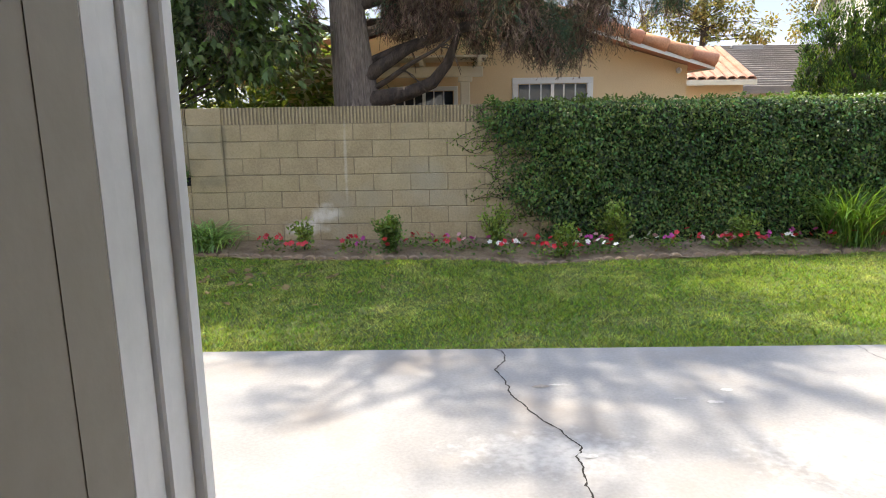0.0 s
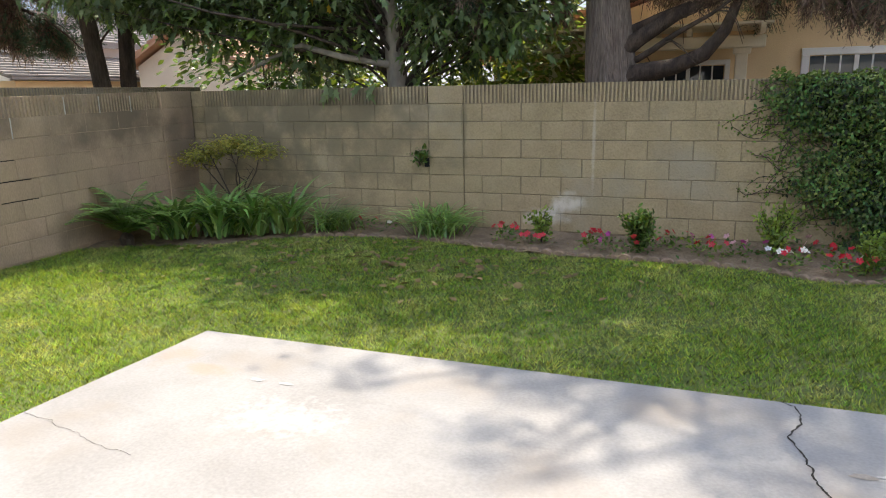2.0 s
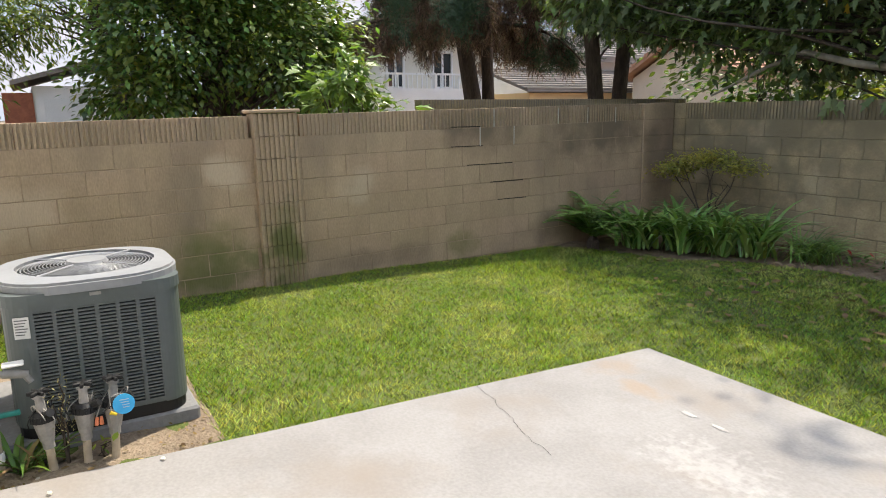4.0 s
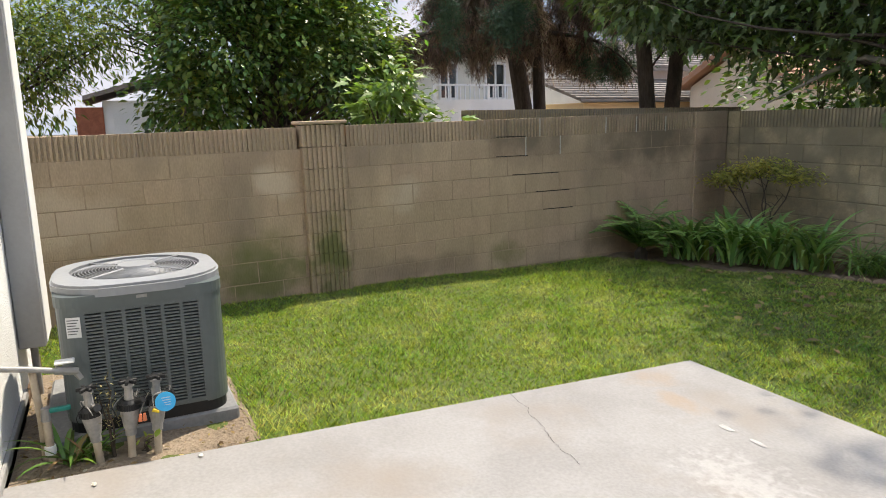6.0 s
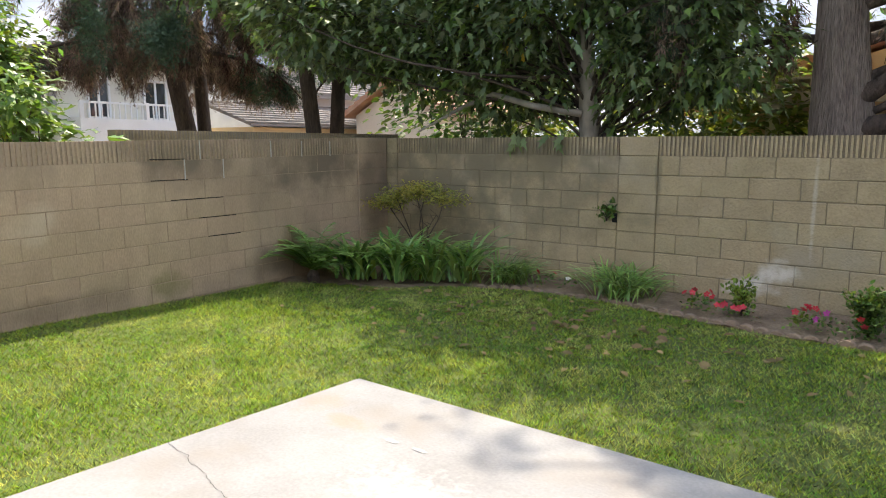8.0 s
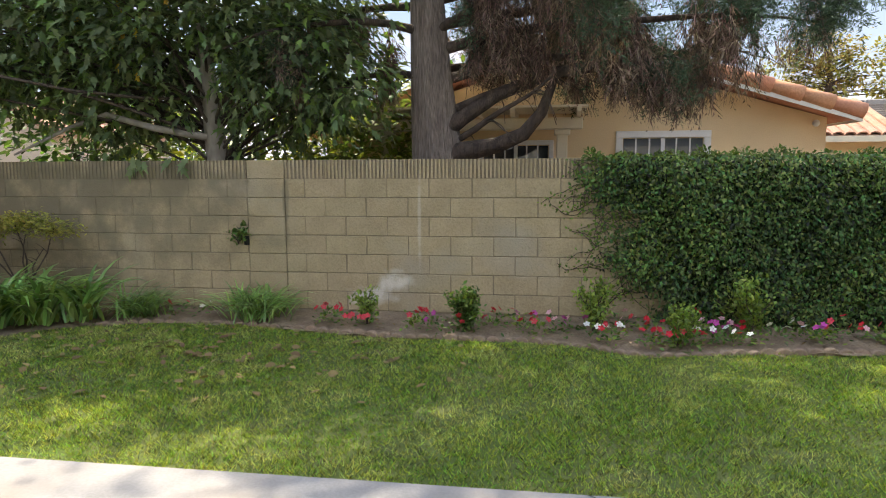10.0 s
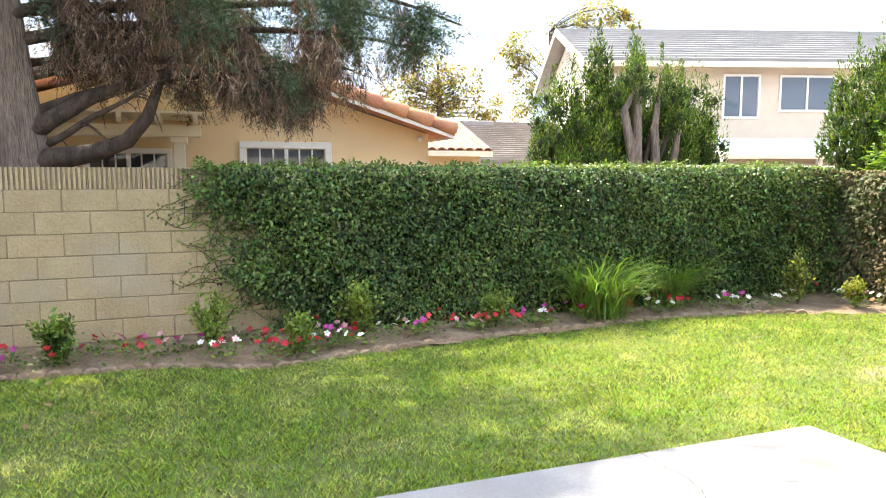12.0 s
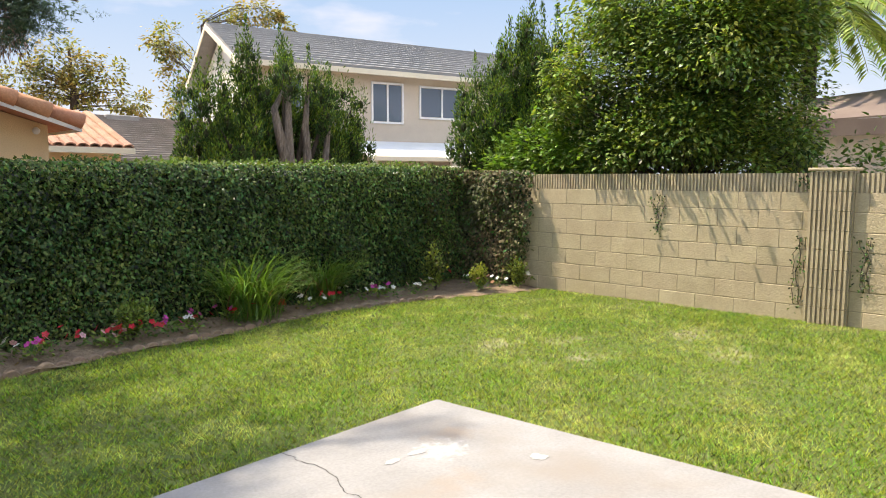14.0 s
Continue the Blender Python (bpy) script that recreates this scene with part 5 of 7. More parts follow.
R90 = math.pi / 2
low = [(1.62, -0.15, 1.5, 0.45, -0.35, 0.8), (1.95, -0.10, 2.6, 1.15, 0.55, 1.0), (2.35, 0.05, 3.6, 1.0, 0.75, 1.0), (2.7, -0.2, 4.3, 1.0, 0.9, 0.7), (3.0, 0.25, 4.2, 1.0, 0.8, 0.6), (3.3, -0.05, 4.8, 1.1, 1.2, 0.45),
       (2.5, 0.7, 2.6, 0.6, 0.7, 1.0), (2.9, -0.55, 2.4, 0.9, 0.7, 0.9), (2.4, 3.0, 1.9, 0.5, 0.8, 0.8), (2.9, 3.4, 2.3, 0.7, 1.0, 0.7), (3.2, 2.7, 2.6, 0.7, 0.9, 0.6), (3.4, -0.45, 3.2, 0.9, 0.9, 0.8), (3.5, 0.45, 3.6, 0.9, 1.0, 0.7)]
high = ring_limbs(15, 6.6, 8.9, 3.6, 2.4, 12, 0.2, -3.0, -0.1, rise=0.5, droop=0.5) + ring_limbs(26, 4.4, 8.6, 3.7, 1.4, 4, 0.35, rise=0.7, droop=0.5) + ring_limbs(9, 4.0, 5.2, 4.4, 3.6, 6, 0.3, -0.9, 0.9, rise=0.6, droop=0.8) + ring_limbs(13, 5.2, 7.2, 3.0, 2.3, 9, 0.3, -2.7, -0.3, rise=0.6, droop=0.6)


def clear_of_view(p):
    # keep the low boughs from hanging into the yard
    low_ = np.interp(p[:, 0], [-3.5, -1.8, -0.9, -0.3, 0.6, 1.6, 2.1, 2.5, 3.1, 3.5], [2.15, 2.1, 2.35, 2.3, 2.15, 1.8, 2.0, 2.45, 2.55, 2.45]) + 0.12 * np.sin(p[:, 0] * 9) * np.sin(p[:, 1] * 7)
    trunk_front = (np.abs(p[:, 0] + 1.25) < 0.42) & (p[:, 1] < 9.55) & (p[:, 2] < 3.45)
    return ~trunk_front & (p[:, 2] - 0.22 > low_) & ((p[:, 0] < 3.7) | (p[:, 2] > 5)) & ((p[:, 1] > 8.55) | (p[:, 2] > 2.0 + (8.9 - p[:, 1]) * 0.1 + 1.2))


conifer("cedar_tree", "tall cedar with grey trunk and hanging dead brown foliage", [(-1.12, 9.4, -0.3), (-1.17, 9.4, 0.8), (-1.20, 9.4, 1.5), (-1.27, 9.4, 2.4), (-1.32, 9.42, 3.3), (-1.3, 9.5, 6), (-1.25, 9.5, 7.6), (-1.2, 9.5, 9.2)],
        [0.41, 0.325, 0.285, 0.23, 0.19, 0.15, 0.1, 0.02], low + high, 300, CONIFER, 0.36, 5, 0.75, clear_of_view)
cedar = bpy.data.objects["cedar_tree"]
for q, (pts_, rad_) in enumerate((([(-1.15, 9.35, 1.48), (-0.85, 9.3, 1.58), (-0.5, 9.28, 1.64), (-0.2, 9.28, 1.76), (0.0, 9.28, 2.0), (0.15, 9.3, 2.4)], [0.15, 0.115, 0.09, 0.08, 0.065, 0.04]),
                                  ([(-1.2, 9.35, 1.75), (-0.9, 9.3, 1.95), (-0.5, 9.28, 2.2), (0.1, 9.25, 2.42), (0.7, 9.22, 2.52), (1.3, 9.25, 2.45)], [0.12, 0.09, 0.075, 0.065, 0.05, 0.03]))):
    part("limb", quick_mesh("limb", *tube_arrays(pts_, rad_, 12, 0.06, q), True), BARK_BROWN, cedar)
west = ring_limbs(26, 2.9, 7.5, 3.0, 2.0, 14, 0.85, rise=0.6, droop=1.3)
conifer("brown_conifer", "shaggy conifer with mostly dead brown foliage", [(-12, 8.95, -0.3), (-12, 8.9, 1.5), (-12, 8.65, 2.8), (-12, 8.6, 5), (-12, 8.6, 8)], [0.22, 0.165, 0.145, 0.12, 0.03], west, 520, CONIFER, 0.42, 15, 0.95,
        lambda p: p[:, 2] - 0.15 > np.interp(p[:, 1], [5.4, 5.8, 6.0, 6.35, 6.8, 7.5, 7.87, 8.25, 8.6, 9.0, 9.3, 10.45, 11.0, 11.5], [6.0, 3.6, 2.9, 2.4, 2.3, 2.6, 2.1, 2.5, 2.85, 2.75, 2.1, 2.05, 2.35, 2.85]), BARK_DARK, [([(-12, 9.22, -0.3), (-12, 9.25, 1.6), (-12, 9.2, 3.0), (-12.2, 9.4, 5)], [0.16, 0.125, 0.11, 0.05])])


def leaf_tree(name, label, trunk, radii, blobs, mat_, leaf, count, seed, shape=OVAL, bark=None, droop=0.35, category="tree", gaps=0.0, second=None, second_share=0.2, keep=None, limbs=14, clump=0.16):
    """A broadleaf tree: a tapered trunk, limbs out to every clump, and clumps of leaves. blobs: (x, y, z, rx, ry, rz)."""
    r = np.random.default_rng(seed)
    t_ = thing(name, label, category)
    trunk = np.asarray(trunk, float)
    put("trunk", quick_mesh("trunk", *tube_arrays(trunk, radii, 14, 0.05, seed), True), bark or BARK_GREY, t_)
    vol = np.array([b[3] * b[4] + b[4] * b[5] + b[3] * b[5] for b in blobs])
    wood, pts, outs = [], [], []
    for b, share in zip(blobs, vol / vol.sum()):
        c, rad = np.array(b[:3]), np.array(b[3:])
        m = max(8, int(2.3 * count * share))
        # small twig clumps through the crown, denser towards its outside
        k = max(5, m // 34)
        q = unit(r.normal(size=(k, 3)))
        cl = c + q * rad * (0.45 + 0.6 * r.random((k, 1)) ** 0.6) * (1 + 0.22 * np.sin(q[:, :1] * 5 + seed) * np.sin(q[:, 2:] * 6))
        if gaps:
            cl = cl[r.random(len(cl)) > gaps]
        for w in cl[r.permutation(len(cl))[:limbs]]:
            t0 = np.clip((w[2] - 0.9 - trunk[0, 2]) / (trunk[-1, 2] - trunk[0, 2]), 0.2, 1)
            base = np.array([np.interp(t0, np.linspace(0, 1, len(trunk)), trunk[:, i]) for i in range(3)])
            mid = (base + w) / 2 + r.normal(0, 0.12, 3) * np.linalg.norm(w - base) + (0, 0, 0.1)
            s = np.linspace(0, 1, 7)[:, None]
            wood.append(tube_arrays((1 - s) ** 2 * base + 2 * s * (1 - s) * mid + s * s * w, np.linspace(0.14 * radii[len(radii) // 2] + 0.008, 0.004, 7), 5))
        size = clump * rad.mean() + 0.05
        per = max(4, m // max(1, len(cl)))
        p = (cl[:, None] + r.normal(0, 1, (len(cl), per, 3)) * size).reshape(-1, 3)
        pts.append(p)
        outs.append(unit((p - c) / rad) + 0.6 * r.normal(size=p.shape))
    p, o = np.concatenate(pts), np.concatenate(outs)
    if keep is not None:
        k = keep(p)
        p, o = p[k], o[k]
    for w in wood:
        put("limb", quick_mesh("limb", *w, True), BARK_DARK, t_)
    d = o * (1, 1, 0.6) - (0, 0, droop)
    up = np.array([[0, 0, 1.0]]) + 0.5 * o + 0.4 * r.normal(size=p.shape)
    v, f = scatter(*shape, p, frames_of(d, up), leaf * r.uniform(0.6, 1.3, (len(p), 1)))
    if second is None:
        put("crown", quick_mesh("crown", v, f), mat_, t_)
    else:
        nf, nv = len(shape[1]), len(shape[0])
        pick = r.random(len(p)) < second_share
        for nm, sel, mt in (("crown", ~pick, mat_), ("light_leaves", pick, second)):
            idx = np.where(sel)[0]
            vv = v.reshape(len(p), nv, 3)[idx].reshape(-1, 3)
            ff = np.asarray(shape[1])[None] + (np.arange(len(idx)) * nv)[:, None, None]
            put(nm, quick_mesh(nm, vv, ff.reshape(-1, 3)), mt, t_)
    return t_


def above_wall(p):
    # the trunk stands clear of leaves
    bare = (np.abs(p[:, 0] + 3.78) < 0.2) & (p[:, 1] < 9.1) & (p[:, 2] < 2.75)
    open_gap = (p[:, 0] < -6.1) & (p[:, 2] < np.interp(p[:, 0], [-10.0, -7.4, -6.6, -6.1], [2.75, 2.45, 2.2, 1.7]))
    return ~bare & ~open_gap & ((p[:, 2] > 1.52) | (p[:, 1] > 8.6))


fig_blobs = [(-4.6, 9.2, 3.6, 2.3, 1.2, 1.3), (-6.3, 8.9, 3.3, 1.5, 1.3, 1.2), (-2.9, 9.2, 3.2, 1.0, 0.9, 1.2), (-5.0, 9.0, 2.25, 1.1, 0.6, 0.55), (-3.3, 9.1, 2.3, 0.9, 0.6, 0.6), (-6.6, 8.5, 2.6, 0.8, 0.9, 0.6),
             (-7.3, 7.9, 3.1, 0.9, 1.0, 0.7), (-2.4, 9.1, 2.5, 0.7, 0.5, 0.7), (-4.2, 8.75, 2.9, 1.6, 0.7, 0.6), (-5.4, 9.6, 4.7, 2.2, 1.2, 0.8), (-3.6, 8.9, 5.3, 1.7, 1.2, 0.9)]
fig = leaf_tree("fig_tree", "large fig tree with pale trunk and lobed leaves", [(-3.80, 9.15, -0.3), (-3.82, 9.15, 1.0), (-3.84, 9.12, 1.6), (-3.88, 9.1, 2.2), (-3.95, 9.1, 2.9), (-4.1, 9.1, 4.0)], [0.17, 0.135, 0.125, 0.11, 0.09, 0.04],
                fig_blobs, FIG_LEAF, 0.15, 13500, 61, FIG, BARK_PALE, 0.5, second=FIG_YOUNG, second_share=0.16, keep=above_wall, limbs=9)
# a low bare bough lying over the wall
part("bough", quick_mesh("bough", *tube_arrays([(-3.9, 9.0, 1.75), (-4.4, 8.7, 1.85), (-4.9, 8.6, 2.0), (-5.3, 8.5, 1.85), (-5.9, 8.35, 1.55)], [0.045, 0.04, 0.032, 0.025, 0.012], 7), True), BARK_PALE, fig)
v, f = scatter(*FIG, np.array([[-4.35, 8.28, 1.5], [-4.28, 8.27, 1.46], [-4.42, 8.27, 1.44], [-3.95, 8.28, 1.5], [-3.85, 8.27, 1.45], [-3.75, 8.27, 1.5], [-4.4, 8.28, 1.52]]), frames_of(np.array([[0.1, -0.35, -1.0]]) + 0.3 * RNG.normal(size=(7, 3)), np.array([[0, -1.0, 0.3]]) * np.ones((7, 1))), 0.2 * np.ones((7, 1)))
part("hanging_leaves", quick_mesh("hanging_leaves", v, f), FIG_LEAF, fig)
n = 26
fp = np.stack([RNG.uniform(-5.6, -3.2, n), RNG.uniform(8.35, 8.6, n), RNG.uniform(2.5, 3.4, n)], -1)
bm = bmesh.new()
bmesh.ops.create_icosphere(bm, subdivisions=1, radius=0.028, matrix=Matrix.Diagonal((1, 1, 1.2, 1)))
fruit = mesh_of("fig_fruit", bm, True)
fruit.materials.append(FIG_YOUNG)
for p in fp:
    put("fig_fruit", fruit, None, fig, "small green fig", pose(*p))
v, f = scatter(*FIG, fp[:9] + (0.1, -0.05, -0.1), frames_of(RNG.normal(size=(9, 3)) * 0.3 - (0, 0, 1.0), np.array([[0, -1.0, 0.3]]) * np.ones((9, 1))), 0.14 * np.ones((9, 1)))
part("yellow_leaves", quick_mesh("yellow_leaves", v, f), leafy("yellowed_leaves", (0.55, 0.38, 0.04), 0.5, 0.2, 0.3), fig, "yellowed dying leaves")

# screen of shrubs behind the north wall
for i, (x, y, z, rx, ry, rz, mt, lf, c) in enumerate(((-6.9, 10.8, 1.5, 1.5, 0.8, 1.3, BUSH_LEAF, 0.16, 1500), (-4.6, 11.0, 1.5, 1.6, 0.8, 1.2, YELLOW_LEAF, 0.15, 1500), (-2.6, 10.9, 1.5, 1.0, 0.7, 1.1, YELLOW_LEAF, 0.13, 2400))):
    leaf_tree("screen_shrub", "leafy green shrub screening the neighbouring garden", [(x, y, -0.3), (x, y, 0.6), (x, y, 1.4)], [0.07, 0.05, 0.02], [(x, y, z, rx, ry, rz), (x + 0.5, y, z - 0.6, rx * 0.7, ry, rz * 0.7)], mt, lf, c, 70 + i, OVAL, BARK_DARK, 0.3, "shrub", limbs=8)

# trees beyond the west wall
leaf_tree("twin_trunk_tree", "leaning tree with two grey trunks", [(-8.55, 8.95, -0.3), (-8.5, 8.9, 1.5), (-8.55, 8.8, 2.6), (-8.7, 8.6, 4.2)], [0.16, 0.125, 0.115, 0.06], [(-8.6, 8.8, 3.9, 1.3, 1.3, 0.9), (-8.2, 9.6, 3.5, 1.0, 0.9, 0.8), (-9.1, 8.0, 4.2, 1.0, 1.0, 0.8)], FIG_LEAF, 0.18, 2600, 81, FIG, BARK_DARK, 0.4, second=FIG_YOUNG, second_share=0.15, limbs=8)
tw = bpy.data.objects["twin_trunk_tree"]
part("trunk", quick_mesh("trunk", *tube_arrays([(-8.5, 9.4, -0.3), (-8.5, 9.4, 1.6), (-8.45, 9.45, 2.8), (-8.3, 9.6, 3.8)], [0.15, 0.12, 0.11, 0.05], 12, 0.05), True), BARK_BROWN, tw)
leaf_tree("broadleaf_tree", "dense dark green broadleaf tree behind the wall", [(-9.4, 3.2, -0.3), (-9.4, 3.2, 1.5), (-9.4, 3.3, 3.2)], [0.2, 0.16, 0.06], [(-9.3, 2.7, 2.5, 1.0, 1.0, 1.0), (-9.2, 3.9, 2.3, 1.0, 0.95, 0.85), (-9.5, 3.4, 3.5, 1.3, 1.35, 1.0), (-9.1, 4.5, 2.0, 0.7, 0.6, 0.6), (-9.3, 2.3, 1.7, 0.7, 0.7, 0.5), (-9.6, 2.6, 4.2, 1.1, 1.1, 0.9)], WEST_LEAF, 0.105, 14500, 82, DIAMOND, BARK_DARK, 0.45, second=YELLOW_LEAF, second_share=0.12, limbs=10, clump=0.12)
leaf_tree("yellow_green_tree", "airy yellow-green tree behind the west wall", [(-9.8, 0.2, -0.3), (-9.8, 0.25, 1.5), (-9.8, 0.2, 2.6)], [0.13, 0.1, 0.04], [(-9.7, 0.3, 2.25, 0.9, 0.8, 0.75), (-9.8, -0.5, 2.5, 0.9, 0.8, 0.7), (-10.0, 0.9, 2.5, 0.7, 0.6, 0.5)], YELLOW_LEAF, 0.105, 5600, 83, NARROW, BARK_BROWN, 0.45, second=WEST_LEAF, second_share=0.4, limbs=8, clump=0.12)
leaf_tree("tall_pepper_tree", "tall airy tree with curving brown trunk", [(-13.2, 2.7, -0.3), (-13.2, 2.6, 1.9), (-13.1, 2.3, 3.0), (-13.1, 2.35, 4.2), (-13.1, 2.4, 5.5)], [0.22, 0.17, 0.14, 0.12, 0.05], [(-13.0, 2.0, 4.0, 1.2, 1.2, 0.9), (-13.0, 3.2, 4.6, 1.2, 1.3, 1.0), (-13.2, 1.6, 5.2, 1.5, 1.3, 1.0), (-12.6, 1.4, 3.1, 0.6, 0.7, 0.5), (-13.3, 4.3, 5.0, 1.2, 1.2, 1.0)], YELLOW_LEAF, 0.13, 6000, 84, NARROW, BARK_BROWN, 0.55, gaps=0.25, second=WEST_LEAF, second_share=0.35, limbs=9, clump=0.11)
leaf_tree("distant_tree", "tall bushy green tree far behind", [(-17, 5.3, -0.3), (-17, 5.3, 2.0), (-17, 5.4, 4.5)], [0.25, 0.2, 0.06], [(-17, 5.2, 4.2, 1.6, 1.7, 1.6), (-17, 3.6, 4.6, 1.5, 1.4, 1.4), (-17, 6.6, 3.6, 1.2, 1.1, 1.1)], BUSH_LEAF, 0.17, 2600, 85, OVAL, BARK_DARK, 0.3, gaps=0.2, limbs=8)
leaf_tree("young_fig", "bright green young fig shrub above the wall", [(-7.2, 4.05, -0.3), (-7.2, 4.05, 0.8), (-7.2, 4.05, 1.7)], [0.05, 0.04, 0.015], [(-7.2, 4.0, 1.55, 0.32, 0.42, 0.28), (-7.2, 4.05, 1.85, 0.22, 0.22, 0.22), (-7.15, 4.5, 1.38, 0.25, 0.35, 0.12)], FIG_YOUNG, 0.19, 190, 86, FIG, BARK_PALE, 0.35, "shrub", limbs=6)
for i, (x, y, h, w) in enumerate(((-24, -6, 5, 4), (-26, 14, 5, 4), (-24, 22, 5, 4), (-14, 24, 5, 4), (-3, 27, 5, 4), (-22, 7, 6, 3), (24, 2, 6, 4), (26, -8, 5, 4), (-16, -9, 5, 4))):
    leaf_tree("far_tree", "distant leafy green tree", [(x, y, -0.3), (x, y, h * 0.4), (x, y, h * 0.8)], [0.25, 0.18, 0.05], [(x, y, h * 0.65, w * 0.5, w * 0.5, h * 0.35), (x + 1, y + 1, h * 0.45, w * 0.4, w * 0.4, h * 0.3)], BUSH_LEAF, 0.3, 700, 300 + i, OVAL, BARK_DARK, 0.3, limbs=6)


# ---- trees on the east side ----
def juniper(name, label, x, y, spikes, radius, trunks, count, seed, z0=1.3):
    """A twisted juniper: flame-shaped tufts of scale foliage over bare grey trunks. spikes: (dx, dy, top, r)."""
    r = np.random.default_rng(seed)
    t_ = thing(name, label, "tree")
    for tr, rad in trunks:
        put("trunk", quick_mesh("trunk", *tube_arrays(tr, rad, 12, 0.12, seed), True), BARK_GREY, t_)
    bm = bmesh.new()
    bmesh.ops.create_icosphere(bm, subdivisions=2, radius=1.0)
    bm.verts.ensure_lookup_table()
    ball = np.array([v.co for v in bm.verts])
    ball_f = np.array([[v.index for v in f.verts] for f in bm.faces])
    bm.free()
    pts, outs, wood, cores, tips = [], [], [], [], []
    for dx, dy, top, rr, *low_at in spikes:
        # a stack of rounded clumps, each ending in an upright tip
        z = low_at[0] if low_at else z0
        while z < top - 0.1:
            t = (z - z0) / (top - z0)
            w = rr * (0.55 + 0.6 * math.sin(min(1.0, t + 0.25) * math.pi * 0.72)) * (1.0 - 0.75 * max(0, t - 0.6))
            for _ in range(2):
                a = r.random() * 2 * math.pi
                off = w * r.uniform(0.2, 0.95)
                rad = np.array([0.6, 0.6, 1.0]) * r.uniform(0.16, 0.28) * (1.15 - 0.5 * t)
                c = np.array([x + dx + off * math.cos(a), y + dy + off * math.sin(a), z + rad[2] * 0.6])
                q = unit(r.normal(size=(int(3.0 * count * rad[0] * rad[2]), 3)))
                sharp = 1 + 1.3 * np.clip(q[:, 2:], 0, 1) ** 5
                lump = 1 + 0.26 * np.sin(q[:, :1] * 9 + a) * np.sin(q[:, 2:] * 8 + 3 * a) + 0.12 * np.sin(q[:, 1:2] * 13)
                pts.append(c + q * rad * sharp * lump * r.uniform(0.8, 1.05, (len(q), 1)))
                outs.append(q * (0.8, 0.8, 0.4) + (0.15 * math.cos(a), 0.15 * math.sin(a), 0.9) + 0.28 * r.normal(size=q.shape))
                # upward leaves take the yellower tip green, with sunlight put into the colour
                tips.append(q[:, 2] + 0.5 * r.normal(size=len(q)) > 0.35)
                # dark ball in each clump paints the shade between its tufts
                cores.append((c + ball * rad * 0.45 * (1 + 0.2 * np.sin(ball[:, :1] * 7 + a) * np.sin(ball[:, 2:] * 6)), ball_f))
            z += r.uniform(0.15, 0.22)
        wood.append(tube_arrays(np.array([[x + dx * 0.3, y + dy * 0.3, z0 - 0.3], [x + dx * 0.8, y + dy * 0.8, (z0 + top) / 2], [x + dx, y + dy, top - 0.1]]), [0.05, 0.035, 0.008], 6))
        # a thin leader above the clumps
        m = 160
        tt = r.random(m)
        pts.append(np.stack([x + dx + 0.05 * r.normal(size=m) * (1.2 - tt), y + dy + 0.05 * r.normal(size=m) * (1.2 - tt), top - 0.15 + 0.55 * tt], -1))
        outs.append(np.array([[0, 0, 1.0]]) + 0.4 * r.normal(size=(m, 3)))
        tips.append(r.random(m) > 0.5)
    p, o, tp_ = np.concatenate(pts), np.concatenate(outs), np.concatenate(tips)
    for nm, sel, mt in (("foliage", ~tp_, JUNIPER), ("bright_foliage", tp_, JUNIPER_SUNLIT_TIP)):
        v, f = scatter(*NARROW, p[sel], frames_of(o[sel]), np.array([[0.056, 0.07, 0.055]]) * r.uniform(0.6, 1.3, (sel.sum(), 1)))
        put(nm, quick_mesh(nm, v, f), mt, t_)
    tagged(put("inner_twigwork", quick_mesh("inner_twigwork", *join_arrays(cores), True), JUNIPER_CORE, t_, "dark core balls for the shade inside the tufts"), kind="stuff")
    for w in wood:
        put("limb", quick_mesh("limb", *w, True), BARK_DARK, t_)
    return t_


juniper("juniper", "twisted juniper with bare grey trunks and flame-shaped tufts", 7.5, 11.5,
        [(-1.5, 0, 2.75, 0.38), (-1.05, 0.1, 3.0, 0.42), (-0.62, 0, 3.55, 0.26), (-0.55, 0.1, 2.9, 0.45), (0.02, 0, 3.5, 0.2), (0.15, 0.15, 2.95, 0.42), (0.75, 0, 2.9, 0.4), (1.15, 0.1, 3.0, 0.42), (1.5, -0.1, 2.75, 0.38), (-1.3, -0.3, 2.2, 0.42), (-0.7, -0.35, 2.1, 0.36), (1.05, -0.3, 2.1, 0.42), (-0.3, -0.55, 3.2, 0.3, 2.62), (0.2, -0.55, 3.15, 0.3, 2.55), (0.62, -0.5, 2.9, 0.28, 2.1), (-0.05, 0.1, 2.6, 0.5)], 1.0,
        [([(7.35, 11.1, -0.3), (7.32, 11.05, 1.5), (7.15, 11.0, 2.0), (7.05, 11.0, 2.45), (7.25, 11.0, 2.8)], [0.14, 0.10, 0.08, 0.055, 0.02]), ([(7.35, 11.05, 1.5), (7.3, 11.0, 2.2), (7.32, 11.0, 2.85)], [0.09, 0.07, 0.04]), ([(7.75, 11.1, -0.3), (7.72, 11.05, 1.6), (7.65, 11.0, 2.2), (7.72, 11.0, 2.8)], [0.1, 0.075, 0.055, 0.03]), ([(8.05, 11.1, -0.3), (8.1, 11.05, 1.7), (8.15, 11.0, 2.3)], [0.08, 0.06, 0.03])], 5200, 91, 1.25)
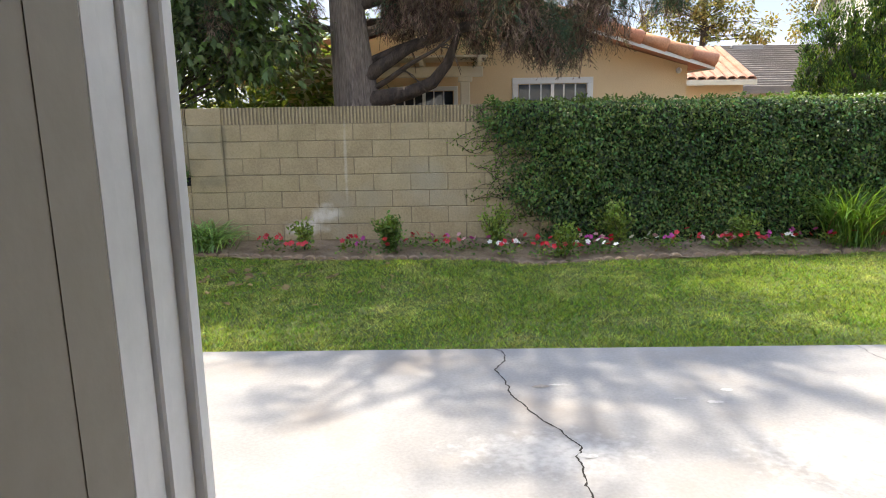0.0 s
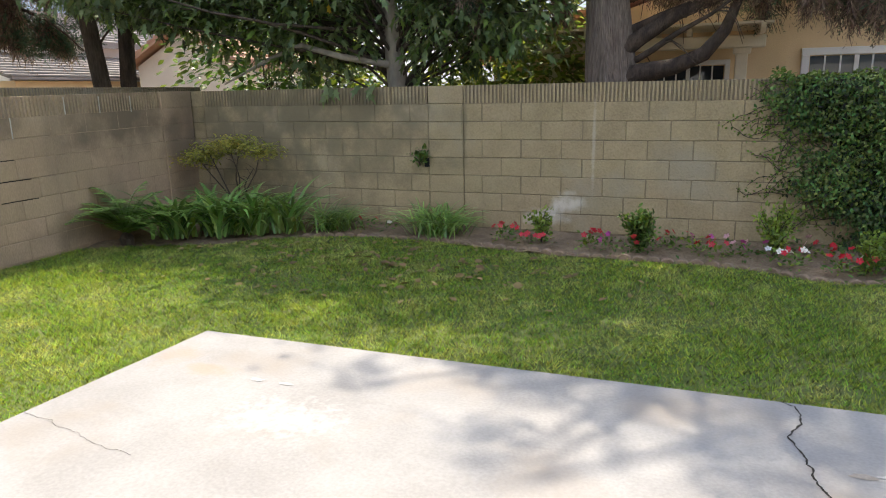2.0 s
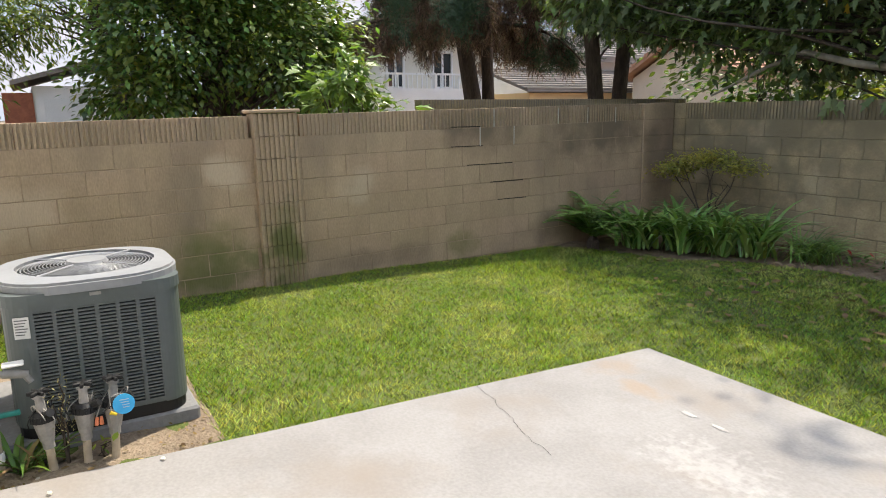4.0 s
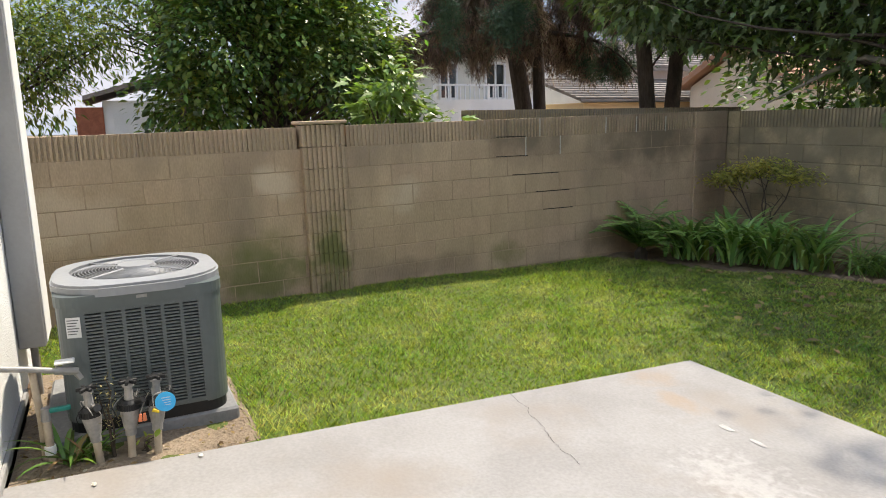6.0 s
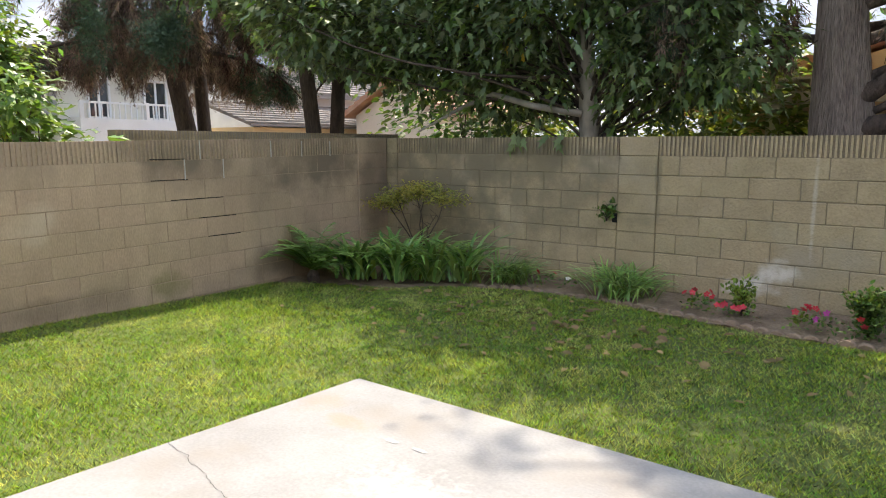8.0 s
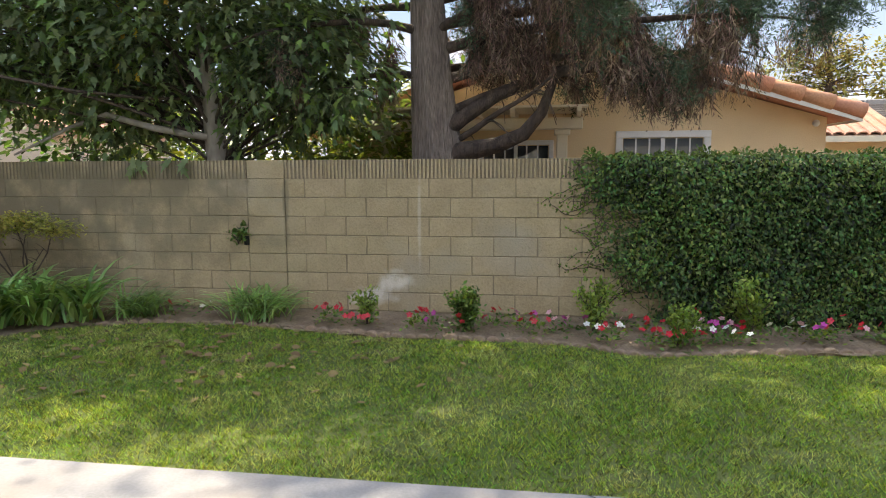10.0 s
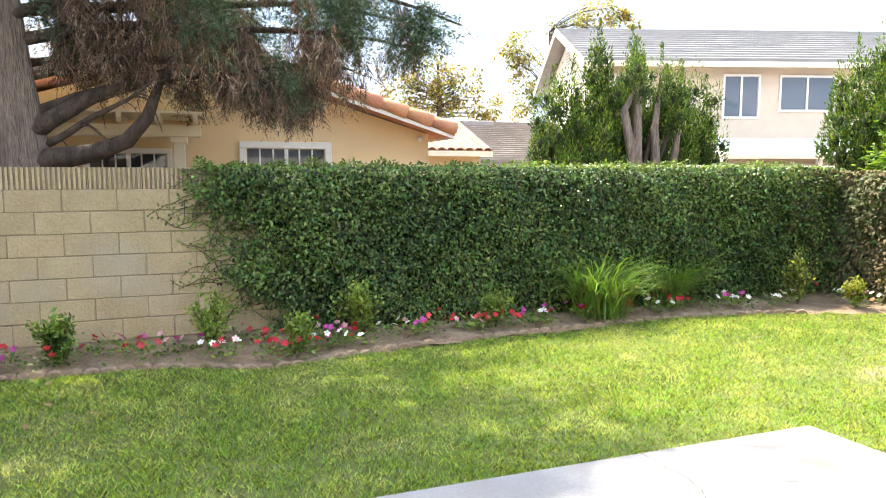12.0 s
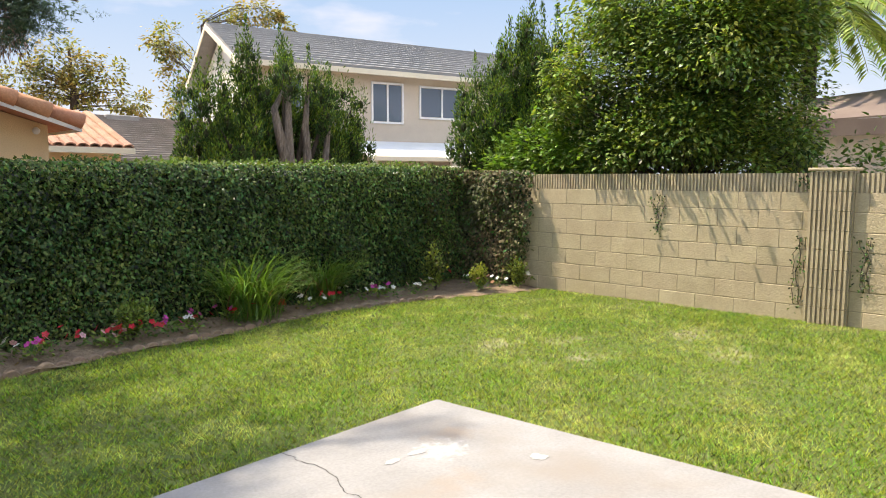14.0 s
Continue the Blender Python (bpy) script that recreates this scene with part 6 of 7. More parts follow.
juniper("juniper", "tall dense dark juniper with upright tips", 10.0, 8.3,
        [(-0.25, 0.75, 3.05, 0.4), (0, 0.4, 3.3, 0.45), (-0.2, 0.05, 3.55, 0.42), (0, -0.25, 3.9, 0.36), (-0.1, -0.5, 3.7, 0.4), (-0.2, -0.85, 3.6, 0.42), (0.2, 0.0, 3.6, 0.5), (-0.35, 0.5, 2.5, 0.45), (-0.35, -0.1, 2.6, 0.5), (-0.3, -0.7, 2.7, 0.45)], 1.0,
        [([(10.0, 8.3, -0.3), (10.0, 8.3, 1.5), (10.0, 8.2, 3.0)], [0.16, 0.12, 0.05])], 5200, 92, 1.3)
leaf_tree("citrus_tree", "large yellow-green citrus tree leaning over the wall", [(9.9, 5.3, -0.3), (9.9, 5.3, 1.2), (9.8, 5.3, 2.6), (9.8, 5.3, 3.8)], [0.17, 0.14, 0.1, 0.04],
          [(9.6, 5.2, 2.6, 1.1, 1.15, 1.0), (9.6, 6.2, 2.7, 0.9, 0.7, 1.0), (9.7, 4.3, 2.4, 0.9, 0.55, 0.9), (9.6, 5.3, 3.8, 1.3, 1.5, 0.9), (9.0, 5.1, 1.95, 0.6, 0.8, 0.45), (9.2, 5.9, 1.9, 0.6, 0.6, 0.4), (9.6, 4.4, 3.5, 1.0, 0.7, 0.8), (8.9, 4.6, 3.0, 0.7, 0.8, 0.5)] + [(9.2 + 0.5 * math.cos(q * 2.4), 5.2 + 1.4 * math.sin(q * 1.7), 2.5 + 1.0 * math.sin(q * 2.9), 0.3, 0.32, 0.3) for q in range(14)],
          CITRUS, 0.078, 34000, 93, DIAMOND, BARK_BROWN, 0.3, second=BUSH_LEAF, second_share=0.25, gaps=0.12, clump=0.10, keep=lambda p: (p[:, 2] > 1.45) | (p[:, 0] > 8.75), limbs=8)
leaf_tree("laurel_shrub", "bright glossy green shrub behind the wall", [(9.35, 7.0, -0.3), (9.35, 7.0, 0.8), (9.35, 7.0, 1.6)], [0.06, 0.05, 0.02], [(9.1, 7.2, 1.62, 0.4, 0.62, 0.4), (9.0, 6.6, 1.7, 0.35, 0.5, 0.45), (9.1, 7.8, 1.45, 0.35, 0.4, 0.27), (8.95, 6.1, 1.6, 0.3, 0.35, 0.32)], BRIGHT, 0.085, 3000, 94, OVAL, BARK_DARK, 0.1, "shrub", limbs=6)
leaf_tree("hedge_shrub", "dark green shrub behind the east wall", [(10.2, 3.6, -0.3), (10.2, 3.6, 0.8), (10.2, 3.6, 1.4)], [0.06, 0.05, 0.02], [(10.3, 5.0, 1.4, 0.5, 0.9, 0.5), (10.3, 6.2, 1.4, 0.5, 0.8, 0.5), (10.2, 3.9, 1.35, 0.5, 0.6, 0.42), (10.2, 3.1, 1.3, 0.5, 0.7, 0.4), (10.2, 2.3, 1.25, 0.5, 0.7, 0.4)], BUSH_LEAF, 0.085, 3000, 95, OVAL, BARK_DARK, 0.1, "shrub", limbs=6)
# sparse sycamores far beyond the roofs
for i, (x, y, bl) in enumerate(((10.6, 30, [(8.9, 30, 5.0, 0.9, 0.8, 0.6), (10.4, 30, 5.8, 1.0, 0.8, 0.7), (11.8, 30, 5.2, 1.0, 0.8, 0.6), (13.0, 30, 4.4, 0.8, 0.8, 0.4), (10.3, 30, 4.5, 1.3, 0.8, 0.5)]),
                                (16.6, 31, [(14.9, 31, 7.3, 0.9, 0.9, 0.8), (15.6, 31, 6.0, 0.9, 0.8, 0.8), (19.3, 31, 9.2, 1.2, 0.9, 0.6), (18.0, 31, 8.3, 1.3, 0.9, 0.8), (20.8, 31, 8.8, 0.8, 0.7, 0.5), (15.3, 31, 4.8, 0.7, 0.7, 0.6)]))):
    leaf_tree("sycamore", "sparse thinly leaved tree with golden leaves", [(x, y, -0.3), (x, y, 3.0), (x + 0.1, y, 4.6), (x, y, 6.2 + 2 * i)], [0.25, 0.16, 0.11, 0.04], bl, AUTUMN, 0.17, 1900, 110 + i, OVAL, BARK_DARK, 0.3, gaps=0.3, limbs=12)

# palm
palm = thing("palm_tree", "tall palm with arching feathery fronds", "tree")
put("trunk", quick_mesh("trunk", *tube_arrays([(15.1, 5.3, -0.3), (15.1, 5.3, 2.0), (15.1, 5.3, 3.6), (15.1, 5.3, 4.7)], [0.22, 0.17, 0.14, 0.10], 12, 0.04), True), BARK_BROWN, palm)
r = np.random.default_rng(5)
for i in range(24):
    a, up_ = i * 2.4, r.uniform(0.1, 1.1)
    t = np.linspace(0, 1, 14)
    rach = np.stack([15.1 + math.cos(a) * 2.4 * t, 5.3 + math.sin(a) * 2.4 * t, 4.6 + up_ * 1.7 * t - 2.3 * t ** 2], -1)
    items = [tube_arrays(rach, np.linspace(0.025, 0.006, 14), 5)]
    fv, ff = items[0]
    fr = put("frond", quick_mesh("frond", fv, ff), YELLOW_LEAF, palm)
    s = np.repeat(np.linspace(0.12, 1, 46), 2)
    p = np.stack([np.interp(s, t, rach[:, k]) for k in range(3)], -1)
    sd = np.tile([1.0, -1.0], 46)[:, None] * np.array([-math.sin(a), math.cos(a), 0]) + np.array([math.cos(a), math.sin(a), 0]) * 0.6 - np.array([0, 0, 0.7])
    v, f = scatter(*NARROW, p, frames_of(sd, np.array([[0, 0, 1.0]]) + 0.2 * r.normal(size=p.shape)), np.stack([0.6 * (1 - 0.4 * s), np.full(92, 0.3), np.full(92, 0.4)], -1))
    put("leaflet_fringe", quick_mesh("leaflet_fringe", v, f), SHRUB, fr)
# ---- neighbouring houses ----
def window(parent, x0, x1, z0, z1, y=0.0, panes=2, muntins=0, frame_w=0.07, mat_=None, glass=None, name="window", m=None):
    """A framed window on a wall facing -y, as a part with frame and panes."""
    bm = bmesh.new()
    w = frame_w
    for r_ in ((x0, x1, y - 0.05, y + 0.02, z1 - w, z1), (x0, x1, y - 0.05, y + 0.02, z0, z0 + w), (x0, x0 + w, y - 0.05, y + 0.02, z0 + w, z1 - w), (x1 - w, x1, y - 0.05, y + 0.02, z0 + w, z1 - w)):
        box(bm, *r_, bevel=0.006)
    wo = part(name, bm, mat_ or PAINT, parent, "", m)
    step = (x1 - x0 - 2 * w) / panes
    for i in range(panes):
        a, b = x0 + w + i * step, x0 + w + (i + 1) * step
        part("pane", boxes((a + 0.012, b - 0.012, y - 0.012, y + 0.006, z0 + w + 0.012, z1 - w - 0.012)), glass or GLASS_DARK, wo)
        if i:
            part("mullion", boxes((a - 0.028, a + 0.028, y - 0.04, y + 0.018, z0 + w, z1 - w)), mat_ or PAINT, wo)
        for k in range(1, muntins + 1):
            xm = a + (b - a) * k / (muntins + 1)
            part("muntin", boxes((xm - 0.011, xm + 0.011, y - 0.026, y - 0.0125, z0 + w, z1 - w)), mat_ or PAINT, wo)
    return wo


def tile_roof(parent, p0, along, up, n_cols, n_rows, cell, row, mat_, name="roof_tile", curve=0.07):
    """Rows of curved tiles on a roof plane, joined row by row."""
    p0, along, up = np.array(p0, float), unit(np.array(along, float)), unit(np.array(up, float))
    nrm = np.cross(along, up)
    if nrm[2] < 0:
        nrm = -nrm
    a = np.linspace(0, math.pi, 6)
    for j in range(n_rows):
        items = []
        for i in range(n_cols):
            c = p0 + along * cell * (i + 0.5) + up * row * j
            ring = np.array([along * (-math.cos(t) * cell * 0.48) + nrm * (math.sin(t) * curve) for t in a])
            v = np.concatenate([c + ring, c + up * row * 1.12 + ring * 0.9 + nrm * 0.004, c + ring * 0.8 - nrm * 0.012])
            f = [(k, k + 1, 7 + k, 6 + k) for k in range(5)] + [(k, k + 1, 13 + k, 12 + k) for k in range(5)]
            items.append((v, np.array(f)))
        put(name, quick_mesh(name, *join_arrays(items)), mat_, parent)


# peach house north of the wall
peach = thing("peach_house", "peach stucco house with terracotta tile roof", "house")
H_Y = 12.0
part("wall", prism([(-3.4, -0.2), (4.02, -0.2), (4.02, 2.06), (0.45, 3.09), (-3.4, 1.92)], H_Y, H_Y + 8), STUCCO_PEACH, peach)
# roof slabs with overhang at the gable
part("roof", prism([(4.24, 2.00), (0.45, 3.16), (-3.9, 1.84), (-3.9, 1.94), (0.45, 3.29), (4.28, 2.12)], H_Y - 0.45, H_Y + 8.3), ROOF_TILE, peach)
part("fascia", prism([(4.28, 1.97), (0.45, 3.14), (0.45, 3.23), (4.28, 2.06)], H_Y - 0.475, H_Y - 0.452), PAINT, peach, "white rake board")
part("fascia", boxes((4.282, 4.31, H_Y - 0.45, H_Y + 8.3, 1.97, 2.06)), PAINT, peach, "white eave board")
bm_tile = bmesh.new()
cyl(bm_tile, (0, 0, 0), (0.46, 0, 0), 0.115, 0.095, 12)
tile_me = mesh_of("rake_tile", bm_tile, True)
tile_me.materials.append(ROOF_TILE)
slope = math.atan2(1.17, 3.83)
for i in range(11):
    ob = put("rake_tile", tile_me, None, peach)
    ob.matrix_basis = pose(4.32 - 0.42 * i * math.cos(slope), H_Y - 0.44, 2.11 + 0.42 * i * math.sin(slope), 0, -math.degrees(slope), 180)
tile_roof(peach, (4.32, H_Y - 0.3, 2.11), (0, 1, 0), (-math.cos(slope), 0, math.sin(slope)), 24, 10, 0.3, 0.42, ROOF_TILE)
window(peach, 1.08, 2.44, 0.7, 1.90, H_Y, 2, 2, 0.10)
window(peach, -0.98, 0.16, 0.6, 1.78, H_Y - 0.002, 2, 2, 0.07)
part("camera_dome", mesh_of("camera_dome", (lambda b: (bmesh.ops.create_uvsphere(b, u_segments=12, v_segments=8, radius=0.05, matrix=Matrix.Translation((3.86, H_Y - 0.05, 1.98))), b)[1])(bmesh.new()), True), PAINT, peach, "small white dome lamp")
# cream patio cover in front of it
cover = thing("patio_cover", "cream painted wooden patio cover with posts", "patio cover")
for x in (-2.24, 0.27):
    part("post", boxes((x - 0.075, x + 0.075, 11.12, 11.27, -0.26, 1.9), bevel=0.01), CREAM_PAINT, cover)
    part("capital", boxes((x - 0.11, x + 0.11, 11.09, 11.3, 1.82, 1.9), bevel=0.01), CREAM_PAINT, cover)
part("beam", boxes((-2.7, 0.55, 11.1, 11.3, 1.9, 2.06), bevel=0.012), CREAM_PAINT, cover)
for i in range(8):
    x = -2.6 + i * 0.44
    part("rafter", prism([(10.75, 2.06), (H_Y, 2.06), (H_Y, 2.17), (10.70, 2.17), (10.70, 2.11)], x - 0.03, x + 0.03, "x"), CREAM_PAINT, cover)
part("cover_roof", boxes((-2.75, 0.6, 10.72, H_Y - 0.002, 2.172, 2.2)), CREAM_PAINT, cover)

# rear wing with a pale tile roof, and a grey roof behind
wing = thing("rear_wing", "peach rear wing with pale terracotta tile roof", "house")
part("wall", boxes((4.75, 6.35, 15.3, 19, -0.2, 1.84)), STUCCO_PEACH, wing)
part("roof", prism([(15.0, 1.84), (17.0, 2.60), (19.0, 1.84), (19.0, 1.92), (17.0, 2.68), (15.0, 1.92)], 4.6, 6.5, "x"), ROOF_TILE_PALE, wing)
tile_roof(wing, (4.6, 15.0, 1.93), (1, 0, 0), (0, 2.0, 0.76), 9, 6, 0.211, 0.36, ROOF_TILE_PALE, curve=0.06)
part("fascia", boxes((4.6, 6.5, 14.97, 14.998, 1.80, 1.91)), CREAM_PAINT, wing)


def plain_house(name, label, x0, x1, y0, y1, eave, ridge, wall_m, roof_m, over=0.35, axis="x", courses=0):
    """A gabled house; its ridge runs along the axis."""
    h = thing(name, label, "house")
    part("wall", boxes((x0, x1, y0, y1, -0.26, eave)), wall_m, h)
    if axis == "x":
        mid = (y0 + y1) / 2
        part("gable", prism([(y0, eave), (mid, ridge - 0.12), (y1, eave)], x0, x1, "x"), wall_m, h)
        part("roof", prism([(y0 - over, eave - 0.08), (mid, ridge), (y1 + over, eave - 0.08), (y1 + over, eave + 0.04), (mid, ridge + 0.13), (y0 - over, eave + 0.04)], x0 - over, x1 + over, "x"), roof_m, h)
    else:
        mid = (x0 + x1) / 2
        part("gable", prism([(x0, eave), (mid, ridge - 0.12), (x1, eave)], y0, y1), wall_m, h)
        part("roof", prism([(x0 - over, eave - 0.08), (mid, ridge), (x1 + over, eave - 0.08), (x1 + over, eave + 0.04), (mid, ridge + 0.13), (x0 - over, eave + 0.04)], y0 - over, y1 + over), roof_m, h)
    if courses:
        bm = bmesh.new()
        half = ((y1 - y0) if axis == "x" else (x1 - x0)) / 2 + over
        rise = ridge - eave + 0.09
        for k in range(courses):
            t0, t1 = k / courses, (k + 1) / courses
            for sgn in (1, -1):
                if axis == "x":
                    a = y0 - over if sgn == 1 else y1 + over
                    q = [(a + sgn * half * t0, eave + 0.13 + rise * t0), (a + sgn * half * t1, eave + 0.075 + rise * t1), (a + sgn * half * t1, eave + 0.03 + rise * t1), (a + sgn * half * t0, eave + 0.03 + rise * t0)]
                    lo = [bm.verts.new((x0 - over - 0.01, *p)) for p in q]
                    hi = [bm.verts.new((x1 + over + 0.01, *p)) for p in q]
                else:
                    a = x0 - over if sgn == 1 else x1 + over
                    q = [(a + sgn * half * t0, eave + 0.13 + rise * t0), (a + sgn * half * t1, eave + 0.075 + rise * t1), (a + sgn * half * t1, eave + 0.03 + rise * t1), (a + sgn * half * t0, eave + 0.03 + rise * t0)]
                    lo = [bm.verts.new((p[0], y0 - over - 0.01, p[1])) for p in q]
                    hi = [bm.verts.new((p[0], y1 + over + 0.01, p[1])) for p in q]
                bm.faces.new(lo)
                bm.faces.new(hi[::-1])
                for i in range(4):
                    bm.faces.new((lo[i], hi[i], hi[(i + 1) % 4], lo[(i + 1) % 4]))
        part("slat_layer", bm, roof_m, h)
    return h


grey = plain_house("grey_roofed_house", "distant house with a grey tile roof", 8.2, 12.6, 20.5, 25.5, 1.75, 3.05, STUCCO_BEIGE, ROOF_TAUPE, 0.4, "x", 20)
part("roof_vent", boxes((9.0, 10.0, 22.7, 23.3, 3.0, 3.22), bevel=0.03), ROOF_GREY, grey)

# two-storey beige house to the north-east, turned to the street
big = plain_house("two_storey_house", "two-storey beige stucco house with grey slat roof", 0, 13, 0, 6.6, 4.50, 6.0, STUCCO_BEIGE, ROOF_GREY, 0.45, "x", 14)
big.matrix_basis = pose(11.2, 18.4, 0, 0, 0, -17)
part("fascia", boxes((-0.45, 13.45, -0.49, -0.462, 4.38, 4.53)), CREAM_PAINT, big, "cream eave board")
for sgn, ya in ((1, -0.46), (-1, 7.06)):
    part("rake_board", prism([(ya, 4.36), (3.3, 5.93), (3.3, 6.09), (ya, 4.53)], -0.49, -0.462, "x"), CREAM_PAINT, big, "cream rake board")
# overlay in paler stucco than the walls: the gable's sunlight as colour
part("gable_face", prism([(0.02, -0.2), (6.58, -0.2), (6.58, 4.42), (3.3, 5.8), (0.02, 4.42)], -0.012, -0.004, "x"), STUCCO_CREAM, big, "gable wall coloured paler for the sunlight on it")
part("gable_vent", boxes((-0.03, -0.014, 3.05, 3.55, 4.95, 5.45)), CREAM_PAINT, big)
for i in range(5):
    part("vent_slat", boxes((-0.045, -0.032, 3.08, 3.52, 4.99 + 0.09 * i, 5.03 + 0.09 * i)), GREY_PAINT, big)
window(big, 3.65, 4.74, 3.0, 4.25, 0.0, 2, 0, 0.06, glass=GLASS_BLUE)
window(big, 5.30, 6.96, 3.2, 4.23, 0.0, 2, 0, 0.06, glass=GLASS_BLUE)
window(big, 0.5, 1.5, 3.2, 4.24, 0.0, 2, 0, 0.06, glass=GLASS_BLUE)
window(big, 8.4, 9.6, 3.1, 4.24, 0.0, 2, 0, 0.06, glass=GLASS_BLUE)
part("porch_roof", prism([(-2.4, 1.86), (0.0, 2.38), (0.0, 2.46), (-2.42, 1.93)], 2.6, 10.0, "x"), ROOF_WHITE, big, "white sloping porch roof")
part("porch_gutter", boxes((2.6, 10.0, -2.52, -2.43, 1.80, 1.93), bevel=0.01), CREAM_PAINT, big)
for x in (2.7, 5.2, 7.6, 9.9):
    part("porch_post", boxes((x - 0.06, x + 0.06, -2.35, -2.23, -0.26, 1.86)), PAINT, big)
window(big, 3.6, 6.6, 0.2, 1.72, -0.003, 3, 0, 0.07)
window(big, 7.2, 9.4, 0.2, 1.72, -0.003, 2, 0, 0.07)
part("chimney_lean_to", prism([(6.6, 3.2), (8.2, 2.75), (8.2, 2.85), (6.6, 3.3)], -0.6, 6.0, "x"), ROOF_WHITE, big)
part("side_wall", boxes((0.0, 6.0, 6.602, 7.9, -0.26, 2.9)), STUCCO_CREAM, big)
tagged(put("wall_neighbour_north", boxes((5.9, 8.7, 10.2, 10.36, -0.26, 1.55), (8.64, 8.8, 8.52, 10.36, -0.26, 1.52), bevel=0.01), STUCCO_CREAM), "cream stucco garden wall of the next yard", "wall", kind="structure")
tagged(put("wall_neighbour_west", boxes((-7.36, -7.2, 5.0, 9.4, -0.26, 1.50), bevel=0.01), BLOCK_N), "tan block wall of the yard behind", "wall", kind="structure")
fl = flute_mesh("cap_block", 0.44, 0.1, 0.17, 12, BLOCK_N, 0.010)
wn_ob = bpy.data.objects["wall_neighbour_west"]
for i in range(10):
    ob = put("cap_block", fl, None, wn_ob)
    ob.matrix_basis = pose(-7.19, 5.22 + 0.445 * i, 1.44, 0, 0, 90)

# houses beyond the west wall
white = thing("balcony_house", "white two-storey house with a railed balcony", "house")
part("wall", boxes((-24, -18, 9.2, 13.2, -0.26, 3.6)), STUCCO_CREAM, white)
part("roof", boxes((-24.4, -17.2, 8.8, 13.6, 3.6, 3.75)), ROOF_TAUPE, white)
part("balcony_floor", boxes((-17.98, -16.9, 9.2, 12.45, 1.2, 2.0)), PAINT, white)
for i in range(22):
    y = 9.3 + i * 0.148
    part("baluster", boxes((-16.96, -16.93, y - 0.015, y + 0.015, 2.0, 2.36)), PAINT, white)
part("top_rail", boxes((-16.98, -16.91, 9.22, 12.45, 2.36, 2.41)), PAINT, white)
for y in (9.25, 10.9, 12.42):
    part("rail_post", boxes((-16.99, -16.90, y - 0.04, y + 0.04, 2.0, 2.42)), PAINT, white)
EAST = pose(-17.995, 0, 0, 0, 0, 90)
window(white, 9.9, 10.5, 2.02, 3.1, 0.0, 2, 0, 0.06, m=EAST)
window(white, 11.4, 12.1, 2.02, 3.1, 0.0, 2, 0, 0.06, m=EAST)
part("shutter", boxes((-18.0, -17.93, 8.3, 9.15, 1.6, 2.8)), GREY_PAINT, white, "grey slatted side panel")
shing = plain_house("shingle_roof_house", "white sided house with wide taupe shingle roof", -26, -18.8, 15.5, 34, 3.05, 4.3, PAINT, ROOF_TAUPE, 0.4, "y", 12)
part("lower_roof", prism([(-18.8, 2.62), (-16.3, 1.90), (-16.3, 1.98), (-18.8, 2.72)], 13.6, 24.5), ROOF_TAUPE, shing)
bm = bmesh.new()
for k in range(9):
    t = k / 9
    box(bm, -18.8 + 2.5 * t, -18.8 + 2.5 * (t + 1 / 9) + 0.01, 13.58, 24.52, 2.70 - 0.72 * (t + 1 / 9) + 0.012, 2.70 - 0.72 * (t + 1 / 9) + 0.05)
part("slat_layer", bm, ROOF_TAUPE, shing)
part("lower_wall", boxes((-18.7, -16.6, 13.9, 24.2, -0.26, 1.88)), STUCCO_PEACH, shing)
SH = pose(-18.795, 0, 0, 0, 0, 90)
window(shing, 21.0, 22.3, 2.75, 3.1, 0.0, 2, 0, 0.05, glass=GLASS_BLUE, m=SH)
window(shing, 28.4, 30.2, 2.3, 3.0, 0.0, 2, 0, 0.05, glass=GLASS_BLUE, m=SH)
garage = thing("garage", "white garage with a red brick pier", "garage")
part("wall", boxes((-22, -18, 1.30, 4.2, -0.26, 2.05)), PAINT, garage)
part("door", boxes((-17.99, -17.94, 1.5, 4.0, -0.26, 1.76)), STUCCO_WHITE, garage)
part("pier", boxes((-22, -17.95, 0.72, 1.296, -0.26, 1.9)), RED_BRICK, garage, "red brick pier")
part("roof", prism([(0.9, 2.05), (2.75, 2.6), (4.6, 2.05), (4.6, 2.15), (2.75, 2.7), (0.9, 2.15)], -22.3, -17.7, "x"), ROOF_TAUPE, garage)
tan = plain_house("tan_house", "small tan house behind the fig tree", -16, -12.6, 17.5, 23, 2.3, 3.3, STUCCO_BEIGE, ROOF_TILE_PALE, 0.3, "y", 8)

# brown canvas awning on the east side
aw = thing("awning", "brown canvas awning on metal arms", "awning")
bm = bmesh.new()
q = [(12.4, 5.6, 2.18), (12.4, 1.0, 2.30), (14.6, 1.0, 3.05), (14.6, 5.2, 2.75)]
lo = [bm.verts.new(p) for p in q]
hi = [bm.verts.new((a, b, c + 0.025)) for a, b, c in q]
bm.faces.new(lo[::-1])
bm.faces.new(hi)
for i in range(4):
    bm.faces.new((lo[i], lo[(i + 1) % 4], hi[(i + 1) % 4], hi[i]))
part("canvas", bm, AWNING, aw)
part("valance", boxes((12.37, 12.395, 1.0, 5.6, 1.98, 2.22)), AWNING, aw)
for a, b in (((12.45, 4.4, 2.12), (14.5, 3.7, 2.62)), ((12.45, 2.2, 2.16), (14.5, 2.0, 2.7))):
    part("arm", cyl(bmesh.new(), a, b, 0.025), GREY_PAINT, aw)
for y in (1.2, 5.3):
    part("post", cyl(bmesh.new(), (12.45, y, -0.26), (12.45, y, 2.2), 0.03), GREY_PAINT, aw)
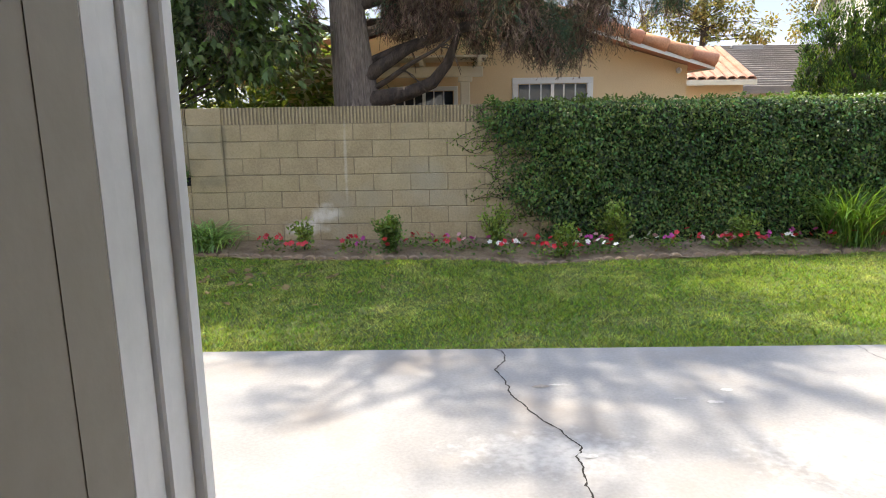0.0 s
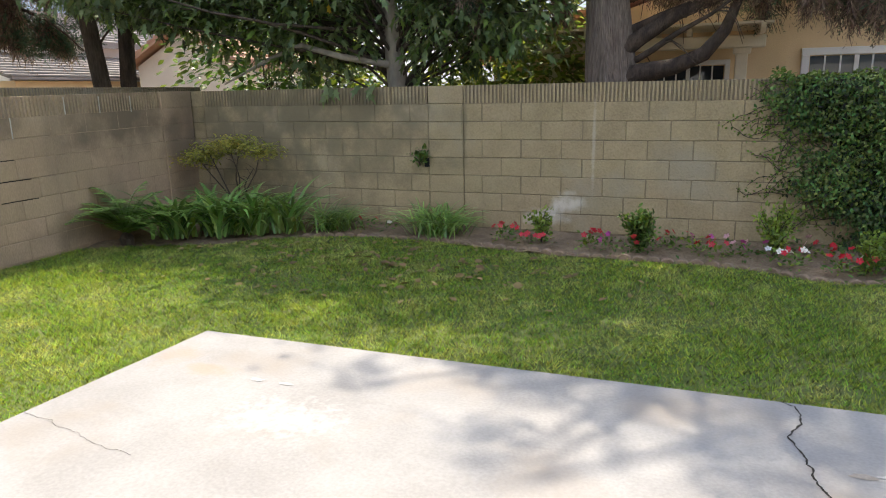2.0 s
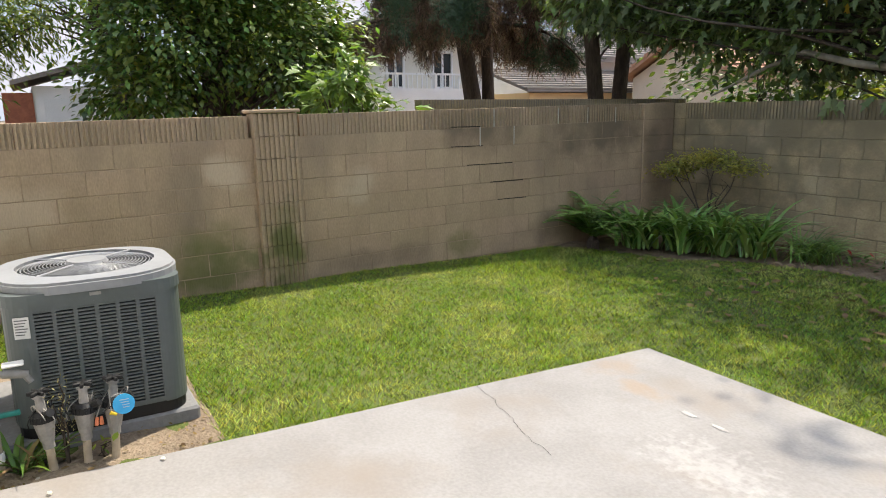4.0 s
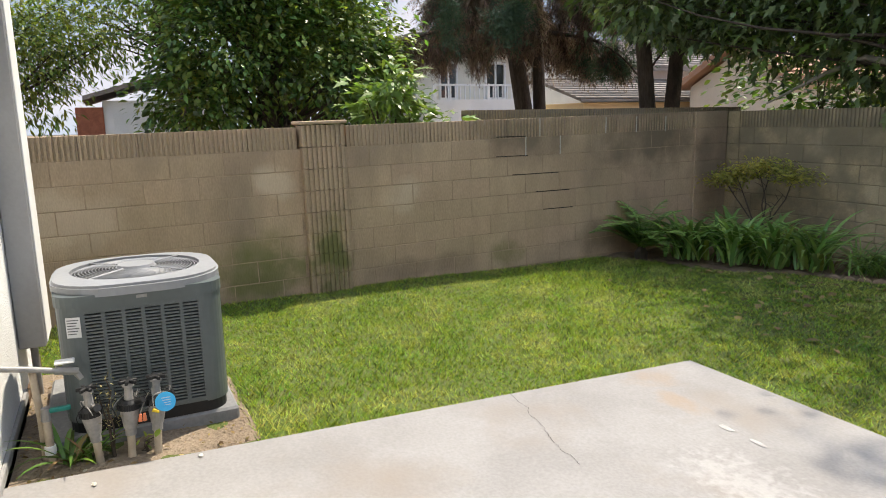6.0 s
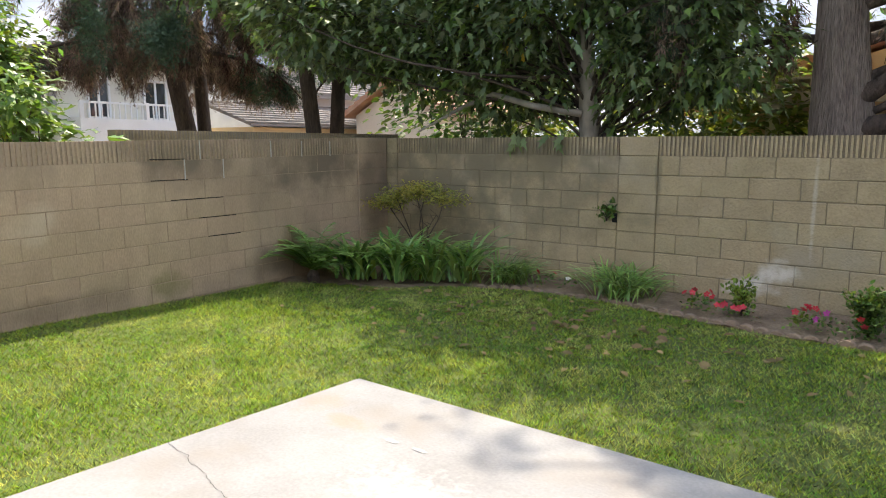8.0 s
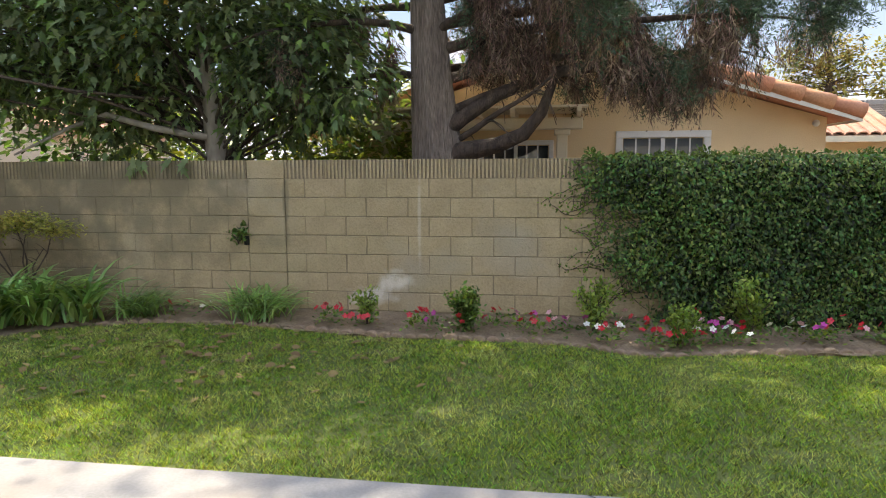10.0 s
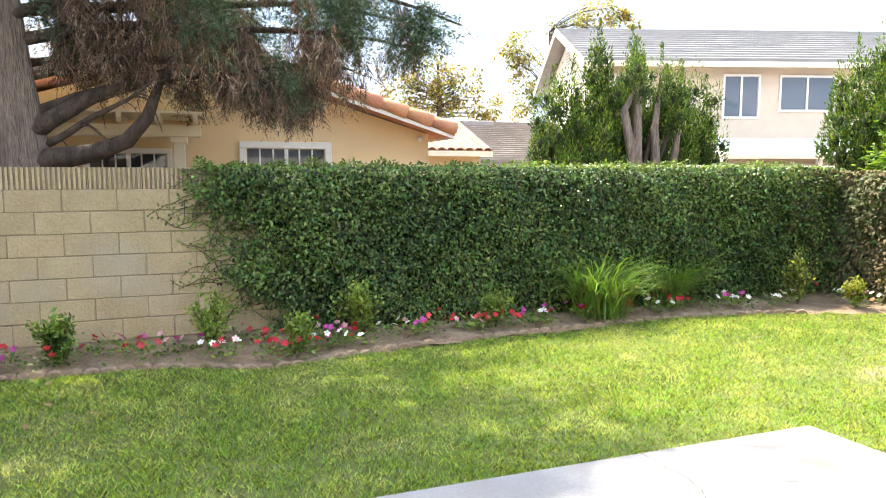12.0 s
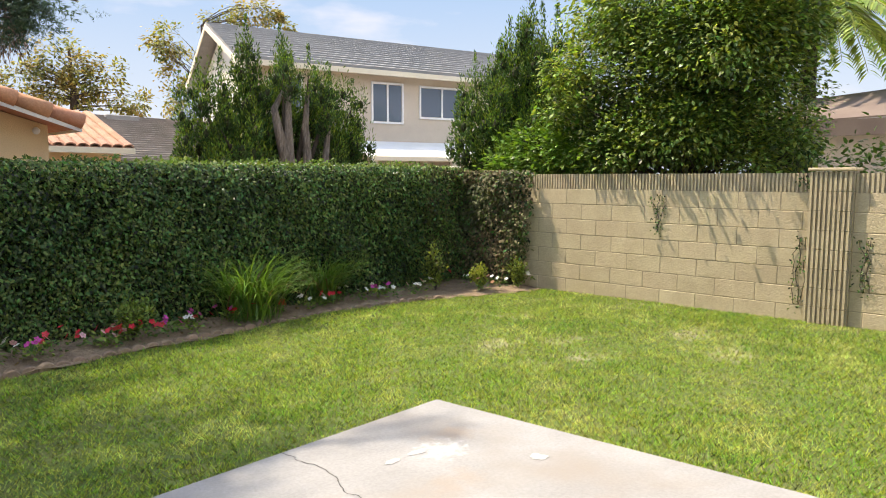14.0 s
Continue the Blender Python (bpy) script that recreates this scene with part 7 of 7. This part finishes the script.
far = plain_house("dark_far_house", "dark roofed house beyond the palm", 19, 24, 2.6, 7.4, 2.6, 3.2, STUCCO_BEIGE, ROOF_GREY, 0.4, "y", 8)

# ---- far sky ----
sky_mat = bpy.data.materials.new("hazy_blue_sky")
sky_mat.use_nodes = True
nt = sky_mat.node_tree
nt.nodes.remove(nt.nodes["Principled BSDF"])
glow = nt.nodes.new("ShaderNodeEmission")
geo_ = nt.nodes.new("ShaderNodeNewGeometry")
sep = nt.nodes.new("ShaderNodeSeparateXYZ")
hgt_ = nt.nodes.new("ShaderNodeMapRange")
hgt_.inputs["From Min"].default_value, hgt_.inputs["From Max"].default_value = 15.0, 95.0
haze = nt.nodes.new("ShaderNodeMixRGB")
haze.inputs[1].default_value, haze.inputs[2].default_value = (0.20, 0.235, 0.30, 1), (0.075, 0.145, 0.275, 1)
mp_ = nt.nodes.new("ShaderNodeMapping")
mp_.inputs["Scale"].default_value = (0.011, 0.011, 0.035)
cl = nt.nodes.new("ShaderNodeTexNoise")
cl.inputs["Scale"].default_value, cl.inputs["Detail"].default_value = 1.0, 8.0
band = nt.nodes.new("ShaderNodeMapRange")
band.inputs["From Min"].default_value, band.inputs["From Max"].default_value = 0.50, 0.66
cloud = nt.nodes.new("ShaderNodeMixRGB")
cloud.inputs[2].default_value = (0.27, 0.275, 0.33, 1)
for a, b in ((geo_.outputs["Position"], sep.inputs[0]), (sep.outputs["Z"], hgt_.inputs["Value"]), (hgt_.outputs[0], haze.inputs[0]), (geo_.outputs["Position"], mp_.inputs[0]),
             (mp_.outputs[0], cl.inputs["Vector"]), (cl.outputs["Fac"], band.inputs["Value"]), (band.outputs[0], cloud.inputs[0]), (haze.outputs[0], cloud.inputs[1]), (cloud.outputs[0], glow.inputs[0]),
             (glow.outputs[0], nt.nodes["Material Output"].inputs[0])):
    nt.links.new(a, b)
ang = np.linspace(0, 2 * math.pi, 97)[:-1]
ring_v = np.concatenate([np.stack([260 * np.cos(ang), 260 * np.sin(ang), np.full(96, z)], -1) for z in (-4.0, 100.0)])
ring_f = np.array([(i, (i + 1) % 96, 96 + (i + 1) % 96, 96 + i) for i in range(96)])
tagged(put("backdrop", quick_mesh("backdrop", ring_v, ring_f), sky_mat), "pale blue sky with thin white clouds", "sky", kind="structure")
# ---- air conditioner ----
ac = thing("air_conditioner", "grey-green outdoor air conditioner with louvred sides", "air conditioner", m=pose(-3.96, 1.285, 0.0) @ Matrix.Diagonal((0.95, 0.95, 1.0, 1.0)))
put("concrete_pad", boxes((-4.50, -3.59, 0.80, 1.69, -0.2, -0.002), bevel=0.012), material("pad_grey", (0.24, 0.24, 0.24), 0.9, (0.19, 0.19, 0.19), 4, 50, 0.25, 0.3, coords="World"))
tagged(bpy.data.objects["concrete_pad"], "grey moulded equipment pad on bare soil", "pad")


def rounded(half, rad, n=6):
    out = []
    for cx, cy, a0 in ((1, 1, 0), (-1, 1, 90), (-1, -1, 180), (1, -1, 270)):
        for i in range(n + 1):
            a = radians(a0 + 90 * i / n)
            out.append((cx * (half - rad) + rad * math.cos(a), cy * (half - rad) + rad * math.sin(a)))
    return out


def extrude(bm, outline, z0, z1, scale1=1.0, caps=True):
    lo = [bm.verts.new((a, b, z0)) for a, b in outline]
    hi = [bm.verts.new((a * scale1, b * scale1, z1)) for a, b in outline]
    n = len(lo)
    for i in range(n):
        bm.faces.new((lo[i], lo[(i + 1) % n], hi[(i + 1) % n], hi[i]))
    if caps:
        bm.faces.new(lo[::-1])
        bm.faces.new(hi)
    return lo, hi


def ring(bm, outer, inner, z0, z1, lift=0.0):
    """A flat ring with thickness between two outlines of equal count."""
    n = len(outer)
    o0, o1 = [bm.verts.new((*p, z0)) for p in outer], [bm.verts.new((*p, z1)) for p in outer]
    i0, i1 = [bm.verts.new((*p, z0)) for p in inner], [bm.verts.new((*p, z1 + lift)) for p in inner]
    for i in range(n):
        j = (i + 1) % n
        for q in ((o0[i], o0[j], o1[j], o1[i]), (o1[i], o1[j], i1[j], i1[i]), (i1[i], i1[j], i0[j], i0[i]), (i0[i], i0[j], o0[j], o0[i])):
            bm.faces.new(q)


bm = bmesh.new()
extrude(bm, rounded(0.380, 0.115), 0.0, 0.07)
part("base", bm, BLACK, ac, "black base pan")
bm = bmesh.new()
extrude(bm, rounded(0.365, 0.115), 0.06, 0.62)
part("coil", bm, AC_DARK, ac)
bm = bmesh.new()
extrude(bm, rounded(0.395, 0.118), 0.612, 0.665)
part("upper_band", bm, AC_GREY, ac)
bm = bmesh.new()
circle = [(0.325 * math.cos(radians(a)), 0.325 * math.sin(radians(a))) for a in [45 - 45 + 90 * q + 90 * i / 6 for q in range(4) for i in range(7)]]
ring(bm, rounded(0.412, 0.30), circle, 0.655, 0.705, 0.008)
bmesh.ops.bevel(bm, geom=[e for e in bm.edges if all(abs(v.co.z - 0.705) < 1e-4 for v in e.verts)], offset=0.012, segments=2, affect="EDGES")
part("top_rim", bm, AC_RIM, ac, "pale grey rounded top rim")
bm = bmesh.new()
extrude(bm, [(0.33 * math.cos(a), 0.33 * math.sin(a)) for a in np.linspace(0, 2 * math.pi, 32, endpoint=False)], 0.61, 0.675)
part("fan_well", bm, AC_DARK, ac)
# fan blades seen through the wire guard
for k in range(4):
    bm = bmesh.new()
    a0 = radians(20 + 90 * k)
    pts = [(0.07, -0.25), (0.30, -0.42), (0.31, 0.42), (0.07, 0.3)]
    vs = [bm.verts.new((r_ * math.cos(a0 + d), r_ * math.sin(a0 + d), 0.678 + 0.006 * (d > 0))) for r_, d in pts]
    vt = [bm.verts.new((v.co.x, v.co.y, v.co.z + 0.003)) for v in vs]
    bm.faces.new(vs)
    bm.faces.new(vt)
    for i in range(4):
        bm.faces.new((vs[i], vs[(i + 1) % 4], vt[(i + 1) % 4], vt[i]))
    part("fan_blade", bm, BLACK, ac)
a = np.linspace(0, 2 * math.pi, 41)


def guard_ring(rad, i):
    return quick_mesh("guard_ring", *tube_arrays(np.stack([rad * np.cos(a), rad * np.sin(a), np.full(41, 0.713 - 0.02 * (i / 15) ** 4)], -1), np.full(41, 0.0028), 5), True)


guard = part("fan_guard", guard_ring(0.325, 15), AC_RIM, ac, "grey wire fan guard")
for i in range(15):
    part("guard_ring", guard_ring(0.085 + 0.0165 * i, i), AC_RIM, guard)
for k in range(4):
    a = radians(45 + 90 * k)
    part("guard_spoke", cyl(bmesh.new(), (0.06 * math.cos(a), 0.06 * math.sin(a), 0.716), (0.33 * math.cos(a), 0.33 * math.sin(a), 0.709), 0.006), AC_RIM, guard)
bm = bmesh.new()
extrude(bm, [(0.10 * math.cos(a), 0.10 * math.sin(a)) for a in np.linspace(0, 2 * math.pi, 28, endpoint=False)], 0.712, 0.728, 0.92)
part("hub_cap", bm, AC_RIM, guard, "pale round motor cap")
# four corner panels
for k in range(4):
    bm = bmesh.new()
    o = rounded(0.388, 0.115, 8)[:9]
    i_ = rounded(0.372, 0.105, 8)[:9]
    o = [(0.388, 0.272)] + o + [(0.272, 0.388)]
    i_ = [(0.372, 0.266)] + i_ + [(0.266, 0.372)]
    z0, z1 = 0.055, 0.612
    n = len(o)
    cols = [[bm.verts.new((*p, z)) for p in row] for z in (z0, z1) for row in (o, i_)]
    for a in range(n - 1):
        bm.faces.new((cols[0][a], cols[0][a + 1], cols[2][a + 1], cols[2][a]))
        bm.faces.new((cols[1][a], cols[1][a + 1], cols[3][a + 1], cols[3][a]))
        bm.faces.new((cols[2][a], cols[2][a + 1], cols[3][a + 1], cols[3][a]))
        bm.faces.new((cols[0][a], cols[0][a + 1], cols[1][a + 1], cols[1][a]))
    for a in (0, n - 1):
        bm.faces.new((cols[0][a], cols[1][a], cols[3][a], cols[2][a]))
    bmesh.ops.rotate(bm, verts=bm.verts[:], cent=(0, 0, 0), matrix=Matrix.Rotation(radians(90 * k), 3, "Z"))
    part("corner_panel", bm, AC_GREY, ac)
# louvred sides: upright ribs and slats
for k in range(4):
    rot = Matrix.Rotation(radians(90 * k), 4, "Z")
    bm = bmesh.new()
    w = 0.27
    for i in range(7):
        y = -w + 2 * w * i / 6
        box(bm, 0.368, 0.389, y - 0.009, y + 0.009, 0.06, 0.612, m=rot)
    box(bm, 0.368, 0.388, -w, w, 0.06, 0.085, m=rot)
    box(bm, 0.368, 0.388, -w, w, 0.588, 0.612, m=rot)
    fr_ = part("louvre_panel", bm, AC_GREY, ac)
    bm = bmesh.new()
    for j in range(31):
        z = 0.092 + 0.0162 * j
        box(bm, 0.370, 0.3845, -w, w, z, z + 0.0088, m=rot)
    part("slats", bm, AC_GREY, fr_)
lab = part("rating_label", boxes((0.3885, 0.3895, -0.09, 0.09, 0, 0.12)), PAPER, ac, "white printed rating label")
lab.matrix_basis = pose(0.3865, -0.312, 0.475, 0, 0, -14) @ Matrix.Diagonal((1, 0.36, 0.8, 1)) @ pose(-0.387, 0, 0)
for i in range(6):
    b_ = part("print_line", boxes((0.3897, 0.3902, -0.075, 0.03 + 0.02 * (i % 3), 0.02 + 0.016 * i, 0.026 + 0.016 * i)), INK, lab)
part("badge", boxes((0.395, 0.398, -0.025, 0.025, 0.63, 0.645), bevel=0.001), GALV, ac)


# ---- irrigation valves and pipes ----
def pipe(name, pts, r_, mat_, parent, label=""):
    return part(name, quick_mesh(name, *tube_arrays(pts, np.full(len(pts), r_), 12), True), mat_, parent, label)


def valve(x, y, lean, seed):
    r = np.random.default_rng(seed)
    t_ = thing("irrigation_valve", "dusty anti-siphon irrigation valve on a pvc riser", "valve", "irrigation valves", pose(x, y, -0.13, lean, -lean * 0.6, 25 * seed))
    bm = cyl(bmesh.new(), (0, 0, 0), (0, 0, 0.17), 0.0175, sides=14)
    part("riser", bm, PVC, t_)
    bm = cyl(bmesh.new(), (0, 0, 0.17), (0, 0, 0.205), 0.024, sides=14)
    cyl(bm, (0, 0, 0.205), (0, 0, 0.30), 0.028, 0.043, 16)
    part("body", bm, VALVE, t_)
    bm = cyl(bmesh.new(), (0, 0, 0.295), (0, 0, 0.325), 0.048, 0.048, 18)
    cyl(bm, (0, 0, 0.325), (0, 0, 0.338), 0.046, 0.034, 18)
    for i in range(18):
        a = i * math.pi / 9
        box(bm, 0.046, 0.051, -0.004, 0.004, 0.297, 0.323, m=Matrix.Rotation(a, 4, "Z"))
    cap_ = part("cap", bm, BLACK, t_, "ribbed black cap")
    bm = cyl(bmesh.new(), (0, 0, 0.338), (0, 0, 0.40), 0.02, 0.017, 12)
    cyl(bm, (0, 0, 0.40), (0, 0, 0.415), 0.026, 0.026, 12)
    part("stem", bm, VALVE, t_)
    bm = bmesh.new()
    for a in (0, 60, 120):
        box(bm, -0.042, 0.042, -0.007, 0.007, 0.413, 0.43, 0.003, Matrix.Rotation(radians(a), 4, "Z"))
    part("handle", bm, BLACK, t_, "black star handle")
    bm = cyl(bmesh.new(), (0.035, 0, 0.325), (0.075, 0, 0.345), 0.016, 0.016, 10)
    part("solenoid", bm, BLACK, t_)
    for w in range(4):
        a0, a1 = r.uniform(0, 6.28), r.uniform(0, 6.28)
        p = [(0.05 * math.cos(a0), 0.05 * math.sin(a0), 0.33), (0.09 * math.cos(a0), 0.09 * math.sin(a0), 0.37 + 0.03 * r.random()), (0.10 * math.cos(a1), 0.10 * math.sin(a1), 0.34), (0.07 * math.cos(a1), 0.07 * math.sin(a1), 0.27 + 0.05 * r.random())]
        s = np.linspace(0, 1, 10)[:, None]
        p = [np.array(q) for q in p]
        pipe("wire", (1 - s) ** 3 * p[0] + 3 * s * (1 - s) ** 2 * p[1] + 3 * s * s * (1 - s) * p[2] + s ** 3 * p[3], 0.0022, BLACK if w % 2 else GALV, t_)
    return t_


valve(-3.40, 1.045, 3, 1)
valve(-3.40, 1.17, -2, 2)
v3 = valve(-3.39, 1.28, -4, 3)
nut_o = material("orange_wire_nut", (0.75, 0.24, 0.12), 0.5, None, 8, 50, 0.1, 0, coords="World")
nut_y = material("yellow_wire_nut", (0.70, 0.50, 0.04), 0.5, None, 8, 50, 0.1, 0, coords="World")
nuts = thing("wire_nuts", "orange and yellow wire connectors on loose wires", "connector", m=pose(-3.36, 1.22, 0.11))
for a, b, mt in (((0, 0.0, 0), (0.005, 0.004, 0.035), nut_o), ((0, 0.02, 0.0), (0.006, 0.02, 0.036), nut_o), ((0.02, 0.055, 0.05), (0.02, 0.08, 0.035), nut_y)):
    part("nut", cyl(bmesh.new(), a, b, 0.009, 0.006, 8), mt, nuts)
pipe("wire", [(0, 0, 0.03), (-0.01, 0.03, 0.10), (-0.02, 0.06, 0.14), (0.02, 0.06, 0.06)], 0.0025, GALV, nuts)
tag_ = thing("blue_tag", "round bright blue plastic tag hanging on a valve", "tag", m=look((-3.31, 1.33, 0.20), (-0.1, 1.2, 0.6)) @ pose(0, 0, 0, 180))
bm = bmesh.new()
cyl(bm, (0, 0, -0.002), (0, 0, 0.002), 0.044, sides=28)
part("disc", bm, BLUE, tag_)
for i in range(4):
    for sz in (-0.0028, 0.0028):
        part("print_line", boxes((-0.022, 0.016 - 0.004 * i, -0.02 + 0.011 * i, -0.0175 + 0.011 * i, sz - 0.0005, sz + 0.0005)), PAPER, tag_)
pipe("tie", [(0.05, 0, 0), (0.07, 0.01, 0.0), (0.085, 0.02, 0.01)], 0.003, BLACK, tag_)

hose = thing("hose_bib", "galvanised garden tap on a weathered riser pipe", "tap")
pipe("supply_pipe", [(-3.46, FACE - 0.02, 0.43), (-3.49, 0.80, 0.39), (-3.52, 0.95, 0.345)], 0.014, GALV, hose)
part("tap_body", cyl(bmesh.new(), (-3.52, 0.90, 0.36), (-3.53, 0.99, 0.335), 0.022, 0.018, 12), GALV, hose)
part("spout", cyl(bmesh.new(), (-3.53, 0.975, 0.34), (-3.52, 1.0, 0.30), 0.015, 0.013, 10), GALV, hose)
part("handle", boxes((-3.56, -3.50, 0.90, 0.98, 0.385, 0.395), bevel=0.003), PAINT, hose, "white tap handle")
pipe("riser", [(-3.54, 0.82, -0.12), (-3.54, 0.82, 0.13), (-3.53, 0.81, 0.36)], 0.016, PVC, hose)
shut = thing("shutoff_valve", "brass shut-off with a teal lever on pvc pipe", "valve")
pipe("riser", [(-3.50, 0.845, -0.15), (-3.50, 0.845, 0.16)], 0.0175, PVC, shut)
part("coupling", cyl(bmesh.new(), (-3.50, 0.845, -0.02), (-3.50, 0.845, 0.02), 0.024, sides=12), PAINT, shut)
part("valve_body", cyl(bmesh.new(), (-3.50, 0.845, 0.14), (-3.50, 0.845, 0.20), 0.024, 0.018, 12), GALV, shut)
part("lever", boxes((-3.51, -3.485, 0.86, 0.945, 0.175, 0.195), bevel=0.004), TEAL, shut, "teal plastic lever")
panel = thing("service_panel", "tall grey metal service panel on the house wall", "electric panel")
part("case", boxes((-4.72, -4.36, FACE + 0.002, FACE + 0.135, 0.24, 2.6), bevel=0.006), GREY_PAINT, panel)
part("cover", boxes((-4.70, -4.38, FACE + 0.1355, FACE + 0.142, 0.26, 2.58), bevel=0.002), PAINT, panel)
pipe("conduit", [(-4.5, FACE + 0.06, -0.2), (-4.5, FACE + 0.06, 0.25)], 0.02, GALV, panel)
cond = thing("wall_conduit", "white painted conduit running up the stucco wall", "conduit")
pipe("pipe", [(-2.98, FACE + 0.015, -0.08), (-2.98, FACE + 0.015, 2.6)], 0.012, PAINT, cond)
pipe("pipe", [(-3.05, FACE + 0.012, -0.08), (-3.05, FACE + 0.012, 2.6)], 0.007, PAINT, cond)
tagged(put("baseboard", boxes((-4.35, DX0 - 0.02, FACE + 0.001, FACE + 0.02, -0.3, 0.02), bevel=0.004), material("footing", (0.34, 0.335, 0.33), 0.95, (0.26, 0.255, 0.25), 3, 40, 0.3, 0.5, coords="World")), "grey concrete footing below the stucco", "footing", kind="structure")

# bare soil, weeds and litter beside the unit
soil = sheet("side_soil", -5.0, PATIO[0], 0.6, 1.72, 0.06, lambda x, y: np.maximum(lawn_z(x, y) + 0.006, -0.125) + 0.008 * np.sin(x * 11) * np.sin(y * 13), DIRT)
tagged(soil, "bare dry soil beside the patio", "soil", kind="structure")
strap_plant("weed_clump", "small clump of strappy green weeds in bare soil", -3.47, 0.93, 22, 0.30, 0.02, DAYLILY, 1.6, 0.8, 51, "", 0.02, -0.08)
strap_plant("weed_clump", "small clump of strappy green weeds by the pad", -3.45, 1.0, 14, 0.24, 0.018, DAYLILY, 1.8, 0.7, 52, "", 0.02, -0.08)
shrub("dry_weed", "dry brown seed stalk beside the valves", -3.44, 1.10, 0.46, 0.06, GRASS_DRY, 0.02, 3, 40, 53, "", 0.5, -0.08, NARROW)
shrub("weed", "tiny round-leaved weed by the valves", -3.42, 1.235, 0.12, 0.1, SHRUB, 0.04, 3, 3, 54, "", 0.6, -0.08)
n = 420
gx, gy = RNG.uniform(-4.9, -3.28, n), RNG.uniform(0.7, 1.7, n)
v, f = scatter(*OVAL, np.stack([gx, gy, np.maximum(lawn_z(gx, gy), -0.125) + 0.018], -1), frames_of(RNG.normal(size=(n, 3)) * (1, 1, 0.2), np.array([[0, 0, 1.0]]) + 0.4 * RNG.normal(size=(n, 3))), RNG.uniform(0.012, 0.035, (n, 1)))
tagged(put("dry_litter", quick_mesh("dry_litter", v, f), DRY_LEAF), "dry plant litter on bare soil", "litter", kind="stuff")
for i, (x, y) in enumerate(((-3.35, 0.98), (-3.12, 1.02), (-3.2, 1.45))):
    bm = bmesh.new()
    bmesh.ops.create_icosphere(bm, subdivisions=1, radius=0.014, matrix=Matrix.Translation((x, y, (patio_z(y) if x > PATIO[0] else -0.075) + 0.006)) @ Matrix.Diagonal((1.3, 0.9, 0.5, 1)))
    tagged(put("pebble", bm, LIME), "small pale pebble lying on the ground", "pebble", "pebbles")
# thin dark box on the wall face paints the shade inside a hole
hole = put("block_gap", boxes((-3.16, -3.0, N_Y - 0.004, N_Y + 0.01, 0.56, 0.66), bevel=0.003), AC_DARK, wall_north, "dark box for the shade in a broken-out block face")
hole.matrix_parent_inverse = wall_north.matrix_basis.inverted()
# pale fresh mortar in some joints of the west wall
for i, (y, z0, z1) in enumerate(((5.27, 1.04, 1.24), (5.72, 1.04, 1.24), (5.45, 1.24, 1.43), (6.35, 1.25, 1.43), (6.80, 1.25, 1.43), (7.25, 1.25, 1.43))):
    ob = put("fresh_mortar", boxes((W_X - 0.002, W_X + 0.003, y - 0.006, y + 0.006, z0, z1)), LIME, wall_west, "pale repointed joint")
    ob.matrix_parent_inverse = wall_west.matrix_basis.inverted()
for i, (y0, y1, z) in enumerate(((4.9, 5.27, 1.245), (4.9, 5.3, 1.04), (5.1, 5.7, 0.84), (5.4, 5.85, 0.64), (5.5, 5.9, 0.44))):
    ob = put("open_joint", boxes((W_X - 0.002, W_X + 0.002, y0, y1, z - 0.004, z + 0.004)), CRACK, wall_west, "dark open joint")
    ob.matrix_parent_inverse = wall_west.matrix_basis.inverted()
